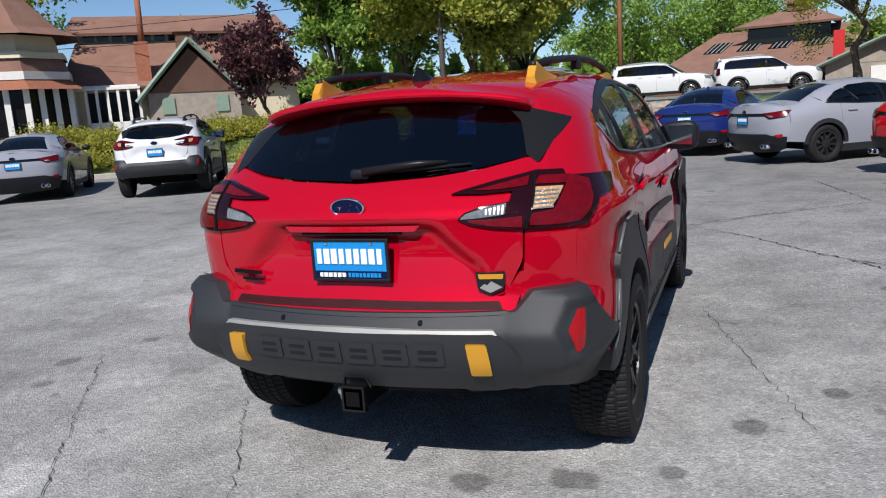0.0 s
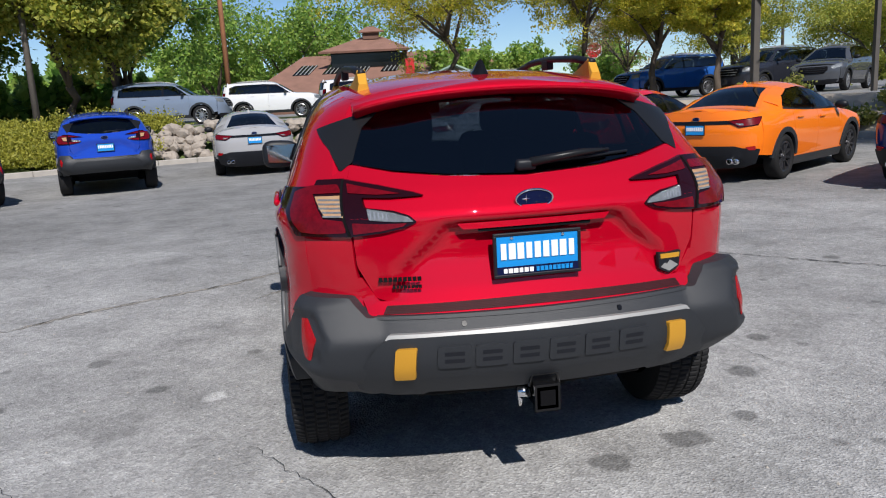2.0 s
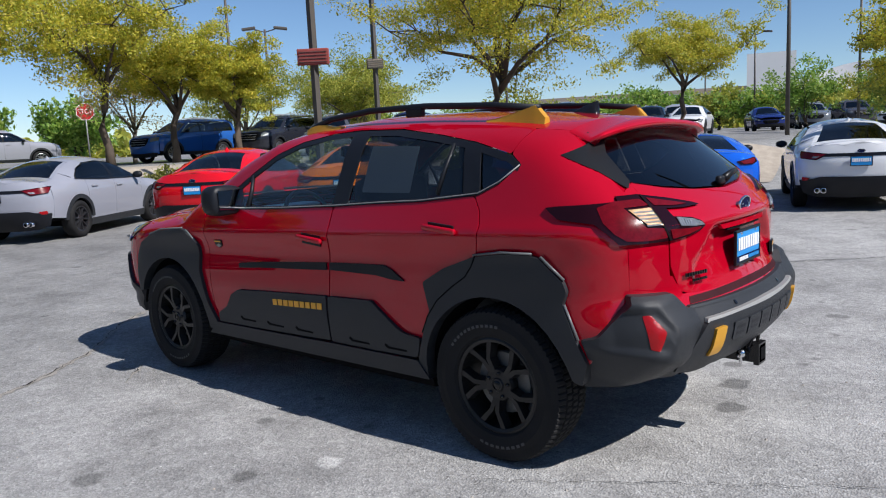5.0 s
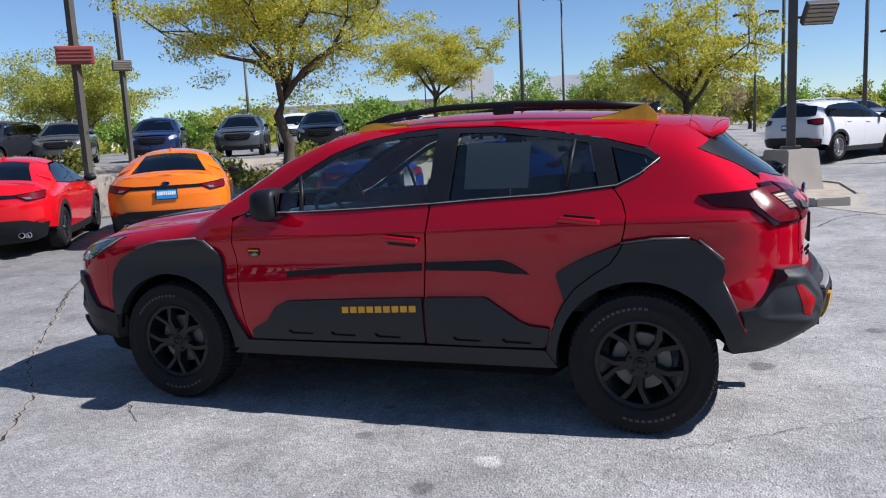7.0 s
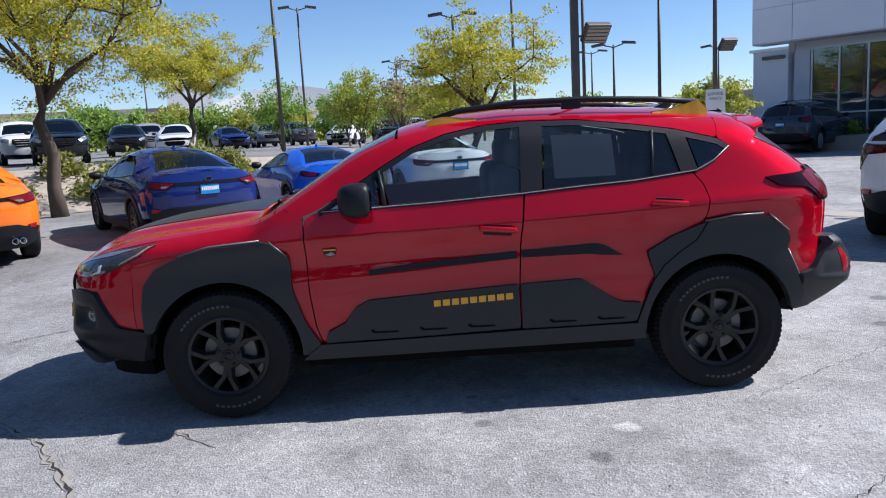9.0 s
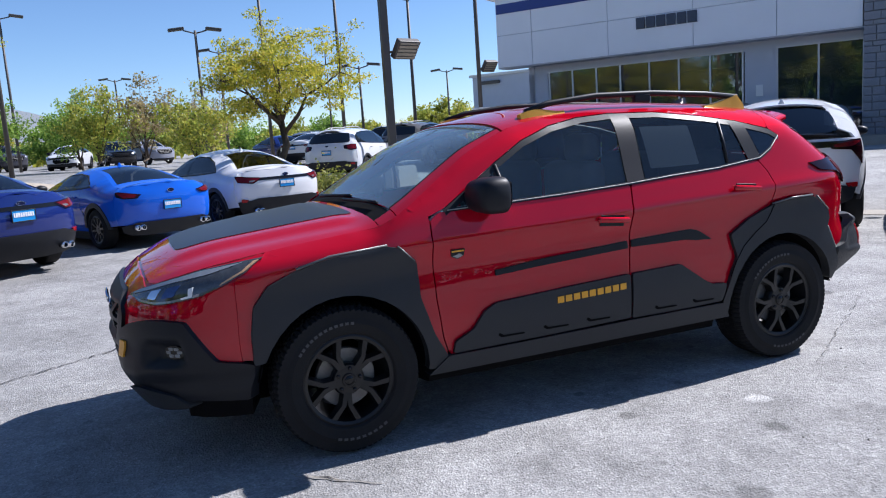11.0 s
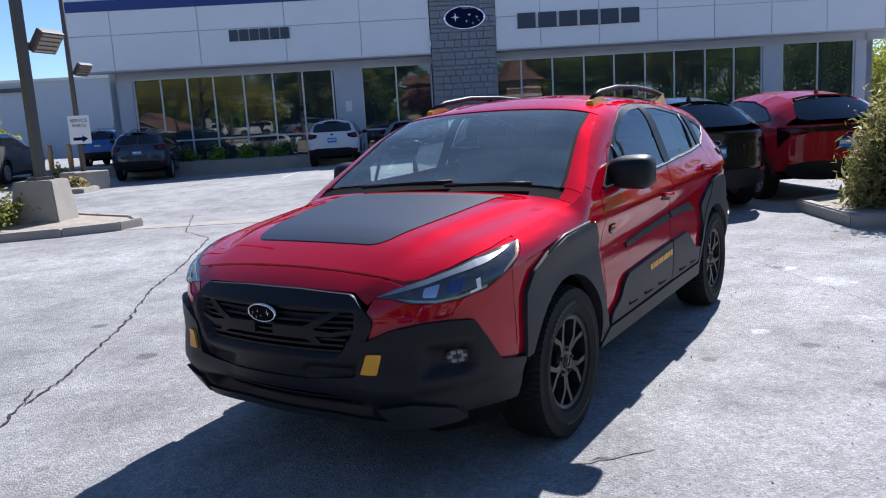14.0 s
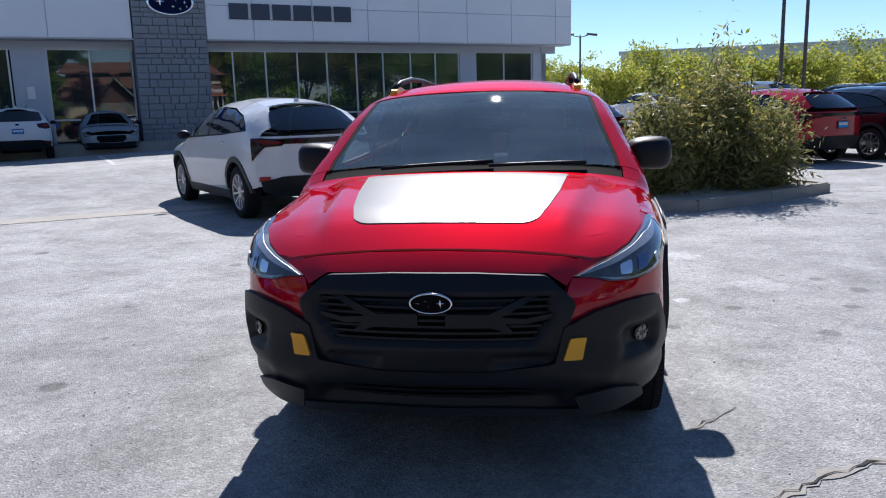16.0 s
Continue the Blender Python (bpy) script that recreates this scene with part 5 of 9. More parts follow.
        mesh_ob("mirror_arm", v, f, M["black"], mir, "", True)
        for yh, zh in ((-0.145, 0.957), (-1.06, 1.045)):
            hx = s * (float(b.half(yh, zh)) + 0.018)
            bm = box_bm(0.024, 0.20, 0.030, (0, 0, 0), 0.010)
            h = part("door_handle", bm, red, car, "", True)
            h.location = (hx, yh, zh)
            h.rotation_euler = (0.10, s * 0.1, 0)
            part("handle_cup", box_bm(0.008, 0.15, 0.06, (-s * 0.018, 0, -0.006), 0.003), M["black"], h)
        rails = [(s * xr, y, z) for xr, y, z in ((0.555, 0.16, 1.548), (0.548, 0.02, 1.588), (0.54, -0.3, 1.618), (0.53, -0.7, 1.618), (0.515, -1.1, 1.597), (0.50, -1.36, 1.570))]
        rl = tube_ob("roof_rail", rails, 0.017, M["black"], car, "raised black roof rail")
        gm = M["gold"] if (hero or gold) else M["black"]
        for y0, y1 in ((0.20, -0.08), (-1.08, -1.40)):
            ys = np.linspace(y0, y1, 7)
            verts, faces = [], []
            for i, y in enumerate(ys):
                xr = float(np.interp(-y, [-p[1] for p in rails], [abs(p[0]) for p in rails]))
                zb = float(b.place("top", [xr], [y])[0][2]) - 0.01
                zr = float(np.interp(-y, [-p[1] for p in rails], [p[2] for p in rails]))
                t = i / 6
                if y0 > 0:
                    hgt = zb + 0.018 + 0.028 * math.sin(math.pi * min(1, 0.15 + t)) * (1 - 0.5 * t)
                else:
                    hgt = zb + 0.014 + (zr + 0.012 - zb - 0.014) * min(1.0, t / 0.83) ** 1.5
                    if i == 6:
                        hgt = zb + 0.035
                for w2, zz in ((0.026, zb), (0.017, hgt), (-0.017, hgt), (-0.026, zb)):
                    verts.append((s * (xr + w2), y, zz))
            for i in range(6):
                for j in range(4):
                    faces.append((i * 4 + j, i * 4 + (j + 1) % 4, (i + 1) * 4 + (j + 1) % 4, (i + 1) * 4 + j))
            faces += [(0, 1, 2, 3), (27, 26, 25, 24)]
            mesh_ob("rail_foot", verts, faces, gm, rl, "copper-gold rail foot" if (hero or gold) else "")
        bm = box_bm(0.035, 0.11, 0.05, (s * 0.532, -0.62, 1.592), 0.008)
        part("rail_foot", bm, M["black"], rl)
    # aerial fin
    bm = bmesh.new()
    base = [(-0.03, 0.10, 0), (0.03, 0.10, 0), (0.035, -0.08, 0), (-0.035, -0.08, 0)]
    topv = [(-0.004, -0.03, 0.055), (0.004, -0.03, 0.055), (0.006, -0.085, 0.07), (-0.006, -0.085, 0.07)]
    vs = [bm.verts.new(p) for p in base + topv]
    for q in ((0, 1, 5, 4), (1, 2, 6, 5), (2, 3, 7, 6), (3, 0, 4, 7), (4, 5, 6, 7)):
        bm.faces.new([vs[i] for i in q])
    bmesh.ops.bevel(bm, geom=bm.edges[:], offset=0.006, segments=2, affect="EDGES")
    fin = part("aerial_fin", bm, M["gloss"], car, "", True)
    fin.location = (0, -1.30, float(b.zt(-1.30)) - 0.012)
    # wiper
    wz = [tuple(p) for p in b.place("rear", [-0.01, 0.08, 0.22, 0.41], [1.207, 1.222, 1.228, 1.236])]
    wiper = tube_ob("rear_wiper", [(x, y - 0.022, z - 0.012) for x, y, z in wz], [0.010, 0.009, 0.008, 0.005], M["black"], car, "black rear wiper", 8)
    if hero:
        x, y, z = wz[0]
        part("wiper_cap", box_bm(0.075, 0.030, 0.040, (x + 0.015, y - 0.020, z - 0.002), 0.012), M["black"], wiper, "", True)
        tube_ob("wiper_arm", [(x + 0.03, y - 0.030, z + 0.006), (wz[2][0], wz[2][1] - 0.034, wz[2][2] + 0.006), (0.33, float(b.place("rear", [0.33], [1.232])[0][1]) - 0.026, 1.236)], [0.017, 0.013, 0.006], M["finisher"], wiper, "", 8)
    if hero:
        hero_details(car, b, hood, gate)
    return car, b


def seat(parent, x, y, w=0.50, head=True):
    """Car seat: cushion, backrest and head restraint."""
    bm = box_bm(w, 0.50, 0.20, (x, y, 0.62), 0.06)
    box_bm(w, 0.16, 0.62, (x, y - 0.30, 0.95), 0.06, bm, None)
    s_ob = part("seat", bm, M["seat"], parent, "dark cloth seat", True)
    if head:
        part("head_restraint", box_bm(0.27, 0.11, 0.17, (x, y - 0.36, 1.33), 0.045), M["seat"], s_ob, "", True)
    return s_ob


def side_bars(b, k, s, parent, y0, y1, z0, z1, h, n, material, out, slant=0.0, gap=0.22):
    """A row of plain bars on the body side where lettering stands; one mesh."""
    bm = bmesh.new()
    for i in range(n):
        t0, t1 = (i + gap / 2) / n, (i + 1 - gap / 2) / n
        ya, yb = y0 + (y1 - y0) * t0, y0 + (y1 - y0) * t1
        za, zb = z0 + (z1 - z0) * t0, z0 + (z1 - z0) * t1
        quad = []
        for y, z in ((ya, za - h / 2), (yb, zb - h / 2), (yb, zb + h / 2), (ya, za + h / 2)):
            quad.append((s * (float(b.half(y, z)) + out), y, z))
        v = [bm.verts.new(q) for q in quad] + [bm.verts.new((q[0] - s * 0.006, q[1], q[2])) for q in quad]
        for f in ((0, 1, 2, 3), (0, 4, 5, 1), (1, 5, 6, 2), (2, 6, 7, 3), (3, 7, 4, 0)):
            bm.faces.new([v[j] for j in f])
    bmesh.ops.recalc_face_normals(bm, faces=bm.faces[:])
    ob = part("lettering", bm, material, parent)
    return ob


def hero_details(car, b, hood, gate):
    """What only the near red car shows: decal, badges, hitch, wipers, cabin."""
    dec = [(0.50, 1.15), (0.482, 1.25), (0.45, 1.55), (0.406, 1.81), (0.366, 1.965), (0.32, 2.005), (0.16, 2.012), (0, 2.014)]
    panel("hood_decal", b, "top", dec + [(-x, y) for x, y in dec[:-1][::-1]], M["decal"], hood, 0.0035, 0.003, 0.028, 0.05, "matte black hood decal", relief=hood_relief)
    for s in (-1, 1):
        panel("washer_jet", b, "top", [(s * 0.50, 1.22), (s * 0.54, 1.22), (s * 0.54, 1.25), (s * 0.50, 1.25)], M["black"], hood, 0.006, 0.01, 0.02, 0.008)
    # tow hitch
    hitch = part("tow_hitch", slab_bm(-0.038, 0.038, -2.20, -1.85, 0.375, 0.455), M["gloss"], car, "black square tow hitch receiver")
    part("receiver_mouth", slab_bm(-0.027, 0.027, -2.204, -2.19, 0.388, 0.442), M["matte"], hitch)
    part("receiver_collar", slab_bm(-0.046, 0.046, -2.20, -2.175, 0.366, 0.464), M["gloss"], hitch)
    tube_ob("receiver_loop", [(-0.05, -2.16, 0.45), (-0.045, -2.17, 0.495), (0.045, -2.17, 0.495), (0.05, -2.16, 0.45)], 0.008, M["gloss"], hitch)
    v, f = tube([(-0.045, -2.13, 0.42), (-0.09, -2.13, 0.42)], [0.022, 0.018], 10)
    mesh_ob("hitch_pin", v, f, M["chrome"], hitch, "", True)
    v, f = tube([(-0.08, -2.13, 0.42), (-0.08, -2.13, 0.37)], [0.012, 0.006], 8)
    mesh_ob("pin_cap", v, f, M["chrome"], hitch, "", True)
    for x in (-0.42, 0.42):
        tube_ob("hitch_beam", [(x, -1.98, 0.42), (0, -2.02, 0.42)], 0.03, M["matte"], car)
    # embossed blocks on the bumper where lettering stands, and the step's pale ledge
    for i in range(6):
        x0 = -0.362 + 0.1215 * i
        z0 = 0.602
        outline = [(x0, z0 + 0.040), (x0 + 0.108, z0 + 0.040), (x0 + 0.108, z0 - 0.040), (x0, z0 - 0.040)]
        blk = wrap("embossed_block", b, [("x", x, z) for x, z in outline], M["clad"], car, True, 0.0475, 0.012, 0.02, 0.012)
        for xa, xb, za, zb in ((x0 + 0.022, x0 + 0.086, z0 + 0.020, z0 + 0.006), (x0 + 0.022, x0 + 0.086, z0 - 0.006, z0 - 0.020)):
            wrap("embossed_slot", b, [("x", xa, za), ("x", xb, za), ("x", xb, zb), ("x", xa, zb)], M["black"], blk, True, 0.0482, 0.004, 0.03, 0.003)
    wrap("bumper_ledge", b, [("x", x, z) for x, z in ((-0.515, 0.684), (0, 0.690), (0.515, 0.684), (0.528, 0.668), (0, 0.673), (-0.528, 0.668))], M["galv"], car, True, 0.040, 0.02, 0.05, 0.004, "pale bumper ledge")
    for x, z in ((-0.66, 0.70), (-0.27, 0.705), (0.27, 0.705), (0.66, 0.70)):
        wrap("parking_sensor", b, [("x", x - 0.008, z - 0.008), ("x", x + 0.008, z - 0.008), ("x", x + 0.008, z + 0.008), ("x", x - 0.008, z + 0.008)], M["gloss"], car, True, 0.022 if abs(x) < 0.5 else 0.050, 0.006, 0.02, 0.008)
    # badges on the tailgate: plain bars, and a shield
    for z, x0, x1, n in ((0.855, -0.545, -0.40, 9), (0.828, -0.50, -0.40, 8)):
        cell = (x1 - x0) / n
        for i in range(n):
            xm = x0 + cell * (i + 0.5)
            y = float(b.place("rear", [xm], [z])[0][1])
            part("badge_bar", box_bm(cell * 0.82, 0.006, 0.015 if z > 0.84 else 0.011, (xm, y - 0.012, z)), M["gloss"], gate)
    sh = [(0.452, 0.868), (0.495, 0.862), (0.550, 0.866), (0.542, 0.805), (0.498, 0.787), (0.457, 0.808)]
    bg = wrap("shield_badge", b, [("x", x, z) for x, z in sh], M["black"], gate, True, 0.014, 0.012, 0.03, 0.006, "small black and gold shield badge")
    wrap("badge_peak", b, [("x", x, z) for x, z in ((0.463, 0.812), (0.48, 0.826), (0.488, 0.820), (0.502, 0.834), (0.538, 0.812), (0.498, 0.794))], M["galv"], bg, True, 0.016, 0.004, 0.02, 0.002)
    wrap("badge_bar", b, [("x", x, z) for x, z in ((0.460, 0.860), (0.543, 0.858), (0.540, 0.841), (0.462, 0.843))], M["gold"], bg, True, 0.016, 0.004, 0.03, 0.002)
    wrap("gate_handle", b, [("x", x, z) for x, z in ((-0.27, 1.032), (0.27, 1.032), (0.25, 1.012), (-0.25, 1.012))], M["red"], gate, True, 0.002, 0.02, 0.04, 0.004)
    # matte black strip stands in for the shadow atop the plate recess
    wrap("plate_light_strip", b, [("x", x, z) for x, z in ((-0.2, 1.012), (0.2, 1.012), (0.2, 1.0), (-0.2, 1.0))], M["matte"], gate, True, -0.005, 0.02, 0.04, 0.003)
    for k, s in (("L", -1), ("R", 1)):
        side_bars(b, k, s, car, 0.22, -0.215, 0.578, 0.596, 0.034, 9, M["gold"], 0.024)
        bg = panel("shield_badge", b, k, [(0.71, 0.905), (0.785, 0.905), (0.78, 0.87), (0.748, 0.855), (0.715, 0.87)], M["black"], car, 0.006, 0.01, 0.02, 0.004, "small shield badge on the wing")
        panel("badge_peak", b, k, [(0.72, 0.872), (0.74, 0.884), (0.76, 0.876), (0.775, 0.873), (0.748, 0.86)], M["galv"], bg, 0.009, 0.004, 0.02, 0.001)
        panel("badge_bar", b, k, [(0.715, 0.9), (0.78, 0.9), (0.78, 0.892), (0.715, 0.892)], M["gold"], bg, 0.009, 0.004, 0.02, 0.001)
        # pale tubes painting the highlight on cladding edges, scoops in the door cladding, belt chrome
        for y0 in (0.56, 0.30, 0.04, -0.40, -0.66):
            panel("cladding_scoop", b, k, [(y0, 0.447), (y0 - 0.02, 0.432), (y0 - 0.15, 0.432), (y0 - 0.15, 0.441), (y0 - 0.03, 0.443), (y0 - 0.01, 0.458)], M["matte"], car, 0.0225, 0.004, 0.04, 0.004)
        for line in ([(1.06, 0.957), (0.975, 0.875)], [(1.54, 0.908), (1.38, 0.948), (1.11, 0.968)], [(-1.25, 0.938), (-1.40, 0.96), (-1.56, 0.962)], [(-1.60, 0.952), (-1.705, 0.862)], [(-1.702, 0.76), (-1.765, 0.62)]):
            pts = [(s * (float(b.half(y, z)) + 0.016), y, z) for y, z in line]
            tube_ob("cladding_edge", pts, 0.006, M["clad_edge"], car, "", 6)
        seam = [(-1.262, 0.935), (-1.235, 0.885), (-1.20, 0.838), (-1.12, 0.785), (-1.03, 0.715), (-0.97, 0.635), (-0.93, 0.55)]
        tube_ob("door_seam", [(s * (float(b.half(y, z)) + 0.0215), y, z) for y, z in seam], 0.0035, M["matte"], car, "", 6)
        bl = [(0.78, 1.097), (0.48, 1.105), (0.14, 1.115), (-0.295, 1.135), (-0.6, 1.155), (-0.9, 1.170), (-1.23, 1.205), (-1.335, 1.255), (-1.425, 1.325)]
        tube_ob("window_bright_strip", [(s * (float(b.half(y, z)) + 0.004), y, z) for y, z in bl], 0.0032, M["galv"], car, "thin bright strip under the windows", 6)
        for y0, z0, y1, z1 in ((-0.99, 1.195, -1.02, 1.425),):
            tube_ob("window_divider", [(s * (float(b.half(y, z)) - 0.002), y, z) for y, z in ((y0, z0), ((y0 + y1) / 2, (z0 + z1) / 2), (y1, z1))], 0.010, M["black"], car, "", 6)
        tube_ob("window_divider", [(s * (float(b.half(y, z)) - 0.002), y, z) for y, z in ((0.445, 1.11), (0.455, 1.2), (0.475, 1.29))], 0.012, M["black"], car, "", 6)
        # front wheel hub cap badge and tyre lettering
        for yc in (YW, -YW):
            v, f = lathe([(0.0, 0.0), (0.022, 0.0), (0.024, -0.006)], 20)
            cap = mesh_ob("hub_cap", [(s * h, a, c) for h, a, c in v], f, M["gloss"], car, "", True)
            cap.location = (s * (0.782 + 0.0925), yc, ZW)
            for i in range(5):
                t = 2 * math.pi * (i + 0.375) / 5
                v, f = lathe([(0.0, 0.012), (0.008, 0.012), (0.010, 0.0)], 8)
                nut = mesh_ob("wheel_nut", [(s * h, a, c) for h, a, c in v], f, M["gloss"], car, "", True)
                nut.location = (s * (0.782 + 0.080), yc + 0.055 * math.cos(t), ZW + 0.055 * math.sin(t))
            for a0, a1, n in ((35, 100, 12), (235, 290, 9)):
                bm = bmesh.new()
                for i in range(n):
                    t = radians(a0 + (a1 - a0) * i / n)
                    dt = radians((a1 - a0) / n * 0.62)
                    vs = [bm.verts.new((s * (0.1125 * 1.055 + 0.001), rr * math.cos(tt), rr * math.sin(tt))) for rr, tt in ((0.270, t), (0.270, t + dt), (0.283, t + dt), (0.283, t))]
                    bm.faces.new(vs)
                tl = part("tyre_lettering", bm, M["tyre_mark"], car, "pale raised tyre lettering as bars")
                tl.location = (s * 0.782, yc, ZW)
    # wipers on the screen
    for x0, x1 in ((0.45, -0.12), (-0.10, -0.58)):
        pts = [tuple(p) for p in b.place("top", np.linspace(x0, x1, 5), np.linspace(1.085, 1.045, 5))]
        tube_ob("wiper", [(x, y, z + 0.014) for x, y, z in pts], 0.009, M["black"], car, "black windscreen wiper")
    # cabin
    for x in (-0.36, 0.36):
        seat(car, x, 0.05)
    seat(car, -0.33, -0.85, 0.55)
    seat(car, 0.33, -0.85, 0.55)
    dash = part("dashboard", slab_bm(-0.68, 0.68, 0.62, 1.02, 0.78, 1.02, 0.05), M["dash"], car, "dark dashboard", True)
    xr = np.linspace(-0.56, 0.56, 9)
    lv = [(x, y, float(b.place("top", [x], [y])[0][2]) - 0.035) for y in np.linspace(0.30, -1.5, 9) for x in xr]
    mesh_ob("headliner", lv, [(i * 9 + j, i * 9 + j + 1, i * 9 + j + 10, i * 9 + j + 9) for i in range(8) for j in range(8)], M["lining"], car, "pale cloth headliner", True)
    v, f = lathe([(0.175, -0.014), (0.19, 0.0), (0.175, 0.014), (0.16, 0.0), (0.175, -0.014)], 32, "z")
    sw = mesh_ob("steering_wheel", v, f, M["dash"], car, "", True)
    sw.location, sw.rotation_euler = (-0.36, 0.50, 1.0), (radians(65), 0, 0)
    part("wheel_hub", box_bm(0.12, 0.08, 0.03, (0, 0, 0), 0.01), M["dash"], sw)
    part("wheel_spoke", box_bm(0.34, 0.035, 0.014, (0, 0, 0), 0.004), M["dash"], sw)
    mir = part("rear_view_mirror", box_bm(0.24, 0.04, 0.07, (0, 0.42, 1.40), 0.015), M["black"], car, "", True)
    part("parcel_lid", slab_bm(-0.6, 0.6, -1.75, -1.12, 1.0, 1.03), M["dash"], car)
    panel("window_sticker", b, "L", [(-0.47, 1.20), (-0.47, 1.43), (-0.80, 1.42), (-0.80, 1.20)], M["white"], car, -0.014, 0.002, 0.05, 0.01, "pale price sheet inside the window")
    part("dash_shade", slab_bm(-0.50, -0.16, 0.62, 0.80, 1.035, 1.075, 0.012), M["white"], car, "pale paper on the dashboard")


def slab_bm(x0, x1, y0, y1, z0, z1, bevel=0.0):
    return box_bm(x1 - x0, y1 - y0, z1 - z0, ((x0 + x1) / 2, (y0 + y1) / 2, (z0 + z1) / 2), bevel)

# ---------------------------------------------------------------- ground
def sheet(name, verts, faces, material, label="", kind="structure"):
    ob = mesh_ob(name, verts, faces, material)
    return tagged(ob, label, kind=kind)


BANK_TH = [-180, -60, -25, -10, 8, 20, 33, 40, 52, 74, 90, 102, 116, 129, 141, 165, 180]
BANK_R = [40, 30, 20, 17, 16.0, 15.6, 15.8, 16.6, 18.2, 19.0, 19.6, 19.9, 19.6, 20.2, 20.6, 24, 40]
BANK_H = [0, 0, 0.45, 0.55, 0.9, 1.0, 1.0, 1.0, 1.0, 1.0, 1.0, 1.0, 1.0, 1.0, 1.0, 1.0, 0]


def gz(x, y):
    """Height of the ground: level round the red car, a bank to the north and east, a gentle rise to the showroom."""
    x, y = np.asarray(x, float), np.asarray(y, float)
    th, r = np.degrees(np.arctan2(y, x)), np.hypot(x, y)
    rb = np.interp(th, BANK_TH, BANK_R)
    width = np.interp(th, [-30, 0, 15, 60, 90, 120, 150], [10, 8, 3, 3, 1.2, 3.0, 3.0])
    q = 0.5762 * x - 0.8173 * y
    return np.interp(th, BANK_TH, BANK_H) * smooth(0, 1, (r - rb - 0.25) / width) + 0.40 * smooth(8.5, 16.5, q) * smooth(25, 5, x) * smooth(-25, -10, x) * smooth(60, 35, r)


def axis():
    a = np.concatenate([np.arange(0, 34, 0.5), np.array([34, 36, 39, 43, 50, 60, 75, 100, 150, 250, 450, 800, 1500])])
    return np.concatenate([-a[:0:-1], a])


AX = axis()
gx, gy = np.meshgrid(AX, AX)
gverts = np.stack([gx.ravel(), gy.ravel(), gz(gx.ravel(), gy.ravel())], 1)
nn = len(AX)
ground = mesh_ob("ground", gverts, [(j * nn + i, j * nn + i + 1, (j + 1) * nn + i + 1, (j + 1) * nn + i) for j in range(nn - 1) for i in range(nn - 1)], M["asphalt"], None, "", True)
tagged(ground, "sun-bleached grey asphalt car park with cracks", kind="structure")

# ---------------------------------------------------------------- the red car
hero, hero_body = crosstrek_like(pose(0, 0, 0), "bright red compact crossover with dark grey plastic cladding and copper-gold accents", True, M["red"])



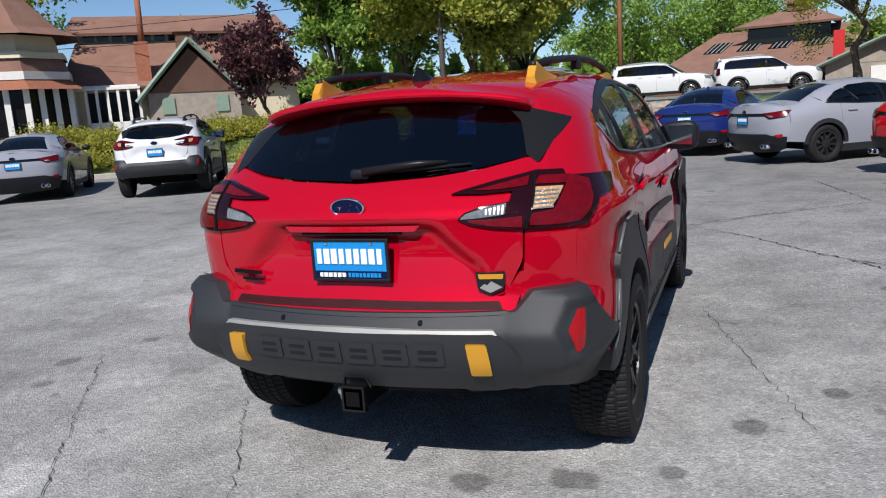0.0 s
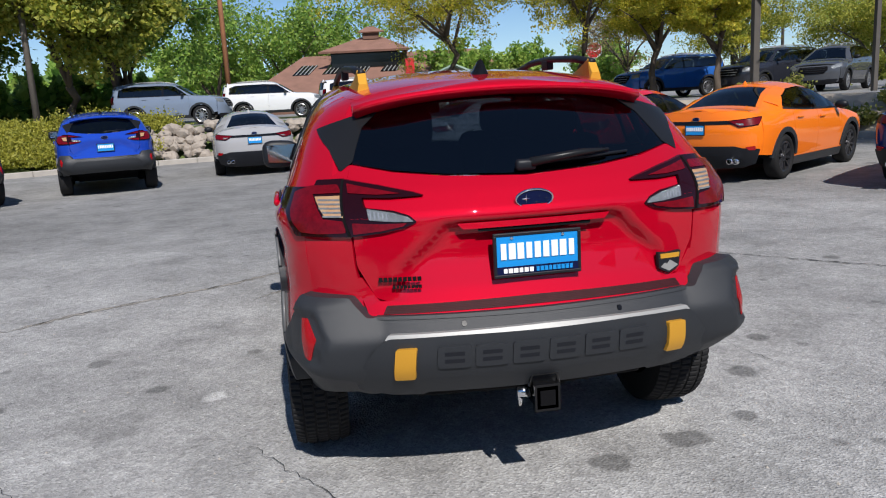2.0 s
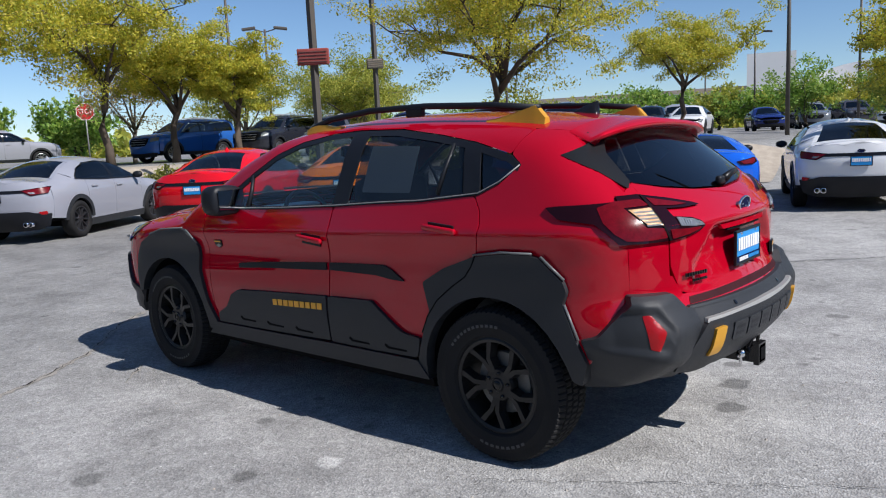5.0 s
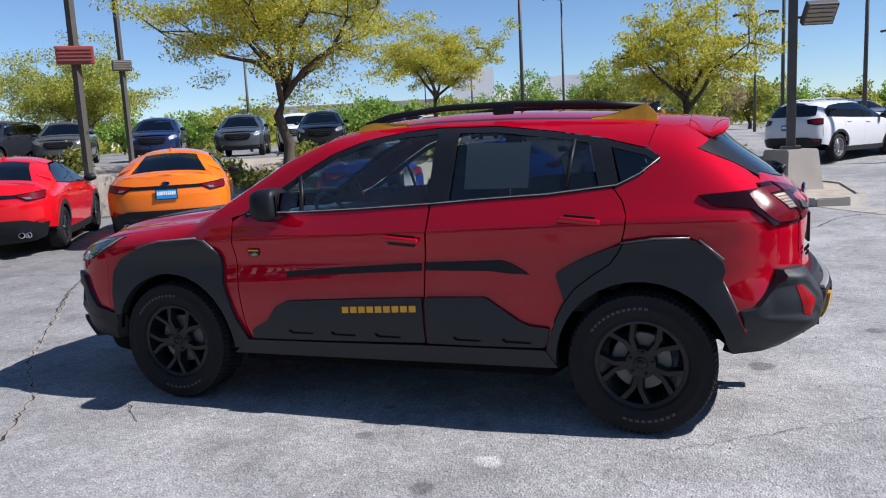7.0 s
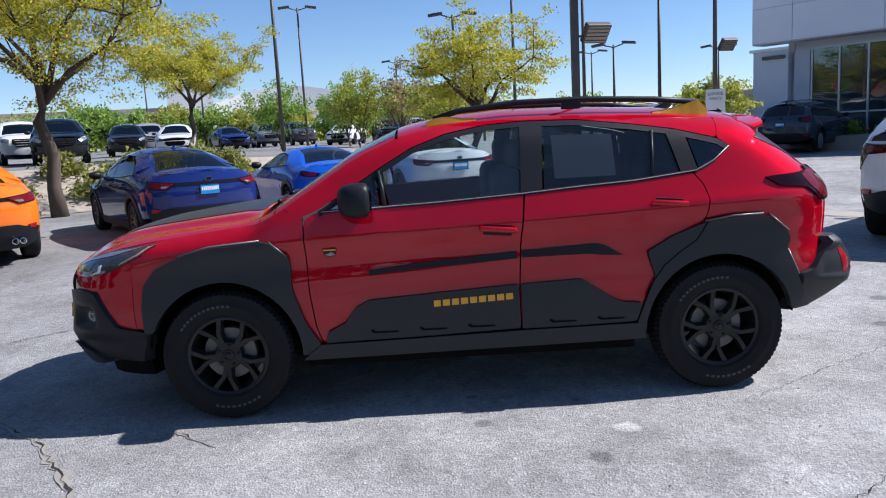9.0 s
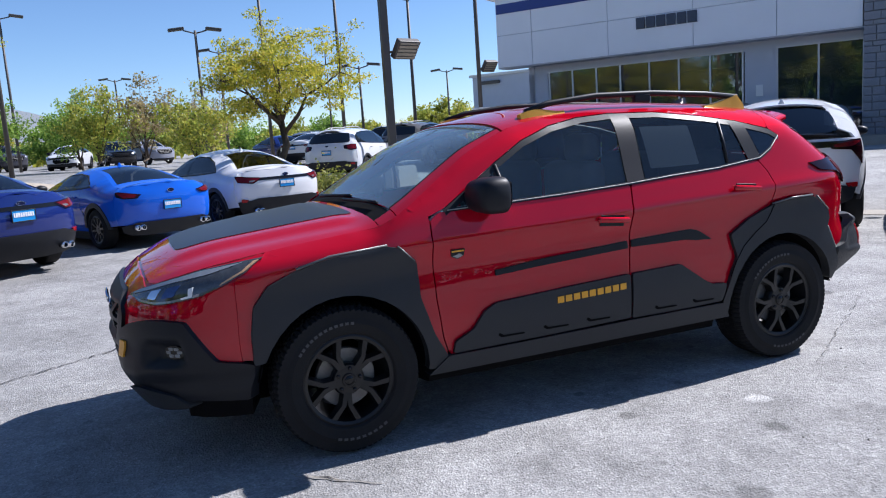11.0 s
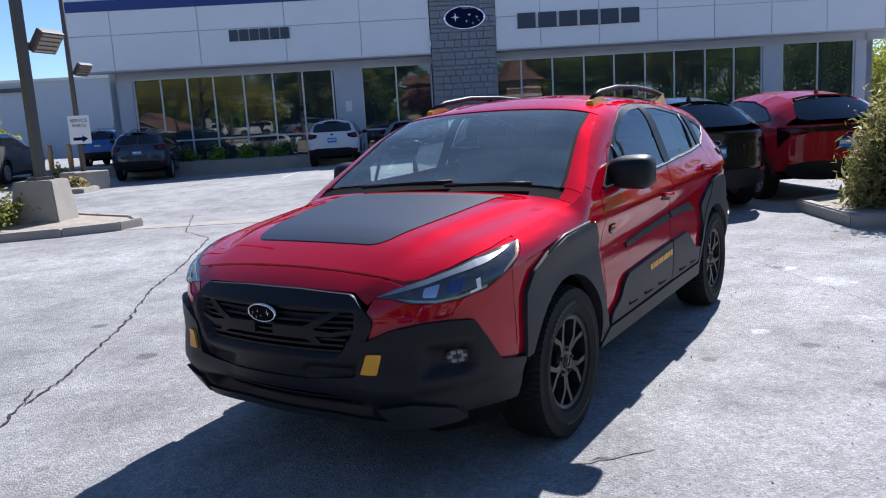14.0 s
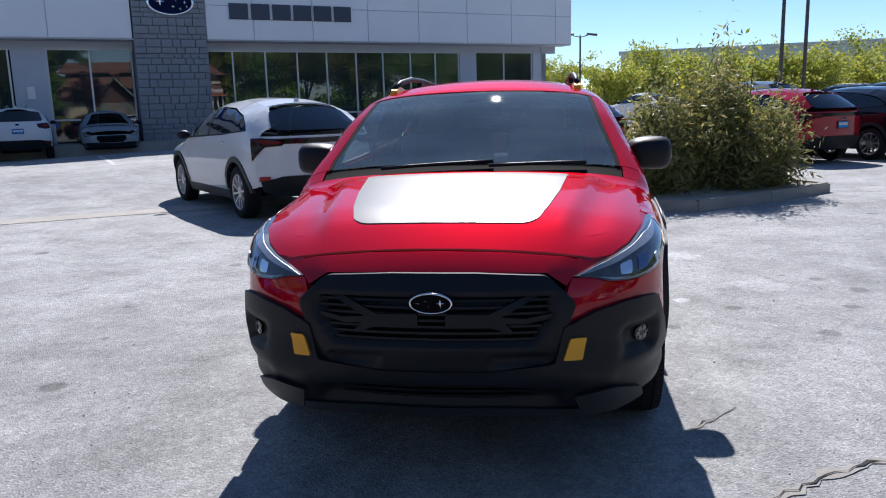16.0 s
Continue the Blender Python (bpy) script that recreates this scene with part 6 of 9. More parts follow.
# ---------------------------------------------------------------- other cars
def parked_car(spec, m, label, color, group="parked cars", name="parked_car", st=0.10):
    """A parked car of the given form, in the colour."""
    b = Body(**spec["body"])
    yw, zw, ra, sill = spec["yw"], spec["zw"], spec["ra"], spec["sill"]
    car = thing(name, m, label, "car", group)
    P = M["paint"]
    da, db, dc = spec["doors"]
    belt, top = spec["belt"], spec["dlo"]
    by = [p[0] for p in belt]
    yn, yt = spec["ynose"], spec["ytail"]
    bz = lambda y: float(np.interp(y, by[::-1], [p[1] for p in belt][::-1]))
    ez = lambda y, d=0.05: float(b.zt(y)) - d

    def line(y0, y1, n=8):
        return [(y, bz(y) if by[-1] <= y <= by[0] else min(ez(y), spec.get("ztop", 9))) for y in np.linspace(y0, y1, n)]

    underbody(car, b, (-yw, yw), ra, spec.get("low", 0.2), 0.75)
    for yc in (-yw, yw):
        liner(car, yc, ra + 0.005, float(b.half(0, 0.5)) - 0.02)
    gm = M["tint"] if spec.get("dark", True) else M["glass"]
    for k, s in (("L", -1), ("R", 1)):
        panel("front_fender", b, k, [(da + 0.005, sill), (yw - ra, sill)] + arch(yw, zw, ra, 172, 8, 10) + [(yn, sill + 0.12)] + line(yn, da + 0.005, 10), P, car, 0, 0.03, st, 0.01)
        panel("front_door", b, k, [(da, sill)] + line(da, db, 5) + [(db, sill)], P, car, 0, 0.03, st, 0.01)
        panel("rear_door", b, k, [(db - 0.006, sill)] + line(db - 0.006, dc, 5) + [(dc + 0.02, zw + 0.35), (-yw + ra * 0.98, zw + 0.10), (-yw + ra, sill)], P, car, 0, 0.03, st, 0.01)
        panel("quarter_panel", b, k, [(dc + 0.014, zw + 0.35)] + line(dc - 0.006, yt, 10) + [(yt, sill + 0.15)] + arch(-yw, zw, ra, 172, 30, 10), P, car, 0, 0.03, st, 0.01)
        ye = np.linspace(belt[0][0] + 0.10, belt[-1][0] - 0.10, 16)
        panel("roof_side", b, k, [(y, ez(y)) for y in ye] + [belt[-1]] + top[::-1] + [belt[0]], P, car, 0, 0.03, st, 0.005)
        mid = [p for p in top if p[0] > db + 0.03] + [(db + 0.03, float(np.interp(-db - 0.03, [-p[0] for p in top], [p[1] for p in top])))]
        panel("front_window", b, k, [(belt[0][0] - 0.06, bz(belt[0][0]) + 0.012)] + [(y, z - 0.02) for y, z in mid] + [(db + 0.03, bz(db) + 0.012)], gm, car, -0.004, 0.004, st, 0.02)
        rest = [(db - 0.05, float(np.interp(-db + 0.05, [-p[0] for p in top], [p[1] for p in top])))] + [p for p in top if p[0] < db - 0.05]
        panel("rear_window", b, k, [(db - 0.05, bz(db) + 0.012)] + [(y, z - 0.02) for y, z in rest] + [(belt[-1][0] + 0.08, bz(belt[-1][0]) + 0.012)], gm, car, -0.004, 0.004, st, 0.02)
        panel("pillar_trim", b, k, [(db + 0.035, bz(db)), (db + 0.03, rest[0][1] - 0.01), (db - 0.05, rest[0][1] - 0.01), (db - 0.05, bz(db))], M["gloss"], car, 0, 0.01, st, 0.002)
        low = [(belt[0][0] - 0.02, bz(belt[0][0]))] + belt[1:-1] + [(belt[-1][0] + 0.02, bz(belt[-1][0]))]
        panel("belt_moulding", b, k, low + [(y, z + 0.02) for y, z in low[::-1]], M["black"], car, 0.003, 0.01, st, 0.002)
        if spec.get("arches", True):
            for yc in (yw, -yw):
                panel("arch_cladding", b, k, arch(yc, zw, ra - 0.005, 178, 2, 14) + arch(yc, zw, ra + 0.07, 2, 178, 14), M["clad"], car, 0.014, 0.04, st, 0.005)
        panel("sill_cladding", b, k, [(yw - ra + 0.02, sill - 0.09), (yw - ra, sill + 0.04), (-yw + ra, sill + 0.04), (-yw + ra - 0.02, sill - 0.09)], M["clad"], car, 0.012, 0.06, st, 0.01)
        for yh in ((da + db) / 2 - 0.35, dc + 0.22):
            zh = bz(yh) - 0.11
            h = part("door_handle", box_bm(0.022, 0.19, 0.03, (0, 0, 0), 0.008), P, car)
            h.location = (s * (float(b.half(yh, zh)) + 0.014), yh, zh)
        bm = bmesh.new()
        bmesh.ops.create_icosphere(bm, subdivisions=2, radius=1)
        bmesh.ops.scale(bm, vec=(0.11, 0.065, 0.07), verts=bm.verts)
        mir = part("mirror", bm, M["black"], car, "", True)
        mir.location = (s * (float(b.half(belt[0][0] - 0.2, bz(belt[0][0]))) + 0.10), belt[0][0] - 0.22, bz(belt[0][0]) + 0.06)
        ts = lambda pts: [(q[0], q[1] * s, q[2]) if q[0] == "x" else (q[0], q[1], q[2], s) for q in pts]
        lamp = wrap("tail_lamp", b, ts(spec["tail"]), M["lens_dark"], car, True, 0.010, 0.03, 0.07, 0.012, "red tail lamp")
        wrap("red_lens", b, ts(spec["tail_red"]), M["lens_red"], lamp, True, 0.014, 0.006, 0.07, 0.01)
        if "tail_clear" in spec:
            wrap("clear_lens", b, ts(spec["tail_clear"]), M["lens_clear"], lamp, True, 0.016, 0.006, 0.07, 0.006)
        wrap("headlamp", b, ts(spec["head"]), M["lens_clear"], car, False, 0.010, 0.03, 0.07, 0.012)
        if spec.get("refl"):
            wrap("rear_reflector", b, ts(spec["refl"]), M["reflector"], car, True, 0.02, 0.02, 0.07, 0.006)
        if spec.get("exhaust"):
            for dx in (-0.045, 0.045):
                v, f = lathe([(0.030, -0.02), (0.040, -0.02), (0.042, 0.10), (0.034, 0.10)], 16, "z")
                ex = mesh_ob("exhaust_tip", v, f, M["chrome"], car, "", True)
                ex.location = (s * 0.56 + dx, float(b.yr(0.36)) + 0.04, 0.345)
                ex.rotation_euler = (radians(90), 0, 0)
        if spec.get("rails"):
            y0, y1 = spec["rails"]
            ys = np.linspace(y0, y1, 6)
            xr = float(b.half(0, ez(-0.5))) * 0.86
            tube_ob("roof_rail", [(s * xr, y, float(b.place("top", [xr], [y])[0][2]) + (0.0 if i in (0, 5) else 0.05)) for i, y in enumerate(ys)], 0.018, M["galv"] if spec.get("rail_light") else M["black"], car)
    xe = lambda y, d=0.05: float(b.edge(y, d)[0])

    def skin(nm, y0, y1, mt, inset=0.0, out=0.0, n=12, r=0.01):
        ys = np.linspace(y0, y1, n)
        return panel(nm, b, "top", [(-xe(y) + inset, y) for y in ys] + [(xe(y) - inset, y) for y in ys[::-1]], mt, car, out, 0.02, st, r)

    skin("roof", *spec["roof"], spec.get("roof_mat", P))
    skin("windscreen", *spec["screen"], M["tint"] if spec.get("dark_screen", True) else M["screen"], 0.03, -0.003, 10, 0.02)
    skin("hood", *spec["hood"], P)
    if "backlight" in spec:
        skin("rear_window", *spec["backlight"], M["tint"], 0.07, -0.003, 10, 0.03)
        for s in (-1, 1):
            ys = np.linspace(*spec["backlight"], 8)
            panel("rear_pillar", b, "top", [(s * (xe(y) - 0.07), y) for y in ys] + [(s * xe(y), y) for y in ys[::-1]], P, car, 0, 0.01, st, 0.002)
        skin("boot_lid", *spec["lid"], P)
    else:
        wrap("rear_window", b, [("x", x, z) for x, z in spec["rearglass"]] + [("x", -x, z) for x, z in spec["rearglass"][::-1]], M["tint"], car, True, 0.004, 0.01, 0.07, 0.03)
    both = lambda pts: pts + [(q[0], -q[1], q[2]) if q[0] == "x" else (q[0], q[1], q[2], -q[3]) for q in pts[::-1]]
    zt = spec["ztail"]
    zq = max(z for z in np.linspace(0.7, zt, 40) if float(b.half(yt, z)) > 0.80 * float(b.half(yt, 0.7)))
    xq = 0.80 * float(b.half(float(b.yr(zt)) + 0.15, zt))
    wrap("tail_panel", b, both([("y", yt + 0.09, sill + 0.15, 1), ("y", yt + 0.09, zq, 1), ("x", xq, zt), ("x", 0.15, zt)]), P, car, True, -0.003, 0.03, 0.08, 0.01)
    lowr, topr = spec["rbump"]
    wrap("rear_bumper", b, both([("x", 0.3, lowr), ("x", 0.62, lowr + 0.02), ("y", yt - 0.02, lowr + 0.08, 1), ("y", yt - 0.04, topr - 0.05, 1), ("x", 0.66, topr - 0.03), ("x", 0.56, topr), ("x", 0.2, topr)]), M["black"], car, True, 0.02, 0.05, 0.08, 0.015)
    if "strip" in spec:
        z0, z1, xs = spec["strip"]
        wrap("tail_strip", b, [("x", -xs, z0), ("x", -xs, z1), ("x", xs, z1), ("x", xs, z0)], M["gloss"], car, True, 0.006, 0.02, 0.08, 0.004)
    zf = spec["zfront"]
    wrap("nose_panel", b, both([("y", yn, sill, 1), ("y", yn, zf - 0.06, 1), ("x", 0.5, zf), ("x", 0.2, zf)]), P, car, False, 0, 0.03, 0.08, 0.01)
    wrap("front_bumper", b, both([("x", 0.3, 0.24), ("y", yn + 0.05, 0.26, 1), ("y", yn + 0.05, 0.42, 1), ("x", 0.5, 0.42), ("x", 0.2, 0.40)]), M["black"], car, False, 0.02, 0.04, 0.08, 0.01)
    gx, g0, g1 = spec["grille"]
    gr = wrap("grille", b, [("x", -gx, g1), ("x", -gx * 1.08, (g0 + g1) / 2), ("x", -gx * 0.8, g0), ("x", gx * 0.8, g0), ("x", gx * 1.08, (g0 + g1) / 2), ("x", gx, g1)], M["matte"], car, False, 0.014, 0.02, 0.08, 0.02, "dark grille")
    for i in range(3):
        zz = g0 + (g1 - g0) * (i + 0.7) / 3.4
        wrap("grille_bar", b, [("x", -gx * 0.86, zz), ("x", -gx * 0.86, zz + 0.015), ("x", gx * 0.86, zz + 0.015), ("x", gx * 0.86, zz)], M[spec.get("bars", "black")], gr, False, 0.025, 0.012, 0.1, 0.002)
    pz = spec["plate_z"]
    py = float(b.yr(pz)) - 0.012
    plate(car, 0, py, pz, 0, detail=False)
    emblem(car, (0, float(b.yr(spec["emblem_z"])) - 0.008, spec["emblem_z"]), 0.12, 0.06, -1)
    for yc in (yw, -yw):
        for s in (-1, 1):
            wheel(car, (s * spec["track"], yc, spec["rw"]), s, spec["rw"], 0.225, spec["rw"] * 0.68, spec.get("spokes", 8), M[spec.get("rimmat", "rim_grey")])
    bm = bmesh.new()
    bmesh.ops.create_cone(bm, cap_ends=True, segments=8, radius1=0.05, radius2=0.008, depth=0.07)
    fin = part("aerial_fin", bm, P, car)
    yf = spec["roof"][1] + 0.12
    fin.location = (0, yf, float(b.zt(yf)) + 0.02)
    return recolour(car, color)


def recolour(car, color):
    for o in car.children_recursive:
        o.color = (*color, 1)
    return car


SEDAN = dict(
    body=dict(top=[(-2.45, 0.98), (-2.36, 1.095), (-2.25, 1.115), (-1.9, 1.085), (-1.7, 1.115), (-1.2, 1.32), (-0.8, 1.425), (-0.3, 1.465), (0.1, 1.44), (0.35, 1.36), (1.05, 1.01), (1.2, 0.985), (1.8, 0.92), (2.15, 0.80), (2.3, 0.62), (2.36, 0.5)],
              rear=[(0.15, -2.15), (0.3, -2.28), (0.5, -2.38), (0.8, -2.40), (0.95, -2.36), (1.1, -2.34), (1.5, -2.3)],
              front=[(0.15, 2.18), (0.3, 2.28), (0.6, 2.31), (0.75, 2.24), (0.9, 2.05), (1.5, 1.6)],
              width=[(0.15, 0.82), (0.3, 0.87), (0.6, 0.905), (0.8, 0.905), (0.95, 0.885), (1.05, 0.84), (1.5, 0.60)], zm=0.5, m=11, pr=9),
    yw=1.337, zw=0.335, ra=0.375, sill=0.27, rw=0.335, track=0.79, doors=(0.87, -0.12, -1.05), ynose=1.98, ytail=-2.05,
    belt=[(0.86, 0.965), (0.2, 0.975), (-0.6, 0.995), (-1.35, 1.04)], dlo=[(0.70, 1.06), (0.45, 1.19), (0.15, 1.31), (-0.25, 1.355), (-0.7, 1.33), (-1.05, 1.23), (-1.25, 1.12)],
    roof=(0.30, -0.92), screen=(1.02, 0.32), hood=(2.12, 1.05), backlight=(-0.94, -1.66), lid=(-1.68, -2.33), ztail=1.065, rbump=(0.22, 0.56), strip=(0.875, 0.925, 0.62), zfront=0.66,
    tail=[("y", -2.00, 0.965), ("x", 0.80, 0.97), ("x", 0.46, 0.925), ("x", 0.48, 0.895), ("x", 0.62, 0.825), ("y", -2.12, 0.855)],
    tail_red=[("y", -2.04, 0.955), ("x", 0.78, 0.955), ("x", 0.49, 0.915), ("x", 0.62, 0.838), ("y", -2.11, 0.865)],
    tail_clear=[("x", 0.66, 0.885), ("x", 0.565, 0.885), ("x", 0.62, 0.855), ("x", 0.68, 0.858)],
    head=[("x", 0.56, 0.66), ("y", 2.0, 0.74), ("y", 1.82, 0.77), ("y", 1.95, 0.67), ("x", 0.62, 0.61)], refl=[("x", 0.80, 0.56), ("x", 0.70, 0.545), ("x", 0.73, 0.50), ("x", 0.80, 0.50)],
    exhaust=True, grille=(0.42, 0.42, 0.64), plate_z=0.80, emblem_z=0.955, spokes=10)
COUPE = dict(SEDAN,
    body=dict(top=[(-2.2, 0.90), (-2.12, 1.035), (-2.0, 1.05), (-1.75, 1.01), (-1.5, 1.05), (-1.0, 1.22), (-0.5, 1.305), (-0.1, 1.315), (0.2, 1.26), (0.85, 0.98), (1.1, 0.94), (1.6, 0.87), (1.95, 0.76), (2.08, 0.6), (2.15, 0.48)],
              rear=[(0.15, -1.95), (0.3, -2.06), (0.5, -2.13), (0.8, -2.14), (0.95, -2.10), (1.4, -2.05)],
              front=[(0.15, 2.0), (0.3, 2.08), (0.55, 2.10), (0.7, 2.02), (0.9, 1.85), (1.4, 1.5)],
              width=[(0.15, 0.80), (0.3, 0.85), (0.6, 0.885), (0.8, 0.885), (0.95, 0.86), (1.05, 0.79), (1.35, 0.58)], zm=0.46, m=10, pr=8),
    yw=1.288, zw=0.325, ra=0.36, rw=0.325, track=0.775, doors=(0.75, -0.45, -0.80), ynose=1.80, ytail=-1.86, sill=0.24,
    belt=[(0.74, 0.925), (0.2, 0.93), (-0.6, 0.955), (-1.1, 0.99)], dlo=[(0.6, 1.0), (0.35, 1.12), (0.1, 1.19), (-0.3, 1.215), (-0.65, 1.18), (-0.95, 1.07)],
    roof=(0.14, -0.62), screen=(0.84, 0.16), hood=(1.93, 0.88), backlight=(-0.64, -1.48), lid=(-1.50, -2.10), ztail=1.005, rbump=(0.20, 0.42), zfront=0.60,
    tail=[("y", -1.84, 0.91), ("x", 0.74, 0.915), ("x", 0.47, 0.855), ("x", 0.54, 0.80), ("x", 0.72, 0.80), ("y", -1.9, 0.84)],
    tail_red=[("y", -1.87, 0.90), ("x", 0.71, 0.90), ("x", 0.53, 0.855), ("x", 0.58, 0.815), ("x", 0.72, 0.815)],
    tail_clear=[("x", 0.60, 0.845), ("x", 0.56, 0.84), ("x", 0.58, 0.82), ("x", 0.62, 0.82)],
    head=[("x", 0.50, 0.58), ("y", 1.82, 0.68), ("y", 1.64, 0.71), ("y", 1.78, 0.60), ("x", 0.58, 0.54)], refl=None, grille=(0.40, 0.33, 0.50), plate_z=0.66, emblem_z=0.885)
del COUPE["strip"], COUPE["tail_clear"]
WAGON = dict(
    body=dict(top=[(-2.5, 1.40), (-2.25, 1.56), (-1.9, 1.64), (-1.2, 1.665), (-0.3, 1.665), (0.1, 1.62), (0.35, 1.52), (1.05, 1.16), (1.2, 1.11), (1.7, 1.06), (2.1, 0.97), (2.3, 0.8), (2.38, 0.6)],
              rear=[(0.2, -2.25), (0.36, -2.36), (0.6, -2.44), (0.9, -2.42), (1.1, -2.38), (1.3, -2.26), (1.55, -2.10), (1.75, -2.02)],
              front=[(0.2, 2.2), (0.35, 2.33), (0.7, 2.36), (0.9, 2.28), (1.05, 2.1), (1.7, 1.6)],
              width=[(0.2, 0.82), (0.35, 0.88), (0.6, 0.925), (0.9, 0.925), (1.05, 0.905), (1.15, 0.87), (1.7, 0.66)], zm=0.6, m=13, pr=9),
    yw=1.37, zw=0.36, ra=0.42, sill=0.32, rw=0.36, track=0.80, doors=(0.92, -0.13, -1.12), ynose=2.03, ytail=-2.10, low=0.26,
    belt=[(0.92, 1.10), (0.2, 1.12), (-0.8, 1.15), (-1.95, 1.20)], dlo=[(0.72, 1.22), (0.42, 1.40), (0.15, 1.52), (-0.3, 1.56), (-1.0, 1.55), (-1.6, 1.50), (-1.86, 1.40)],
    roof=(0.30, -2.02), screen=(1.03, 0.32), hood=(2.10, 1.10), rearglass=[(0.55, 1.22), (0.68, 1.24), (0.60, 1.50), (0.3, 1.53)], ztail=1.50, ztop=1.5, rbump=(0.36, 0.66), zfront=0.90,
    tail=[("y", -2.02, 1.16), ("x", 0.76, 1.17), ("x", 0.52, 1.14), ("x", 0.55, 1.03), ("x", 0.74, 0.98), ("y", -2.08, 1.0)],
    tail_red=[("y", -2.05, 1.14), ("x", 0.74, 1.15), ("x", 0.62, 1.12), ("x", 0.66, 1.02), ("y", -2.10, 1.02)],
    head=[("x", 0.55, 0.84), ("y", 2.05, 0.93), ("y", 1.86, 0.96), ("y", 1.98, 0.84), ("x", 0.62, 0.76)], refl=[("x", 0.82, 0.60), ("x", 0.70, 0.60), ("x", 0.72, 0.55), ("x", 0.82, 0.54)],
    grille=(0.45, 0.62, 0.86), plate_z=0.93, emblem_z=1.13, rails=(0.1, -1.85), rail_light=True, spokes=10, rimmat="rim_silver")
EV = dict(WAGON,
    body=dict(top=[(-2.45, 1.12), (-2.3, 1.16), (-2.1, 1.30), (-1.7, 1.54), (-1.2, 1.62), (-0.5, 1.65), (0.0, 1.63), (0.3, 1.55), (1.1, 1.12), (1.25, 1.06), (1.7, 1.0), (2.1, 0.9), (2.28, 0.75), (2.34, 0.55)],
              rear=[(0.2, -2.15), (0.36, -2.26), (0.6, -2.33), (0.9, -2.33), (1.1, -2.36), (1.15, -2.34), (1.4, -2.10), (1.7, -1.8)],
              front=[(0.2, 2.15), (0.35, 2.27), (0.7, 2.30), (0.9, 2.2), (1.05, 2.0), (1.7, 1.5)], width=WAGON["body"]["width"], zm=0.6, m=11, pr=8),
    yw=1.425, ytail=-2.05, belt=[(0.95, 1.06), (0.2, 1.09), (-0.8, 1.13), (-1.75, 1.19)], dlo=[(0.75, 1.18), (0.42, 1.38), (0.15, 1.49), (-0.3, 1.53), (-0.9, 1.50), (-1.4, 1.40), (-1.65, 1.28)],
    roof=(0.28, -1.62), screen=(1.08, 0.30), hood=(2.08, 1.12), rearglass=[(0.5, 1.19), (0.62, 1.21), (0.52, 1.44), (0.3, 1.49)], ztail=1.12, strip=(1.02, 1.09, 0.70),
    tail=[("y", -1.95, 1.10), ("x", 0.76, 1.10), ("x", 0.52, 1.07), ("x", 0.55, 1.00), ("x", 0.76, 0.98), ("y", -2.0, 0.80)],
    tail_red=[("y", -1.98, 1.08), ("x", 0.74, 1.08), ("x", 0.56, 1.05), ("x", 0.58, 1.02), ("x", 0.76, 1.02)], rails=None, emblem_z=0.97, plate_z=0.84, rbump=(0.32, 0.60))
TALL = dict(WAGON,
    body=dict(top=[(-2.5, 1.55), (-2.35, 1.72), (-2.0, 1.78), (-0.5, 1.80), (0.1, 1.76), (0.4, 1.62), (0.95, 1.28), (1.1, 1.22), (1.8, 1.18), (2.15, 1.08), (2.35, 0.9), (2.42, 0.6)],
              rear=[(0.2, -2.3), (0.4, -2.42), (0.7, -2.48), (1.2, -2.44), (1.6, -2.36), (1.85, -2.3)],
              front=[(0.2, 2.26), (0.4, 2.38), (0.8, 2.42), (1.05, 2.36), (1.15, 2.2), (1.8, 1.7)],
              width=[(0.2, 0.84), (0.4, 0.92), (0.7, 0.955), (1.0, 0.955), (1.15, 0.93), (1.25, 0.90), (1.85, 0.74)], zm=0.6, m=16, pr=11),
    belt=[(0.90, 1.20), (0.2, 1.21), (-0.8, 1.22), (-2.0, 1.24)], dlo=[(0.78, 1.28), (0.50, 1.48), (0.25, 1.62), (-0.3, 1.66), (-1.0, 1.66), (-1.7, 1.64), (-1.95, 1.55)],
    roof=(0.34, -2.28), screen=(0.94, 0.36), hood=(2.16, 1.02), rearglass=[(0.55, 1.28), (0.70, 1.30), (0.64, 1.62), (0.3, 1.65)], ztail=1.65, ztop=1.65, zfront=1.06,
    tail=[("y", -2.16, 1.30), ("x", 0.80, 1.32), ("x", 0.70, 1.30), ("x", 0.72, 1.0), ("x", 0.80, 0.98), ("y", -2.18, 1.0)], tail_red=[("y", -2.18, 1.28), ("x", 0.78, 1.28), ("x", 0.72, 1.26), ("x", 0.74, 1.04), ("x", 0.79, 1.04)],
    head=[("x", 0.60, 1.00), ("y", 2.12, 1.04), ("y", 1.98, 1.04), ("y", 2.06, 0.90), ("x", 0.64, 0.86)], grille=(0.50, 0.70, 1.02), bars="galv", rw=0.385, zw=0.385, ra=0.45, sill=0.38, low=0.34, plate_z=1.0, emblem_z=1.2)


def stand(x, y, heading):
    return pose(x, y, float(gz(x, y)), 0, 0, heading - 90)


def from_rear(x, y, heading, back):
    """Pose of a car whose tail centre stands at (x, y)."""
    h = radians(heading)
    return stand(x + back * math.cos(h), y + back * math.sin(h), heading)


SILVER, GREY, BLUE, NAVY, REDC, ORANGE, WHITE, BLACK, BRIGHT = (0.27, 0.28, 0.325), (0.14, 0.155, 0.175), (0.012, 0.05, 0.36), (0.010, 0.022, 0.13), (0.60, 0.006, 0.014), (0.78, 0.17, 0.012), (0.64, 0.65, 0.67), (0.010, 0.011, 0.013), (0.01, 0.10, 0.55)
G1 = "sedans in the display row"
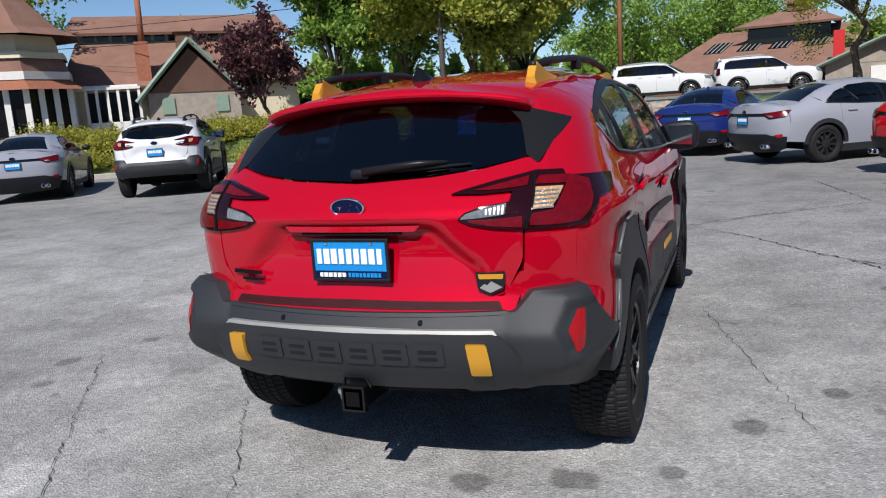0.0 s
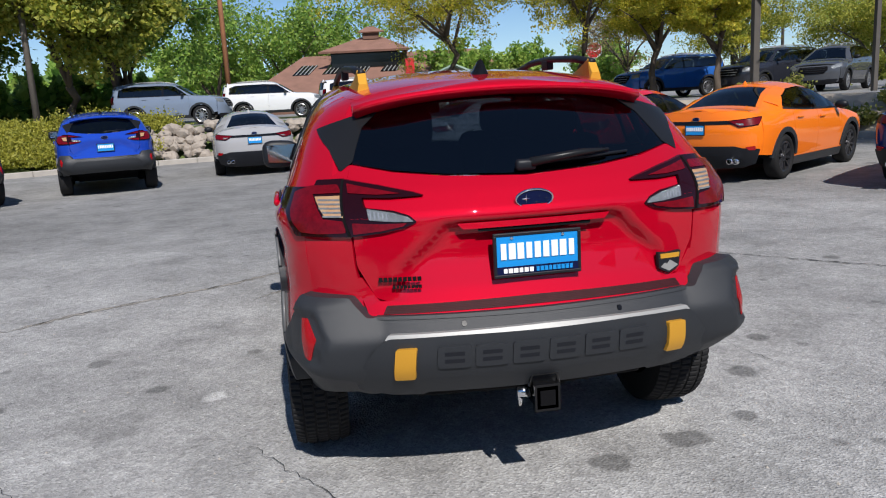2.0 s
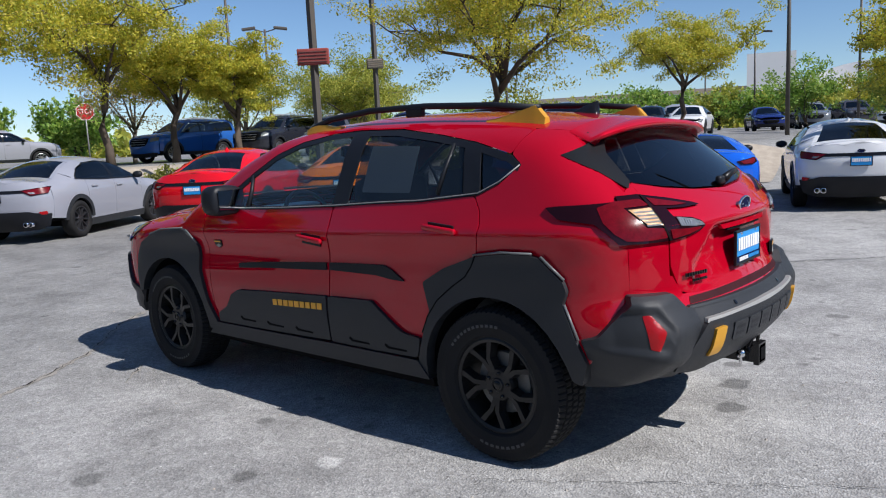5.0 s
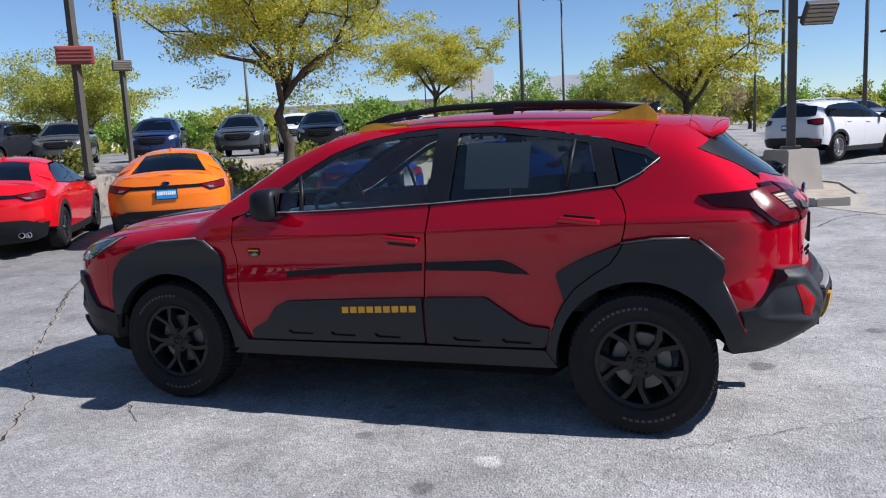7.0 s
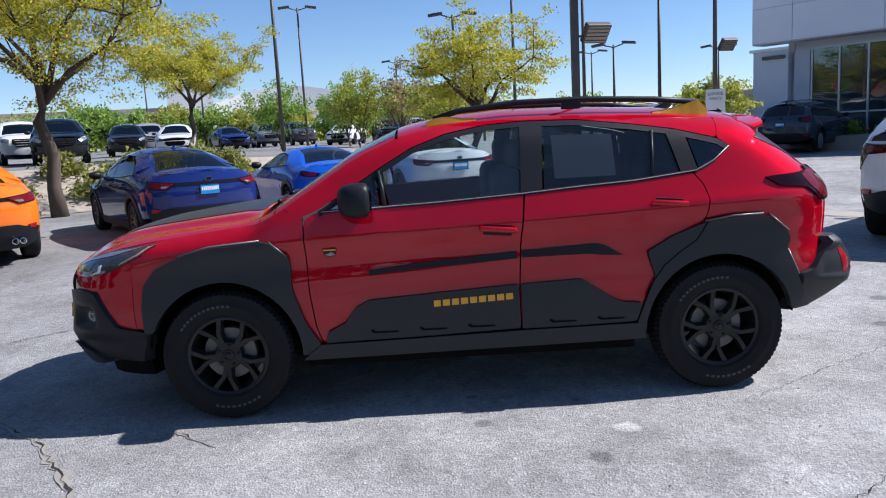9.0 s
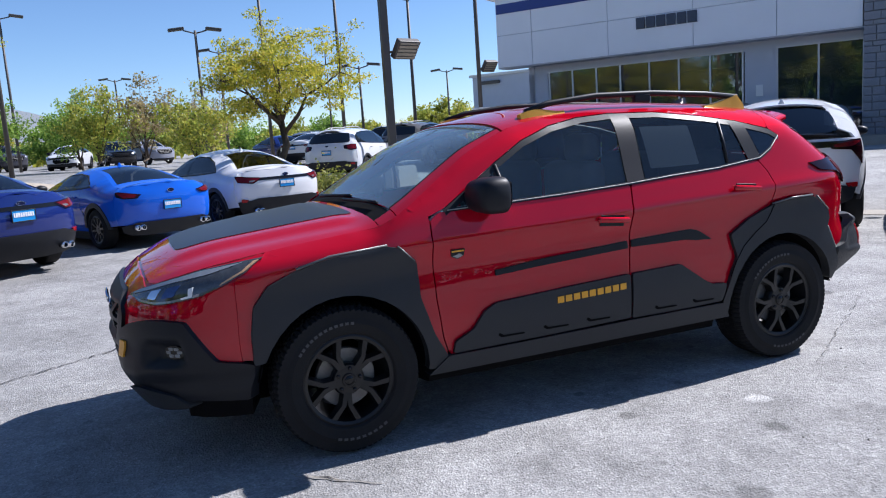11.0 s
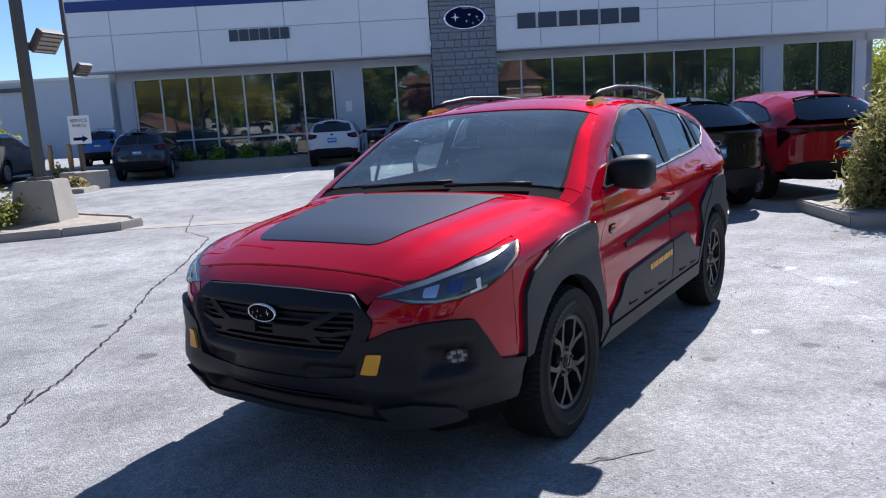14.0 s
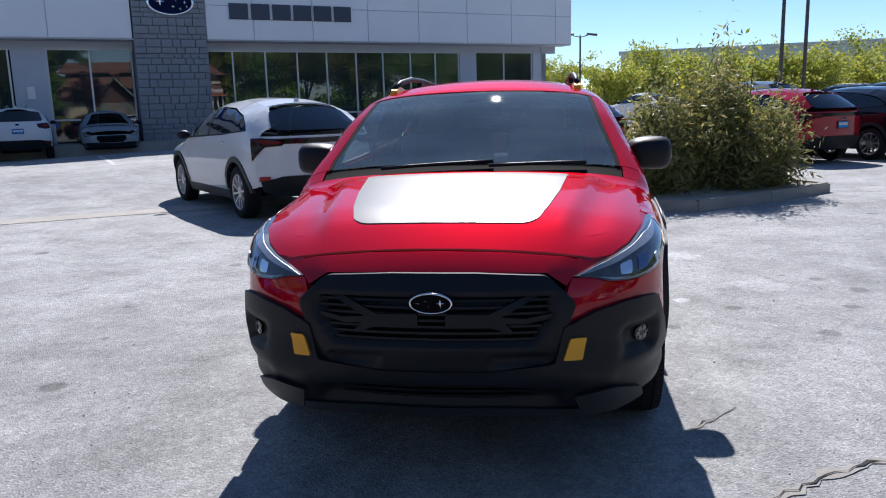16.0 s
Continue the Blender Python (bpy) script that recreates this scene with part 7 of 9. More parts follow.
sedan = parked_car(SEDAN, from_rear(1.33, 10.75, 34, 2.36), "silver sports sedan with black lower trim parked tail out", SILVER, G1, "sedan")
for (x, y, hd, col, lab) in ((3.42, 8.05, 34, REDC, "bright red sports sedan with twin exhausts parked tail out"), (4.90, 6.02, 34, ORANGE, "bright orange sports sedan with black bumper parked tail out"),
                             (6.75, 3.45, 34, NAVY, "dark blue sports sedan with blacked roof parked tail out"), (9.75, -0.5, 20, WHITE, "white sports sedan with black diffuser parked beside the kerb"),
                             (0.15, 12.75, 75, NAVY, "navy blue sports sedan parked tail out"), (-1.95, 13.1, 97, (0.33, 0.33, 0.34), "silver sports sedan parked by the stone wall"),
                             (29.7, -4.8, -46.7, WHITE, "white saloon parked beyond the estate cars"),
                             (-12.9, 7.2, 127, SILVER, "silver-blue saloon parked beside the shrubs")):
    c = recolour(copy_thing(sedan, from_rear(x, y, hd, 2.36)), col)
    tagged(c, lab)
parked_car(COUPE, from_rear(8.75, 1.55, 26, 2.1), "bright blue low sports coupe parked tail out", BRIGHT, "", "coupe")
cross, _ = crosstrek_like(from_rear(-9.55, 7.65, 120, 2.15), "white compact crossover parked by the shrubs", False, None, "crossovers in the display row")
recolour(cross, WHITE)
for x, y, hd, col, lab in ((-4.57, 10.92, 105, BLUE, "metallic blue compact crossover parked by the stone wall"),):
    tagged(recolour(copy_thing(cross, from_rear(x, y, hd, 2.15)), col), lab)
cross_gold, _ = crosstrek_like(from_rear(-6.65, 9.25, 123, 2.15), "black compact crossover with copper-gold accents parked by the shrubs", False, None, "crossovers in the display row", True)
recolour(cross_gold, BLACK)
DEG = -54.8
wagon = parked_car(WAGON, from_rear(20.05, -11.54, -47.6, 2.4), "dark blue estate car with silver roof rails facing the showroom", (0.035, 0.05, 0.08), "estate cars", "estate_car")
for x, y, hd, col, lab in ((22.2, -7.0, -49.5, (0.10, 0.095, 0.09), "bronze-grey estate car parked across the lane"), (18.9, -3.6, -38, WHITE, "white estate car parked across the lane"),
                           (15.6, -16.2, DEG, WHITE, "white estate car parked in front of the showroom"), (36.0, -10.8, -47, BLACK, "black estate car in the far bay"),
                           (29.6, -16.4, -50, (0.03, 0.12, 0.40), "bright blue estate car by the service entrance")):
    tagged(recolour(copy_thing(wagon, from_rear(x, y, hd, 2.4)), col), lab)
tagged(recolour(copy_thing(sedan, stand(15.2, -20.2, 125)), (0.30, 0.33, 0.37)), "light grey saloon facing out from the showroom")
ev = parked_car(EV, from_rear(2.65, -5.0, -48, 2.3), "white electric crossover with black arches parked tail out", WHITE, "electric crossovers", "electric_crossover")
for x, y, hd, col, lab in ((0.28, -6.3, -50, BLACK, "black electric crossover parked tail out"), (-1.15, -8.0, -52, (0.34, 0.008, 0.02), "dark red electric crossover behind the planted island"),
                           (-6.4, -12.6, -58, (0.32, 0.008, 0.02), "dark red electric crossover in the far row"), (-8.6, -13.4, -58, BLACK, "black electric crossover in the far row")):
    tagged(recolour(copy_thing(ev, from_rear(x, y, hd, 2.3)), col), lab)
tall = parked_car(TALL, stand(27.7, 16.8, 213), "white large pickup-like truck parked nose out", WHITE, "large cars on the upper lot", "off_roader")
for x, y, hd, col, lab in ((20.4, 18.8, 213, (0.012, 0.02, 0.07), "dark blue off-roader parked nose out on the upper lot"), (22.3, 16.2, 208, (0.05, 0.06, 0.07), "dark grey off-roader parked nose out"),
                           (23.8, 13.4, 205, BLACK, "black off-roader with roof rails parked nose out"), (18.5, 21.5, 218, (0.06, 0.065, 0.075), "dark grey off-roader nose out on the upper lot")):
    tagged(recolour(copy_thing(wagon, stand(x, y, hd)), col), lab, group="large cars on the upper lot")
for x, y, hd, col, lab in ((17.4, 23.9, 200, (0.02, 0.022, 0.03), "dark large off-roader parked nose out"), (14.6, 26.8, 190, (0.02, 0.10, 0.36), "bright blue boxy off-roader on the upper lot"),
                           (2.35, 36.2, 5, WHITE, "white off-roader far along the street"), (-6.3, 29.9, -8, (0.16, 0.20, 0.27), "blue-grey off-roader on the street"),
                           (-2.3, 34.4, -5, WHITE, "white estate-like car on the street"), (10.5, 35.5, -10, SILVER, "silver people carrier on the street")):
    tagged(recolour(copy_thing(tall, stand(x, y, hd)), col), lab)
rnd = random.Random(5)
for i, (x, y) in enumerate(((33, 12), (36, 15.5), (40.7, 16), (45.7, 12.6), (50, 11), (54.5, 9.6), (46, 5), (50, 2.5), (54, 0.5), (38, -6), (42, -9), (57, 13), (60, 6))):
    src = (sedan, wagon, tall)[i % 3]
    col = (WHITE, BLACK, SILVER, NAVY, GREY, (0.05, 0.05, 0.06))[i % 6]
    tagged(recolour(copy_thing(src, stand(x, y, 190 + rnd.uniform(-20, 20))), col), ("white", "black", "silver", "navy blue", "grey", "charcoal")[i % 6] + " car parked far off in the next lot", group="cars in the far lot")
for i, (x, y) in enumerate(((-11.5, -24), (-15, -27), (-19, -30), (-9, -33), (-14, -36), (-4.5, -33.5), (-6.5, -22.5))):
    src = (ev, wagon, sedan)[i % 3]
    col = (BLACK, WHITE, GREY, NAVY)[i % 4]
    tagged(recolour(copy_thing(src, stand(x, y, -58)), col), ("black", "white", "grey", "navy blue")[i % 4] + " car parked beyond the planted island", group="cars beyond the island")

# ---------------------------------------------------------------- showroom
FD = Vector((-0.8173, -0.5762, 0))
FN = Vector((-0.5762, 0.8173, 0))
FP = Vector((16.67, -19.33, 0))
FM = Matrix(((FD.x, -FN.x, 0, FP.x), (FD.y, -FN.y, 0, FP.y), (0, 0, 1, 0), (0, 0, 0, 1)))  # local: x along the front, y into the house, z up


def slab(x0, x1, y0, y1, z0, z1, bevel=0.0):
    return box_bm(x1 - x0, y1 - y0, z1 - z0, ((x0 + x1) / 2, (y0 + y1) / 2, (z0 + z1) / 2), bevel)


shop = thing("car_showroom", FM, "low white-panelled car showroom with large dark windows and a slate tower", "building")
LX, RX = -10.6, 21.25
part("wall", slab(LX + 1.0, 21.0, 0.30, 0.55, 3.72, 4.4), M["wallgrey"], shop)
for x0, x1 in ((LX + 1.0, -8.75), (-1.0, 0.05), (16.0, 16.75), (19.75, 20.45)):
    part("wall", slab(x0, x1, 0.25, 0.55, 0, 3.72), M["wallgrey"], shop)
part("wall", slab(20.2, 20.45, 0.25, 16, 0, 4.4), M["wallgrey"], shop)
part("wall", slab(LX + 1.0, LX + 1.25, 0.25, 16, 0, 4.4), M["wallgrey"], shop)
part("room_floor", slab(LX + 1.2, 20.2, 0.5, 12, 0.30, 0.45), M["concrete"], shop)
part("room_wall", slab(LX + 1.2, 20.2, 11.8, 12, 0.4, 4.4), M["room"], shop)
part("room_ceiling", slab(LX + 1.2, 20.2, 0.5, 12, 3.9, 4.0), M["room"], shop)
part("roof", slab(LX, 21.2, 0.2, 16, 6.2, 6.4), M["wallgrey"], shop)


def facade_panels(x0, x1, seams, zs=(4.06, 5.35, 6.05)):
    """Fascia of flat panels with open joints on a backing."""
    part("fascia_backing", slab(x0, x1, -0.55, 0.25, 4.08, 6.85), M["wallgrey"], shop)
    edges = [x0] + seams + [x1]
    for a, c in zip(edges, edges[1:]):
        for z0, z1 in zip(zs, zs[1:] + (6.9,)):
            part("fascia_panel", slab(a + 0.012, c - 0.012, -0.60, -0.55, z0 + 0.01, z1 - 0.01, 0.006), M["panel"], shop)


facade_panels(LX, 2.8, [-9.0, -5.8, -2.6, 0.2], (4.06, 5.35))
part("blue_band", slab(LX + 0.05, 2.8, -0.64, -0.55, 6.22, 6.60), M["blue_band"], shop)
part("parapet", slab(LX - 0.35, 2.9, -0.75, 0.3, 6.85, 7.12), M["panel"], shop)
facade_panels(5.3, RX, [7.0, 9.25, 11.5, 13.7, 15.93, 18.1, 20.4], (4.06, 5.25))
part("parapet", slab(5.2, RX + 0.3, -0.75, 0.3, 6.85, 7.12), M["panel"], shop)
part("soffit", slab(LX, RX, -0.55, 0.3, 4.02, 4.07), M["wallgrey"], shop)


def glazing(x0, x1, cuts, z0, z1, rail):
    """A shop window: frame, mullions and panes."""
    win = part("window", slab(x0 - 0.04, x1 + 0.04, 0.28, 0.40, z1, z1 + 0.06), M["mullion"], shop)
    part("window_sill", slab(x0 - 0.04, x1 + 0.04, 0.26, 0.42, z0 - 0.07, z0), M["mullion"], win)
    edges = [x0] + cuts + [x1]
    for a in edges:
        part("mullion", slab(a - 0.03, a + 0.03, 0.28, 0.40, z0, z1), M["mullion"], win)
    for a, c in zip(edges, edges[1:]):
        p = part("pane", slab(a + 0.03, c - 0.03, 0.33, 0.345, z0, z1), M["store_glass"], win)
        if rail:
            part("transom", slab(a + 0.03, c - 0.03, 0.29, 0.39, rail - 0.03, rail + 0.03), M["mullion"], win)
    return win


glazing(-8.7, -1.08, [-7.68, -6.66, -5.67, -4.51, -3.38, -2.23], 0.55, 3.72, 1.35)
glazing(0.08, 2.78, [1.41], 0.55, 3.72, 1.35)
glazing(5.36, 15.95, [6.33, 7.57, 8.82, 10.02, 11.26, 12.43, 13.67, 14.83], 0.55, 3.70, 1.35)
glazing(16.8, 19.7, [18.23], 0.55, 3.76, None)

# slate tower with its stones
tower = part("tower", slab(2.85, 5.28, -0.62, 0.5, 0, 8.0), M["slate"], shop, "dark slate stone tower")
rnd = random.Random(3)
z = 0.35
shared = {}
while z < 7.8:
    h = rnd.choice((0.16, 0.22, 0.28))
    x = 2.82
    while x < 5.28:
        w = min(rnd.choice((0.28, 0.38, 0.5)), 5.30 - x)
        if w > 0.1:
            key = (w, h)
            if key not in shared:
                bm = box_bm(w - 0.02, 0.10, h - 0.02, (0, 0, 0), 0.012)
                me = bpy.data.meshes.new("stone")
                bm.to_mesh(me)
                bm.free()
                me.materials.append(M["slate"])
                shared[key] = me
            st_ob = new("stone", shared[key])
            st_ob.parent = tower
            st_ob.location = (x + w / 2, -0.63 - rnd.uniform(0, 0.03), z + h / 2)
        x += w
    z += h


def lettering(name, text, size, depth, at, parent, material, wide=None):
    """Raised letters in the built-in font, as one mesh."""
    cu = bpy.data.curves.new(name, "FONT")
    cu.body, cu.size, cu.extrude, cu.align_x, cu.align_y = text, size, depth, "CENTER", "CENTER"
    tmp = bpy.data.objects.new("tmp", cu)
    scene.collection.objects.link(tmp)
    me = bpy.data.meshes.new_from_object(tmp)
    bpy.data.objects.remove(tmp)
    me.materials.clear()
    me.materials.append(material)
    ob = new(name, me)
    ob.parent = parent
    ob.location = at
    if wide:
        xs = [v.co.x for v in me.vertices]
        k = wide / (max(xs) - min(xs))
        ob.scale = (k, 1, 1)
    return ob


# brand names on the fascia as plain blocks
def sign_blocks(x0, x1, z0, z1, n):
    cell = (x1 - x0) / n
    sign = part("sign", slab(x0, x1, -0.615, -0.600, z0 - 0.01, z0 + 0.004), M["letter"], shop, "dark blue-grey raised sign blocks")
    for i in range(n):
        part("sign_block", slab(x0 + cell * i + cell * 0.07, x0 + cell * (i + 1) - cell * 0.07, -0.68, -0.60, z0, z1, 0.015), M["letter"], sign)


sign_blocks(-4.70, -2.42, 4.90, 5.30, 6)
sign_blocks(6.08, 10.84, 4.79, 5.34, 6)
emblem(shop, (4.13, -0.70, 5.29), 1.58, 0.90, -1)
part("notice", slab(-0.62, -0.38, 0.22, 0.25, 2.1, 2.5), M["sign_white"], shop)
# service wing
wing = thing("service_wing", Matrix.Translation((64.4, -30.0, 0)) @ Matrix.Rotation(math.atan2(FD.y, FD.x), 4, "Z"), "plain pale grey service wing beyond the showroom", "building")
part("wall", slab(0, 34, 0, 12, 0, 6.75), M["wallgrey"], wing)
part("roof", slab(-0.25, 34, -0.25, 12, 6.75, 6.98), M["trim_white"], wing)
part("wall", slab(-7.5, -0.05, 3.0, 10, 0, 3.7), M["cream"], wing)
part("wall_lamp", slab(1.0, 3.0, -0.35, 0.0, 6.0, 6.3, 0.02), M["pole"], wing)
for i, (x, y) in enumerate(((26.6, -13.2), (27.3, -12.8), (28.0, -12.4))):
    v, f = lathe([(0.0, 1.05), (0.08, 1.05), (0.10, 1.0), (0.10, 0.0)], 14, "z")
    ob = mesh_ob("bollard", v, f, M["lens_amber"], None, "", True)
    ob.location = (x, y, float(gz(x, y)))
    tagged(ob, "yellow painted steel bollard by the kerb", "bollard", "bollards by the service wing")

# ---------------------------------------------------------------- kerbs, islands, paving
def island(poly, height, label, top_mat):
    """A raised bed inside a concrete kerb; one kerb stone per metre."""
    poly = [Vector(p) for p in poly]
    n = len(poly)
    cen = sum(poly, Vector((0, 0))) / n
    z0 = float(gz(cen.x, cen.y))
    inner = []
    for i in range(n):
        a, p, c = poly[i - 1], poly[i], poly[(i + 1) % n]
        d = ((p - a).normalized() + (c - p).normalized()).normalized()
        nrm = Vector((-d.y, d.x))
        if nrm.dot(cen - p) < 0:
            nrm = -nrm
        inner.append(p + nrm * 0.16)
    bed = mesh_ob("planting_bed", [(p.x, p.y, float(gz(p.x, p.y)) + height - 0.03) for p in inner] + [(cen.x, cen.y, z0 + height + 0.10)], [(i, (i + 1) % n, n) for i in range(n)], top_mat)
    tagged(bed, label, kind="structure")
    for i in range(n):
        a, c, ai, ci = poly[i], poly[(i + 1) % n], inner[i], inner[(i + 1) % n]
        k = max(1, round((c - a).length / 1.1))
        for j in range(k):
            t0, t1 = (j + 0.006) / k, (j + 0.994) / k
            q = [a.lerp(c, t0), a.lerp(c, t1), ai.lerp(ci, t1), ai.lerp(ci, t0)]
            zz = [float(gz(p.x, p.y)) for p in q]
            verts = [(p.x, p.y, w - 0.02) for p, w in zip(q, zz)] + [(p.x, p.y, w + height) for p, w in zip(q, zz)]
            bm = bmesh.new()
            vs = [bm.verts.new(v) for v in verts]
            for f in ((4, 5, 6, 7), (0, 1, 5, 4), (1, 2, 6, 5), (2, 3, 7, 6), (3, 0, 4, 7)):
                bm.faces.new([vs[w] for w in f])
            bmesh.ops.recalc_face_normals(bm, faces=bm.faces[:])
            bmesh.ops.bevel(bm, geom=[e for e in bm.edges if all(v.co.z > min(zz) + height * 0.5 for v in e.verts)], offset=0.02, segments=2, affect="EDGES")
            part("kerb_stone", bm, M["kerb"], bed)
    return bed


island([(9.15, -3.25), (9.55, -2.45), (10.2, -1.62), (11.2, -1.25), (15.5, 0.3), (17.0, -1.0), (15.5, -2.6), (12.0, -4.1), (9.9, -4.1), (9.25, -3.75)], 0.14, "planted kerbed island with gravel and a lamp post", M["soil"])
island([(-0.65, -6.9), (-1.44, -5.42), (-2.25, -5.33), (-3.4, -6.3), (-4.55, -7.45), (-3.6, -9.2), (-1.7, -8.6)], 0.15, "planted kerbed island with a large shrub", M["soil"])
island([(17.2, -7.7), (18.3, -7.2), (20.5, -8.2), (25.5, -10.9), (24.4, -12.0), (20.8, -10.1), (18.0, -8.7)], 0.13, "kerbed island with a signpost and dry grass", M["soil"])

# kerb along the bank, and the bank's ground
ths = np.radians(np.arange(150, 34, -3.2))
ring = [(float(np.interp(math.degrees(t), BANK_TH, BANK_R)), t) for t in ths]
kerb = None
for i in range(len(ring) - 1):
    (r0, t0), (r1, t1) = ring[i], ring[i + 1]
    verts = []
    for r, t, e in ((r0, t0, 0.004), (r1, t1, -0.004)):
        for dr, zz in ((0, -0.02), (0, 0.13), (0.02, 0.15), (0.15, 0.15), (0.15, -0.02)):
            verts.append(((r + dr) * math.cos(t - e * 0.1), (r + dr) * math.sin(t - e * 0.1), zz))
    faces = [(k, k + 5, k + 6, k + 1) for k in range(4)] + [(0, 1, 2, 3, 4), (9, 8, 7, 6, 5)]
    if kerb is None:
        kerb = mesh_ob("kerb", verts, faces, M["kerb"])
        tagged(kerb, "pale concrete kerb at the foot of the bank", kind="structure")
    else:
        mesh_ob("kerb_stone", verts, faces, M["kerb"], kerb)


def bank(name, th0, th1, d0, d1, material, label, lift=0.012):
    """A strip of ground cover between two distances behind the kerb."""
    tt = np.radians(np.arange(th0, th1 + 0.1, 2.0))
    dd = np.linspace(d0, d1, 14)
    verts = []
    for t in tt:
        rb = float(np.interp(math.degrees(t), BANK_TH, BANK_R))
        for d in dd:
            x, y = (rb + d) * math.cos(t), (rb + d) * math.sin(t)
            verts.append((x, y, float(gz(x, y)) + lift))
    m = len(dd)
    faces = [(i * m + j, (i + 1) * m + j, (i + 1) * m + j + 1, i * m + j + 1) for i in range(len(tt) - 1) for j in range(m - 1)]
    ob = mesh_ob(name, verts, faces[::1], material, None, "", True)
    return tagged(ob, label, kind="structure")


bank("bank_north", 84, 150, 0.15, 6.5, M["grass"], "grassy bank behind the kerb")
bank("bank_east", 10, 84, 0.15, 3.4, M["soil"], "pale gravel bank behind the kerb", 0.016)
bank("verge_north", 60, 118, 12.5, 19, M["grass"], "grass verge across the street", 0.014)

# rubble retaining wall
wall_stones = None
rnd = random.Random(11)
for i in range(150):
    t = radians(rnd.uniform(86, 108))
    rb = float(np.interp(math.degrees(t), BANK_TH, BANK_R))
    lev = rnd.random()
    d = 0.35 + 0.75 * lev + rnd.uniform(-0.05, 0.05)
    bm = bmesh.new()
    bmesh.ops.create_icosphere(bm, subdivisions=2, radius=1)
    sx, sy, sz = rnd.uniform(0.16, 0.34), rnd.uniform(0.14, 0.25), rnd.uniform(0.11, 0.2)
    off = Vector((rnd.uniform(0, 50), 0, 0))
    for v in bm.verts:
        v.co *= 1 + 0.35 * noise.noise(v.co * 1.3 + off)
        v.co = Vector((v.co.x * sx, v.co.y * sy, v.co.z * sz))
    x, y = (rb + d) * math.cos(t), (rb + d) * math.sin(t)
    z = 0.12 + 0.95 * lev
    nm = "stone" if wall_stones else "retaining_wall"
    ob = part(nm, bm, M["rock"], wall_stones)
    ob.location = (x, y, z)
    ob.rotation_euler = (rnd.uniform(-0.3, 0.3), rnd.uniform(-0.3, 0.3), t + rnd.uniform(-0.6, 0.6))
    if wall_stones is None:
        wall_stones = tagged(ob, "dry rubble retaining wall of tan rocks", kind="structure")
        bpy.context.view_layer.update()
    else:
        ob.matrix_parent_inverse = wall_stones.matrix_world.inverted()

# concrete gutter across the lot
def strip(name, pts, width, material, label, z=0.006):
    verts, faces = [], []
    pts = [Vector(p) for p in pts]
    for i, p in enumerate(pts):
        d = (pts[min(i + 1, len(pts) - 1)] - pts[max(0, i - 1)]).normalized()
        nrm = Vector((-d.y, d.x)) * width / 2
        for q in (p + nrm, p - nrm):
            verts.append((q.x, q.y, float(gz(q.x, q.y)) + z))
    faces = [(2 * i, 2 * i + 1, 2 * i + 3, 2 * i + 2) for i in range(len(pts) - 1)]
    ob = mesh_ob(name, verts, faces, material)
    return tagged(ob, label, kind="structure")


line_pts = lambda a, c, n: [Vector(a).lerp(Vector(c), i / n) for i in range(n + 1)]
strip("gutter", line_pts((9.3, -3.5), (-0.3, -9.6), 24), 0.55, M["kerb"], "pale concrete drainage gutter")
M["crack"] = mat("crack_dirt", (0.030, 0.029, 0.028), 0.95, var=0.3, scale=9, fine=80)
M["crack_edge"] = mat("crack_pale_edge", (0.36, 0.335, 0.30), 0.95, var=0.35, scale=5, fine=60)


def crack(line, width, seed, edge=False):
    """A wandering open crack in the asphalt, wider and narrower along its run."""
    rnd = random.Random(seed)
    pts = []
    for a, c in zip(line, line[1:]):
        a, c = Vector(a), Vector(c)
        n = max(2, int((c - a).length / 0.045))
        side = Vector((a.y - c.y, c.x - a.x)).normalized()
        pts += [a.lerp(c, i / n) + side * rnd.uniform(-0.017, 0.017) for i in range(n)]
    pts.append(Vector(line[-1]))
    runs = [("crack_rim", width * 3.6, "crack_edge", 0.004), ("crack", width * 0.85, "crack", 0.008)] if edge else [("crack", width, "crack", 0.008)]
    for name, w0, mt, z in runs:
        verts = []
        for i, p in enumerate(pts):
            d = (pts[min(i + 1, len(pts) - 1)] - pts[max(0, i - 1)]).normalized()
            w = w0 * rnd.uniform(0.25, 1.0) * min(1.0, 0.25 + 0.3 * min(i, len(pts) - 1 - i))
            if edge and name == "crack":
                w *= 0.4 + 0.6 * max(0.0, math.sin(i * 0.9 + seed))
            for k in (1, -1):
                q = p + Vector((-d.y, d.x)) * (k * w / 2 * rnd.uniform(0.6, 1.4))
                verts.append((q.x, q.y, float(gz(q.x, q.y)) + z))
        ob = mesh_ob(name, verts, [(2 * i, 2 * i + 1, 2 * i + 3, 2 * i + 2) for i in range(len(pts) - 1)], M[mt])
        tagged(ob, "jagged open crack in the asphalt" if name == "crack" else "pale broken rim of an asphalt crack", kind="structure")


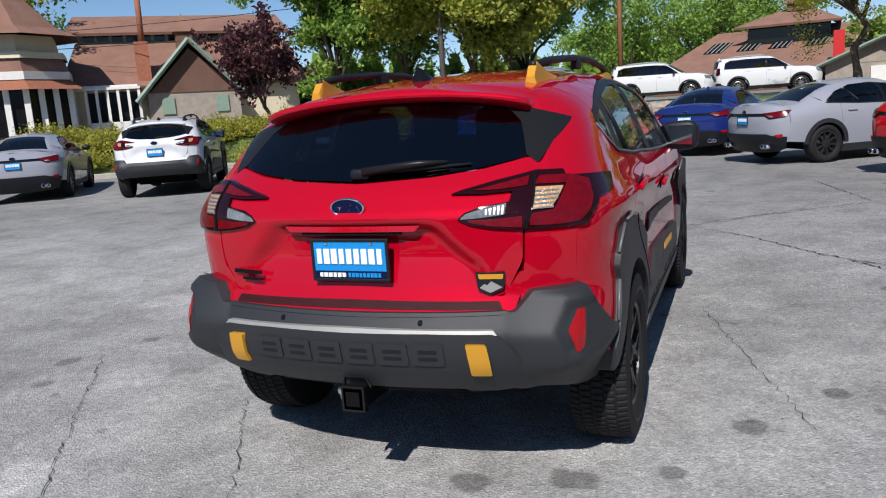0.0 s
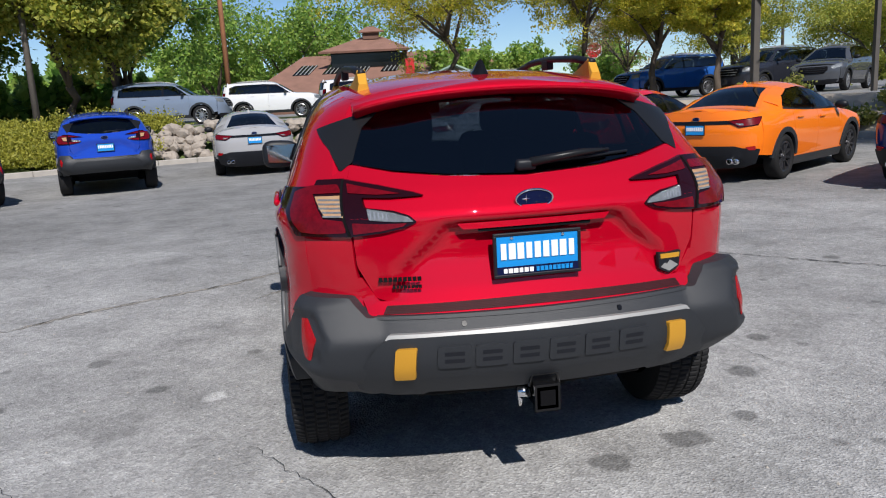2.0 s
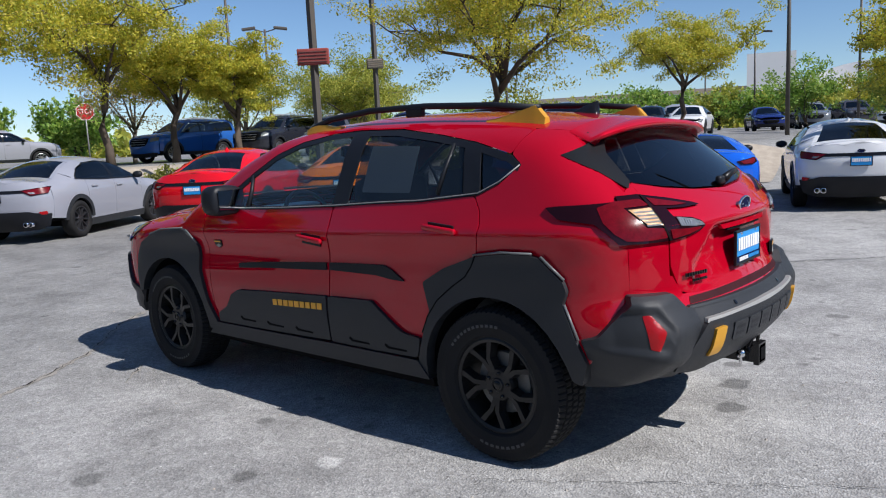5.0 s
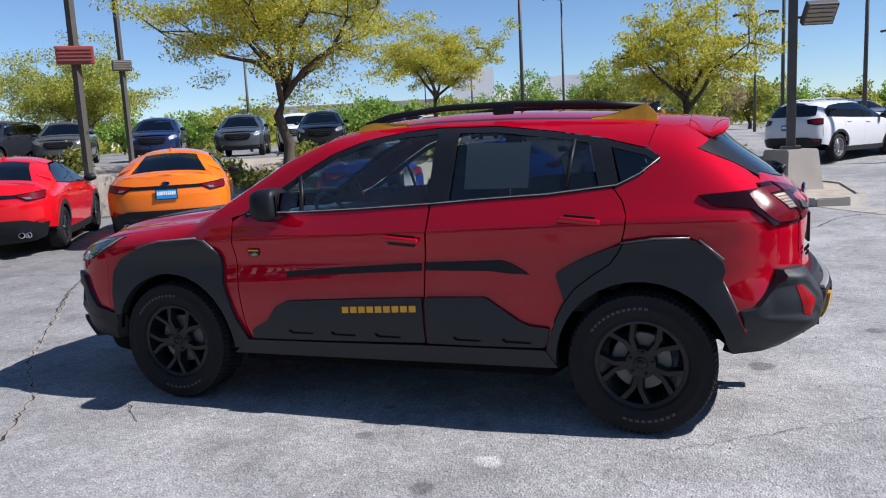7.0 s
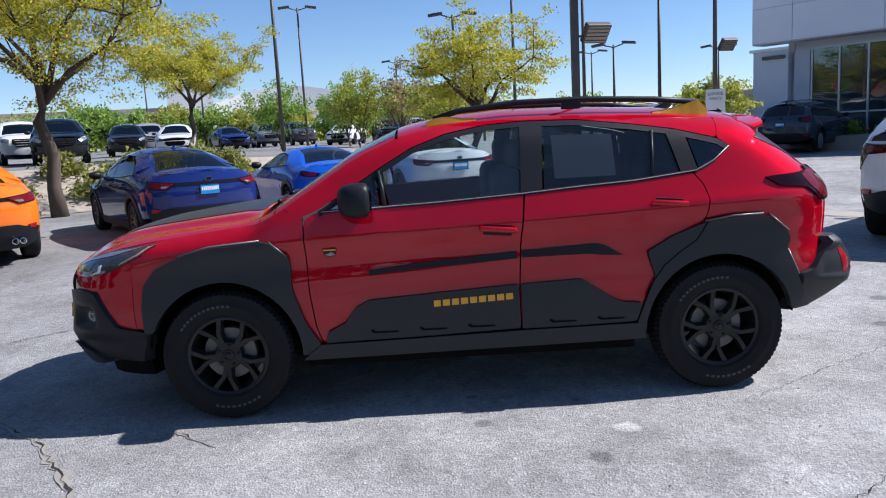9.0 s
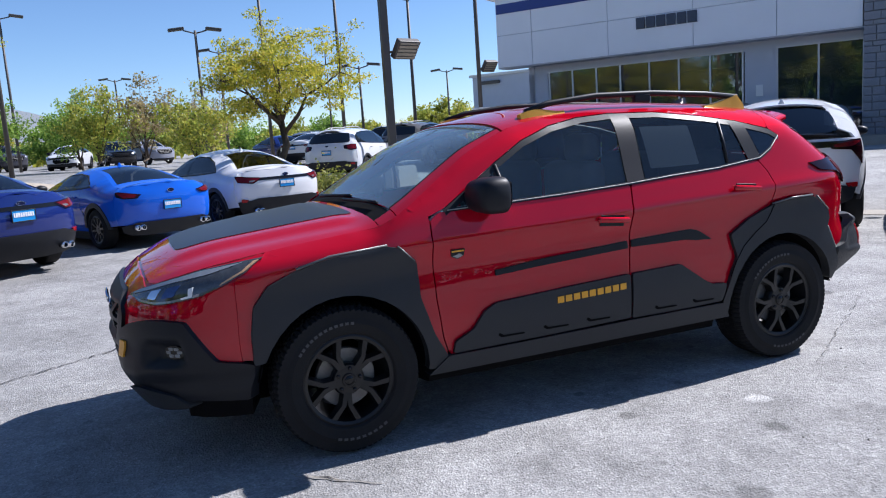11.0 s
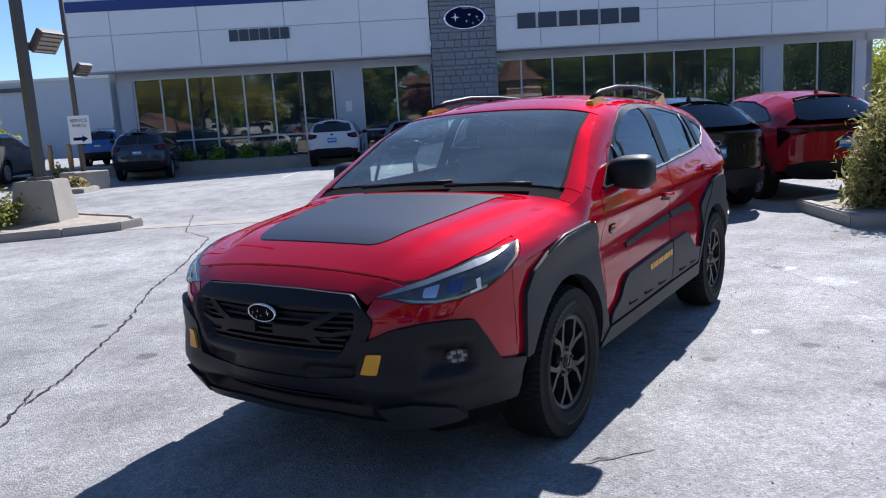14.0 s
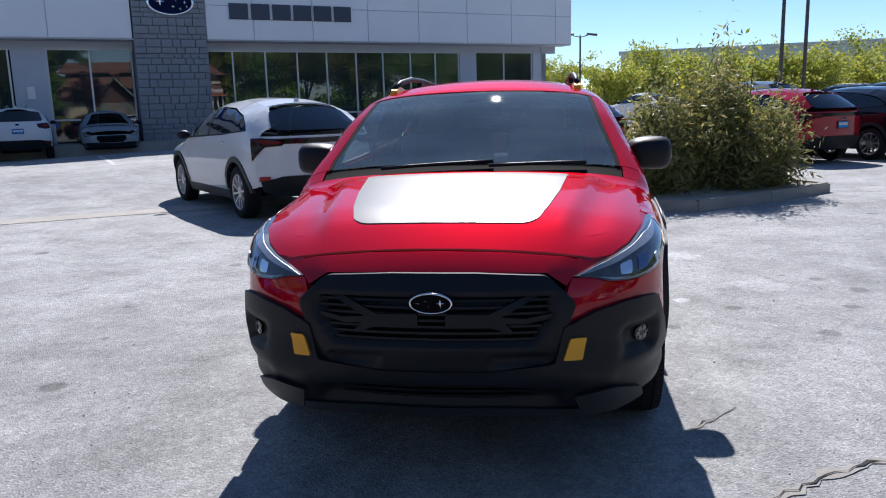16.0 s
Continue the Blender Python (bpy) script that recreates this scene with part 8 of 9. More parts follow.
CRACKS = [
    ([(6.64, -2.96), (4.98, -1.12), (4.25, -0.2), (3.24, 0.81), (2.71, 1.44), (2.29, 1.96), (2.07, 2.28)], 0.022, False),
    ([(6.64, -2.96), (7.63, -3.34), (9.54, -5.06)], 0.020, False),
    ([(1.98, 5.01), (0.61, 3.88), (-0.44, 3.03), (-1.04, 2.32), (-1.62, 1.90), (-2.1, 1.66), (-2.6, 1.38), (-2.96, 1.06)], 0.020, True),
    ([(-2.96, 1.06), (-3.3, 1.21), (-3.63, 1.45)], 0.018, True),
    ([(-0.97, 1.67), (-1.13, 1.5), (-1.27, 1.33)], 0.010, True),
    ([(0.9, 3.77), (1.38, 3.28), (1.91, 2.48), (2.33, 2.07)], 0.018, False),
    ([(0.88, 4.13), (1.75, 4.86), (2.69, 5.52)], 0.018, False),
    ([(2.27, 7.83), (2.71, 5.66)], 0.018, False),
]
CRACKS += [([(-2.5, -0.95), (-1.45, -2.29), (-0.6, -3.4)], 0.006, False), ([(-1.11, -1.37), (-0.53, -2.28), (0.0, -3.1)], 0.005, False), ([(1.05, 0.69), (1.35, -0.34), (1.6, -1.2)], 0.005, False)]
for i, (line, w, rim) in enumerate(CRACKS):
    crack(line, w, 50 + i, rim)
M["road_paint"] = mat("worn_white_paint", (0.72, 0.71, 0.69), 0.8, var=0.35, scale=3, fine=40, tint=(0.25, 0.25, 0.24))
for i, s0 in enumerate((-6.9, -4.1, -1.6, 1.2, 4.0, 6.8)):
    a = FP + FD * s0 + FN * 3.6
    c = FP + FD * s0 + FN * 10.2
    strip("bay_line", line_pts((a.x, a.y), (c.x, c.y), 10), 0.10, M["road_paint"], "worn white bay line", 0.007)
apron = [(LX, -0.1), (RX, -0.1), (RX, -1.9), (LX, -1.9)]
pv = []
for zz in (0.0, 0.56):
    for x, y in apron:
        p = FM @ Vector((x, y, 0))
        pv.append((p.x, p.y, zz))
tagged(mesh_ob("pavement", pv, [(4, 5, 6, 7), (0, 1, 5, 4), (1, 2, 6, 5), (2, 3, 7, 6), (3, 0, 4, 7)], M["concrete"]), "raised concrete walk along the showroom", kind="structure")

# ---------------------------------------------------------------- plants
def quads_mesh(name, centers, size, rng, material, flat=0.0, aspect=1.6):
    """Many small leaf faces about the centres."""
    n = len(centers)
    a = rng.normal(size=(n, 3))
    a[:, 2] *= 1 - flat
    a /= np.linalg.norm(a, axis=1)[:, None]
    c = rng.normal(size=(n, 3))
    c -= (c * a).sum(1)[:, None] * a
    c /= np.linalg.norm(c, axis=1)[:, None]
    s = size * rng.uniform(0.6, 1.35, n)[:, None]
    u, v = a * s * aspect / 2, c * s / 2
    verts = np.stack([centers - u, centers + v * 0.9, centers + u, centers - v * 0.9], 1).reshape(-1, 3)
    me = bpy.data.meshes.new(name)
    me.vertices.add(4 * n)
    me.vertices.foreach_set("co", verts.ravel())
    me.loops.add(4 * n)
    me.loops.foreach_set("vertex_index", np.arange(4 * n))
    me.polygons.add(n)
    me.polygons.foreach_set("loop_start", np.arange(0, 4 * n, 4))
    me.update(calc_edges=True)
    me.materials.append(material)
    return me


def tree(x, y, height, radius, leaf, seed, label, n=7000, size=0.10, base=0.38, bark="wood", bare=0.0, flat=0.62, trunk=0.11, name="tree", droop=0.0, group=""):
    """Tapered trunk, limbs and twigs, with a crown of leaves along them."""
    rnd = random.Random(seed)
    rng = np.random.default_rng(seed)
    if leaf == "leaf_yellow":
        n, size = int(n * (5.0 if n >= 4000 else 3.2)), size * (0.50 if n >= 4000 else 0.60)
    z0 = float(gz(x, y))
    ob = thing(name, pose(x, y, z0 - 0.05), label, "tree", group)
    verts, faces = [], []

    def add(points, radii, sides=7):
        v, f = tube(points, radii, sides)
        k = len(verts)
        verts.extend(v)
        faces.extend(tuple(i + k for i in q) for q in f)

    hb = height * base
    tops = [Vector((0, 0, 0))]
    for i in range(1, 5):
        tops.append(Vector((rnd.uniform(-1, 1) * 0.05 * height * i / 4, rnd.uniform(-1, 1) * 0.05 * height * i / 4, hb * i / 4)))
    add(tops, [trunk * 1.35, trunk, trunk * 0.9, trunk * 0.85, trunk * 0.8], 10)
    spots, twig_ends = [], []
    limbs = rnd.randint(6, 8)
    for k in range(limbs):
        ang = 2 * math.pi * (k + rnd.uniform(-0.3, 0.3)) / limbs
        out = radius * rnd.uniform(0.55, 0.95) if k else radius * 0.2
        rise = (height - hb) * (rnd.uniform(0.45, 0.85) if k else 0.95)
        p0 = tops[-1] if k % 2 else tops[-2].lerp(tops[-1], rnd.uniform(0.3, 1))
        pts = [p0]
        for i in range(1, 5):
            t = i / 4
            pts.append(p0 + Vector((math.cos(ang) * out * t, math.sin(ang) * out * t, rise * (t ** 0.8) * (1 - 0.15 * t))) + Vector([rnd.uniform(-1, 1) * 0.06 * radius for _ in range(3)]))
        add(pts, [trunk * 0.55, trunk * 0.40, trunk * 0.28, trunk * 0.18, trunk * 0.07], 6)
        for i in range(1, 5):
            for _ in range(3 if i > 1 else 1):
                d = Vector((rnd.uniform(-1, 1), rnd.uniform(-1, 1), rnd.uniform(-0.35, 0.8)))
                d.normalize()
                ln = radius * rnd.uniform(0.22, 0.5)
                q = [pts[i], pts[i] + d * ln * 0.5 + Vector((0, 0, 0.05 * ln)), pts[i] + d * ln + Vector((0, 0, -droop * ln))]
                add(q, [trunk * 0.14, trunk * 0.09, trunk * 0.03], 4)
                if rnd.random() >= bare:
                    spots += [(q[1], 0.16), (q[2], 0.20), (q[1].lerp(q[2], 0.5), 0.18)]
                for _ in range(2):
                    d2 = (d + Vector((rnd.uniform(-1, 1), rnd.uniform(-1, 1), rnd.uniform(-0.6, 0.6)))).normalized()
                    e = q[2] + d2 * ln * 0.5
                    add([q[2], e], [trunk * 0.05, trunk * 0.015], 3)
                    if rnd.random() >= bare:
                        spots.append((e, 0.18))
    mesh_ob("trunk", verts, faces, M[bark], ob, "", True)
    if spots:
        c = np.array([tuple(p) for p, _ in spots])
        w = np.array([s for _, s in spots])
        pick = rng.integers(0, len(c), n)
        g = rng.normal(size=(n, 3))
        g *= (w[pick] * radius * (0.88 if leaf == "leaf_yellow" else 1.15) * rng.uniform(0, 1, n) ** 0.5)[:, None] / np.linalg.norm(g, axis=1)[:, None]
        g[:, 2] *= flat
        cr = new("crown", quads_mesh("crown", c[pick] + g, size, rng, M[leaf]))
        cr.parent = ob
    return ob


def shrub(x, y, r, h, leaf, seed, label, n=1500, size=0.07, z=None, name="shrub", group="", sx=1.0, aspect=1.6):
    """A low dense plant with an uneven outline and a few stems."""
    rng = np.random.default_rng(seed)
    z0 = float(gz(x, y)) if z is None else z
    ob = thing(name, pose(x, y, z0), label, "shrub", group)
    k = 26
    d = rng.normal(size=(k, 3))
    d /= np.linalg.norm(d, axis=1)[:, None]
    d[:, 2] = np.abs(d[:, 2])
    tips = d * np.array([r * sx, r, h]) * rng.uniform(0.55, 1.0, k)[:, None]
    verts, faces = [], []
    for t in tips[:14]:
        v, f = tube([(0, 0, 0), tuple(t * 0.5 + np.array([0, 0, 0.05])), tuple(t)], [0.02, 0.014, 0.004], 4)
        o = len(verts)
        verts += v
        faces += [tuple(i + o for i in q) for q in f]
    mesh_ob("branchwork", verts, faces, M["wood"], ob)
    pick = rng.integers(0, k, n)
    f = rng.uniform(0.25, 1.0, n) ** 0.6
    c = tips[pick] * f[:, None] + rng.normal(size=(n, 3)) * np.array([r * sx, r, h]) * 0.17
    c[:, 2] = np.abs(c[:, 2]) + 0.02
    lv = new("foliage", quads_mesh("foliage", c, size, rng, M[leaf], 0.0, aspect))
    lv.parent = ob
    return ob


LOC = "honey locust with yellow-green feathery leaves"
tree(12.7, 8.5, 6.6, 3.3, "leaf_yellow", 21, LOC + " beside the display row", 12000, 0.085, 0.44, trunk=0.15, flat=0.40)
tree(12.75, -1.05, 4.05, 1.7, "leaf_yellow", 22, LOC + " in the kerbed island", 4300, 0.075, 0.50, trunk=0.10, flat=0.45)
tree(24.5, 8.8, 5.0, 2.4, "leaf_yellow", 23, LOC + " on the upper lot", 6000, 0.10, 0.4, flat=0.5)
for i, (x, y, h, r) in enumerate(((4.9, 25.2, 7.2, 3.8), (9.6, 23.4, 7.0, 3.4), (12.8, 24.5, 5.4, 2.6), (14.8, 23.0, 4.6, 2.2))):
    tree(x, y, h, r, "leaf_yellow", 40 + i, LOC + " along the street", 8000, 0.12, 0.40, trunk=0.14, flat=0.5, group="street locusts")
for i, (x, y, h, r) in enumerate(((14.0, 30.0, 6.0, 3.0), (19.0, 28.5, 5.2, 2.6), (22.5, 24.5, 4.8, 2.6), (25.5, 27.0, 5.2, 3.0))):
    tree(x, y, h, r, "leaf_mid" if i else "leaf_straw", 60 + i, "half-bare tree with dry straw-coloured twigs" if i == 0 else "loose grey-green tree in thin leaf", 9000 if i == 0 else 22000, 0.065, 0.25, "wood_grey", 0.3 if i == 0 else 0.08, trunk=0.10, group="bare trees")
for i, (x, y, h, r, lf) in enumerate(((-17.0, 29.4, 11.5, 3.4, "leaf_green"), (-14.5, 31.6, 12.5, 4.8, "leaf_green"), (-10.8, 31.1, 12, 4.4, "leaf_mid"), (-8.2, 30.3, 11.5, 3.6, "leaf_mid"),
                                      (-9.5, 37.5, 12, 4.5, "leaf_green"))):
    tree(x, y, h, r, lf, 80 + i, "tall broadleaf tree in full leaf behind the bank", 42000, 0.15, 0.16, trunk=0.20, flat=0.8, group="tall trees behind the bank")
tree(-16.4, 21.9, 4.9, 1.6, "leaf_plum", 95, "small plum tree with dark purple leaves", 5000, 0.12, 0.2, trunk=0.09, flat=0.9)
for i, (x, y, h, r) in enumerate(((-2.5, 72, 11, 6), (3.0, 76, 12, 6), (-9, 70, 10, 5), (12, 62, 5, 3.4), (17, 60, 4.5, 3.2), (24, 58, 4.5, 3.2))):
    tree(x, y, h, r, "leaf_green", 100 + i, "dark green tree far across the street", 9000, 0.22, 0.15, trunk=0.25, flat=0.9, group="far trees")

for i in range(12):
    t = radians(143 + 6.0 * i + rnd.uniform(-1.5, 1.5))
    d = rnd.uniform(40, 52)
    tree(d * math.cos(t), d * math.sin(t), rnd.uniform(9.5, 13), rnd.uniform(4.0, 5.2), ("leaf_green", "leaf_mid")[i % 2], 120 + i, "tall broadleaf tree along the side street", 16000, 0.17, 0.14, trunk=0.20, flat=0.85, group="trees along the side street")

# a belt of far trees round the lots, east to south
rnd = random.Random(8)
for i in range(26):
    t = radians(50 - 84 * i / 25 + rnd.uniform(-1.2, 1.2))
    d = rnd.uniform(58, 80)
    tree(d * math.cos(t), d * math.sin(t), rnd.uniform(2.8, 4.0), rnd.uniform(2.2, 3.2), rnd.choice(("leaf_mid", "leaf_mid", "leaf_yellow", "leaf_green")), 200 + i, "rounded parking-lot tree far off", 5000, 0.17, 0.2, trunk=0.14, flat=0.8, group="far lot trees")
for i in range(14):
    t = radians(-88 - 34 * i / 13 + rnd.uniform(-1, 1))
    d = rnd.uniform(62, 78)
    tree(d * math.cos(t), d * math.sin(t), rnd.uniform(5.0, 6.6), rnd.uniform(3.0, 4.0), "leaf_mid", 240 + i, "green hedge tree far behind the showroom", 6000, 0.16, 0.15, trunk=0.14, flat=0.85, group="trees behind the showroom")
for i, (x, y, h) in enumerate(((33.5, 3.2, 4.2), (35.0, 1.2, 4.6), (37.0, 4.0, 4.0), (30.5, -0.8, 3.6), (40, -2.0, 4.4), (36, 7.5, 4.0))):
    tree(x, y, h, 1.5, ("leaf_mid", "leaf_straw", "leaf_green")[i % 3], 270 + i, "slim young tree between the lots", 4500, 0.085, 0.12, trunk=0.06, flat=1.0, group="young trees")

# distant woods and undergrowth that nobody could count
def woods(name, th0, th1, d0, d1, h, n, size, leaf, seed, label, z0=1.0):
    rng = np.random.default_rng(seed)
    t = np.radians(rng.uniform(th0, th1, n))
    d = rng.uniform(d0, d1, n)
    lump = 0.62 + 0.38 * np.sin(t * 61 + 1.3 * np.sin(t * 143 + seed)) * np.sin(t * 97 + seed)
    z = z0 + h * lump * rng.uniform(0, 1, n) ** 0.7
    ob = new(name, quads_mesh(name, np.stack([d * np.cos(t), d * np.sin(t), z], 1), size, rng, M[leaf]))
    return tagged(ob, label, "woods", kind="stuff")


woods("undergrowth", 103, 140, 41, 46, 4.2, 16000, 0.42, "leaf_green", 1, "dense dark green undergrowth behind the tall trees")
woods("undergrowth", 140, 214, 52, 58, 4.5, 16000, 0.45, "leaf_green", 5, "dense green hedge along the side street", 0.0)
woods("far_woods", 84, 150, 92, 108, 8.5, 20000, 0.95, "leaf_green", 2, "far green woods beyond the street")
woods("far_woods", -40, 84, 95, 112, 3.6, 18000, 0.7, "leaf_mid", 3, "far low greenery behind the lots")
woods("far_woods", -130, -84, 80, 92, 5.0, 9000, 0.7, "leaf_mid", 4, "far greenery behind the showroom", 0.0)

# shrubs on the banks and in the islands
rnd = random.Random(14)
for i in range(72):
    th = radians(rnd.uniform(104, 146))
    d = rnd.uniform(0.8, 3.6)
    rb = float(np.interp(math.degrees(th), BANK_TH, BANK_R))
    shrub((rb + d) * math.cos(th), (rb + d) * math.sin(th), rnd.uniform(0.75, 1.2), rnd.uniform(0.45, 0.75), "leaf_juniper", 300 + i, "spreading yellow-green juniper on the bank", 3000, 0.052, group="junipers on the bank")
for i in range(20):
    th = radians(rnd.uniform(14, 66))
    rb = float(np.interp(math.degrees(th), BANK_TH, BANK_R))
    d = rnd.uniform(1.0, 2.8)
    shrub((rb + d) * math.cos(th), (rb + d) * math.sin(th), rnd.uniform(0.5, 0.8), rnd.uniform(0.45, 0.7), "leaf_shrub", 340 + i, "clipped low shrub on the gravel bank", 900, 0.08, group="shrubs on the gravel bank")
for i, (x, y, r, h) in enumerate(((11.35, -2.05, 0.92, 0.80), (12.5, -1.8, 0.9, 0.74), (13.6, -1.2, 0.85, 0.66))):
    shrub(x, y, r, h, "leaf_shrub", 370 + i, "dense green juniper in the kerbed island", 5200, 0.05, 0.12, group="junipers in the island")
for i, (x, y) in enumerate(((18.4, -8.2), (20.6, -9.2), (22.6, -10.3))):
    shrub(x, y, 0.35, 0.55, "leaf_straw", 380 + i, "tuft of dry yellow ornamental grass", 500, 0.10, group="grass tufts")
for i, s0 in enumerate((-6.6, -5.5, -4.4, -3.3, 6.5, 8.0, 9.6, 11.4)):
    p = FM @ Vector((s0, -0.7, 0))
    shrub(p.x, p.y, 0.42, 0.5, "leaf_green", 390 + i, "rounded dark shrub before the showroom window", 700, 0.07, 0.56, group="shrubs before the showroom")
# the big pine shrub in the island
for i, (x, y, r, h, lf) in enumerate(((-2.55, -6.75, 1.05, 1.75, "leaf_pine"), (-3.35, -7.5, 0.9, 1.5, "leaf_pine"), (-1.85, -6.5, 0.75, 1.35, "leaf_pine"), (-2.9, -7.2, 0.85, 2.0, "leaf_pine"))):
    shrub(x, y, r, h, lf, 400 + i, "tall mountain pine shrub with brown-green needles", 12000, 0.030, 0.14, "pine_shrub", "pine shrubs in the island", 1.0, 3.6)
shrub(-2.3, -7.1, 0.30, 1.95, "leaf_yellow", 410, "yellow-green sapling growing out of the pine shrub", 700, 0.045, 0.14, "sapling")
shrub(-3.15, -6.95, 0.26, 2.0, "leaf_mid", 411, "pale green sapling growing out of the pine shrub", 600, 0.045, 0.14, "sapling")
tree(-13.5, -22.0, 3.6, 1.4, "leaf_straw", 412, "small bare tree in the far lot", 60, 0.05, 0.3, "wood_grey", 0.9, trunk=0.05)

# ---------------------------------------------------------------- posts and signs
def flood_head(parent, at, yaw, tilt, w=0.55, h=0.42, lens="flood_lens"):
    hd = part("floodlight", box_bm(w, 0.14, h, (0, 0, 0), 0.02), M["pole"], parent, "box floodlight")
    hd.location, hd.rotation_euler = at, (tilt, 0, yaw)
    part("lens", box_bm(w * 0.88, 0.01, h * 0.84, (0, -0.073, 0), 0.004), M[lens], hd)
    for i in range(4):
        part("louvre", box_bm(w * 0.88, 0.02, 0.012, (0, -0.085, h * (-0.3 + 0.2 * i)), 0.002), M["pole"], hd)
    return hd


def post(x, y, height, r, label, name="lamp_post", group="", square=True, mt="pole"):
    ob = thing(name, pose(x, y, float(gz(x, y))), label, "lamp post", group)
    if square:
        part("pole", slab(-r, r, -r, r, 0, height, 0.008), M[mt], ob)
    else:
        v, f = tube([(0, 0, 0), (0, 0, height)], [r, r * 0.65], 12)
        mesh_ob("pole", v, f, M[mt], ob, "", True)
    return ob


p = post(10.9, -3.0, 9.5, 0.075, "square bronze lamp post on a concrete block with a box floodlight")
bm = bmesh.new()
vs = [bm.verts.new(v) for v in [(-0.42, -0.42, 0), (0.42, -0.42, 0), (0.42, 0.42, 0), (-0.42, 0.42, 0), (-0.33, -0.33, 0.88), (0.33, -0.33, 0.88), (0.33, 0.33, 0.88), (-0.33, 0.33, 0.88)]]
for f in ((4, 5, 6, 7), (0, 1, 5, 4), (1, 2, 6, 5), (2, 3, 7, 6), (3, 0, 4, 7)):
    bm.faces.new([vs[i] for i in f])
bmesh.ops.bevel(bm, geom=bm.edges[:], offset=0.02, segments=2, affect="EDGES")
blk = part("concrete_base", bm, M["concrete"], p, "weathered concrete footing")
blk.rotation_euler = (0, 0, 0.6)
part("base_plate", slab(-0.16, 0.16, -0.16, 0.16, 0.88, 0.94, 0.005), M["pole"], p)
flood_head(p, (-0.05, -0.42, 3.25), radians(-72), radians(38))
tube_ob("bracket", [(0, 0, 3.2), (-0.02, -0.35, 3.2)], 0.025, M["pole"], p)
p = post(9.35, 11.75, 8.5, 0.075, "square bronze lamp post with a red-backed floodlight on a stone plinth")
rnd = random.Random(4)
plinth = part("plinth", slab(-0.55, 0.55, -0.55, 0.55, 0, 0.95, 0.03), M["rock"], p, "rubble stone plinth")
fh = flood_head(p, (-0.09, -0.09, 3.6), radians(-49), 0.1, 0.78, 0.40, "flood_red")
fh.data.materials[0] = M["flood_red"]
p = post(16.4, 16.7, 7.5, 0.07, "square bronze lamp post on the upper lot")
flood_head(p, (-0.1, -0.1, 3.2), radians(-45), 0.1, 0.6, 0.35)
p = post(19.3, -9.1, 9.0, 0.08, "tall dark lamp post with a service sign on a concrete footing", square=False)
part("concrete_base", slab(-0.5, 0.5, -0.5, 0.5, 0, 0.55, 0.03), M["concrete"], p)
flood_head(p, (0.0, -0.40, 3.55), radians(-72), radians(38), 0.55, 0.40)
sg = part("service_sign", box_bm(0.78, 0.03, 1.12, (0, 0, 0), 0.004), M["sign_white"], p, "white service sign with dark lettering and an arrow")
sg.location, sg.rotation_euler, sg.scale = (-0.12, 0.03, 1.78), (0, 0, radians(-120)), (0.74, 0.74, 0.74)
for txt, zz in (("SERVICE", 0.36), ("PARTS", 0.16)):
    l = lettering("sign_text", txt, 0.17, 0.004, (0, -0.018, zz), sg, M["darkblue"], 0.62 if len(txt) > 5 else 0.48)
    l.rotation_euler = (radians(90), 0, 0)
bm = bmesh.new()
vs = [bm.verts.new((x, -0.019, z)) for x, z in ((-0.27, -0.30), (0.06, -0.30), (0.06, -0.22), (0.28, -0.36), (0.06, -0.50), (0.06, -0.42), (-0.27, -0.42))]
bm.faces.new(vs)
part("arrow", bm, M["darkblue"], sg)


def twin_lamp(x, y, h, yaw, label="tall dark lamp post with twin shoebox heads", heads=2):
    ob = post(x, y, h, 0.09, label, group="lamp posts in the far lots", square=False)
    for s in ((-1, 1) if heads == 2 else (1,)):
        a = radians(yaw)
        hx, hy = s * 0.55 * math.cos(a), s * 0.55 * math.sin(a)
        tube_ob("arm", [(0, 0, h - 0.15), (hx, hy, h)], 0.035, M["pole"], ob)
        hd = part("lamp_head", box_bm(0.75, 0.36, 0.14, (0, 0, 0), 0.03), M["pole"], ob)
        hd.location, hd.rotation_euler = (hx * 1.6, hy * 1.6, h + 0.05), (0, 0.12 * s, a)
    return ob


for x, y, h, yaw in ((47.6, 7.8, 9.0, 100), (45.2, -4.0, 6.8, 85), (39.2, -11.0, 5.2, 60), (33.2, 23.0, 5.4, 130), (29.0, -10.4, 7.2, 60), (35.7, -1.8, 6.6, 90), (33.5, -4.6, 9.5, 90), (30.0, -7.3, 9.0, 80), (24.0, 33.0, 7.0, 140),
                     (19.2, 29.6, 9.0, 150), (60, 18, 7.5, 100), (66, 2, 7.0, 95), (58, -14, 6.5, 70), (70, 26, 7.5, 110), (-2.1, -55.0, 6.4, 10), (-9.5, -29.0, 8.5, 20), (-11.0, -31.0, 9.5, 20), (28, 6, 8.5, 120), (52, -22, 6.0, 60)):
    twin_lamp(x, y, h, yaw)
# timber pole with wires
p = post(-4.6, 36.6, 11, 0.15, "weathered brown timber power pole", "power_pole", square=False, mt="pole_wood")
part("crossarm", slab(-1.1, 1.1, -0.06, 0.06, 9.6, 9.75), M["pole_wood"], p)
p = post(-11.5, 29.0, 10.0, 0.14, "grey timber power pole among the trees", "power_pole", square=False, mt="wood_grey")
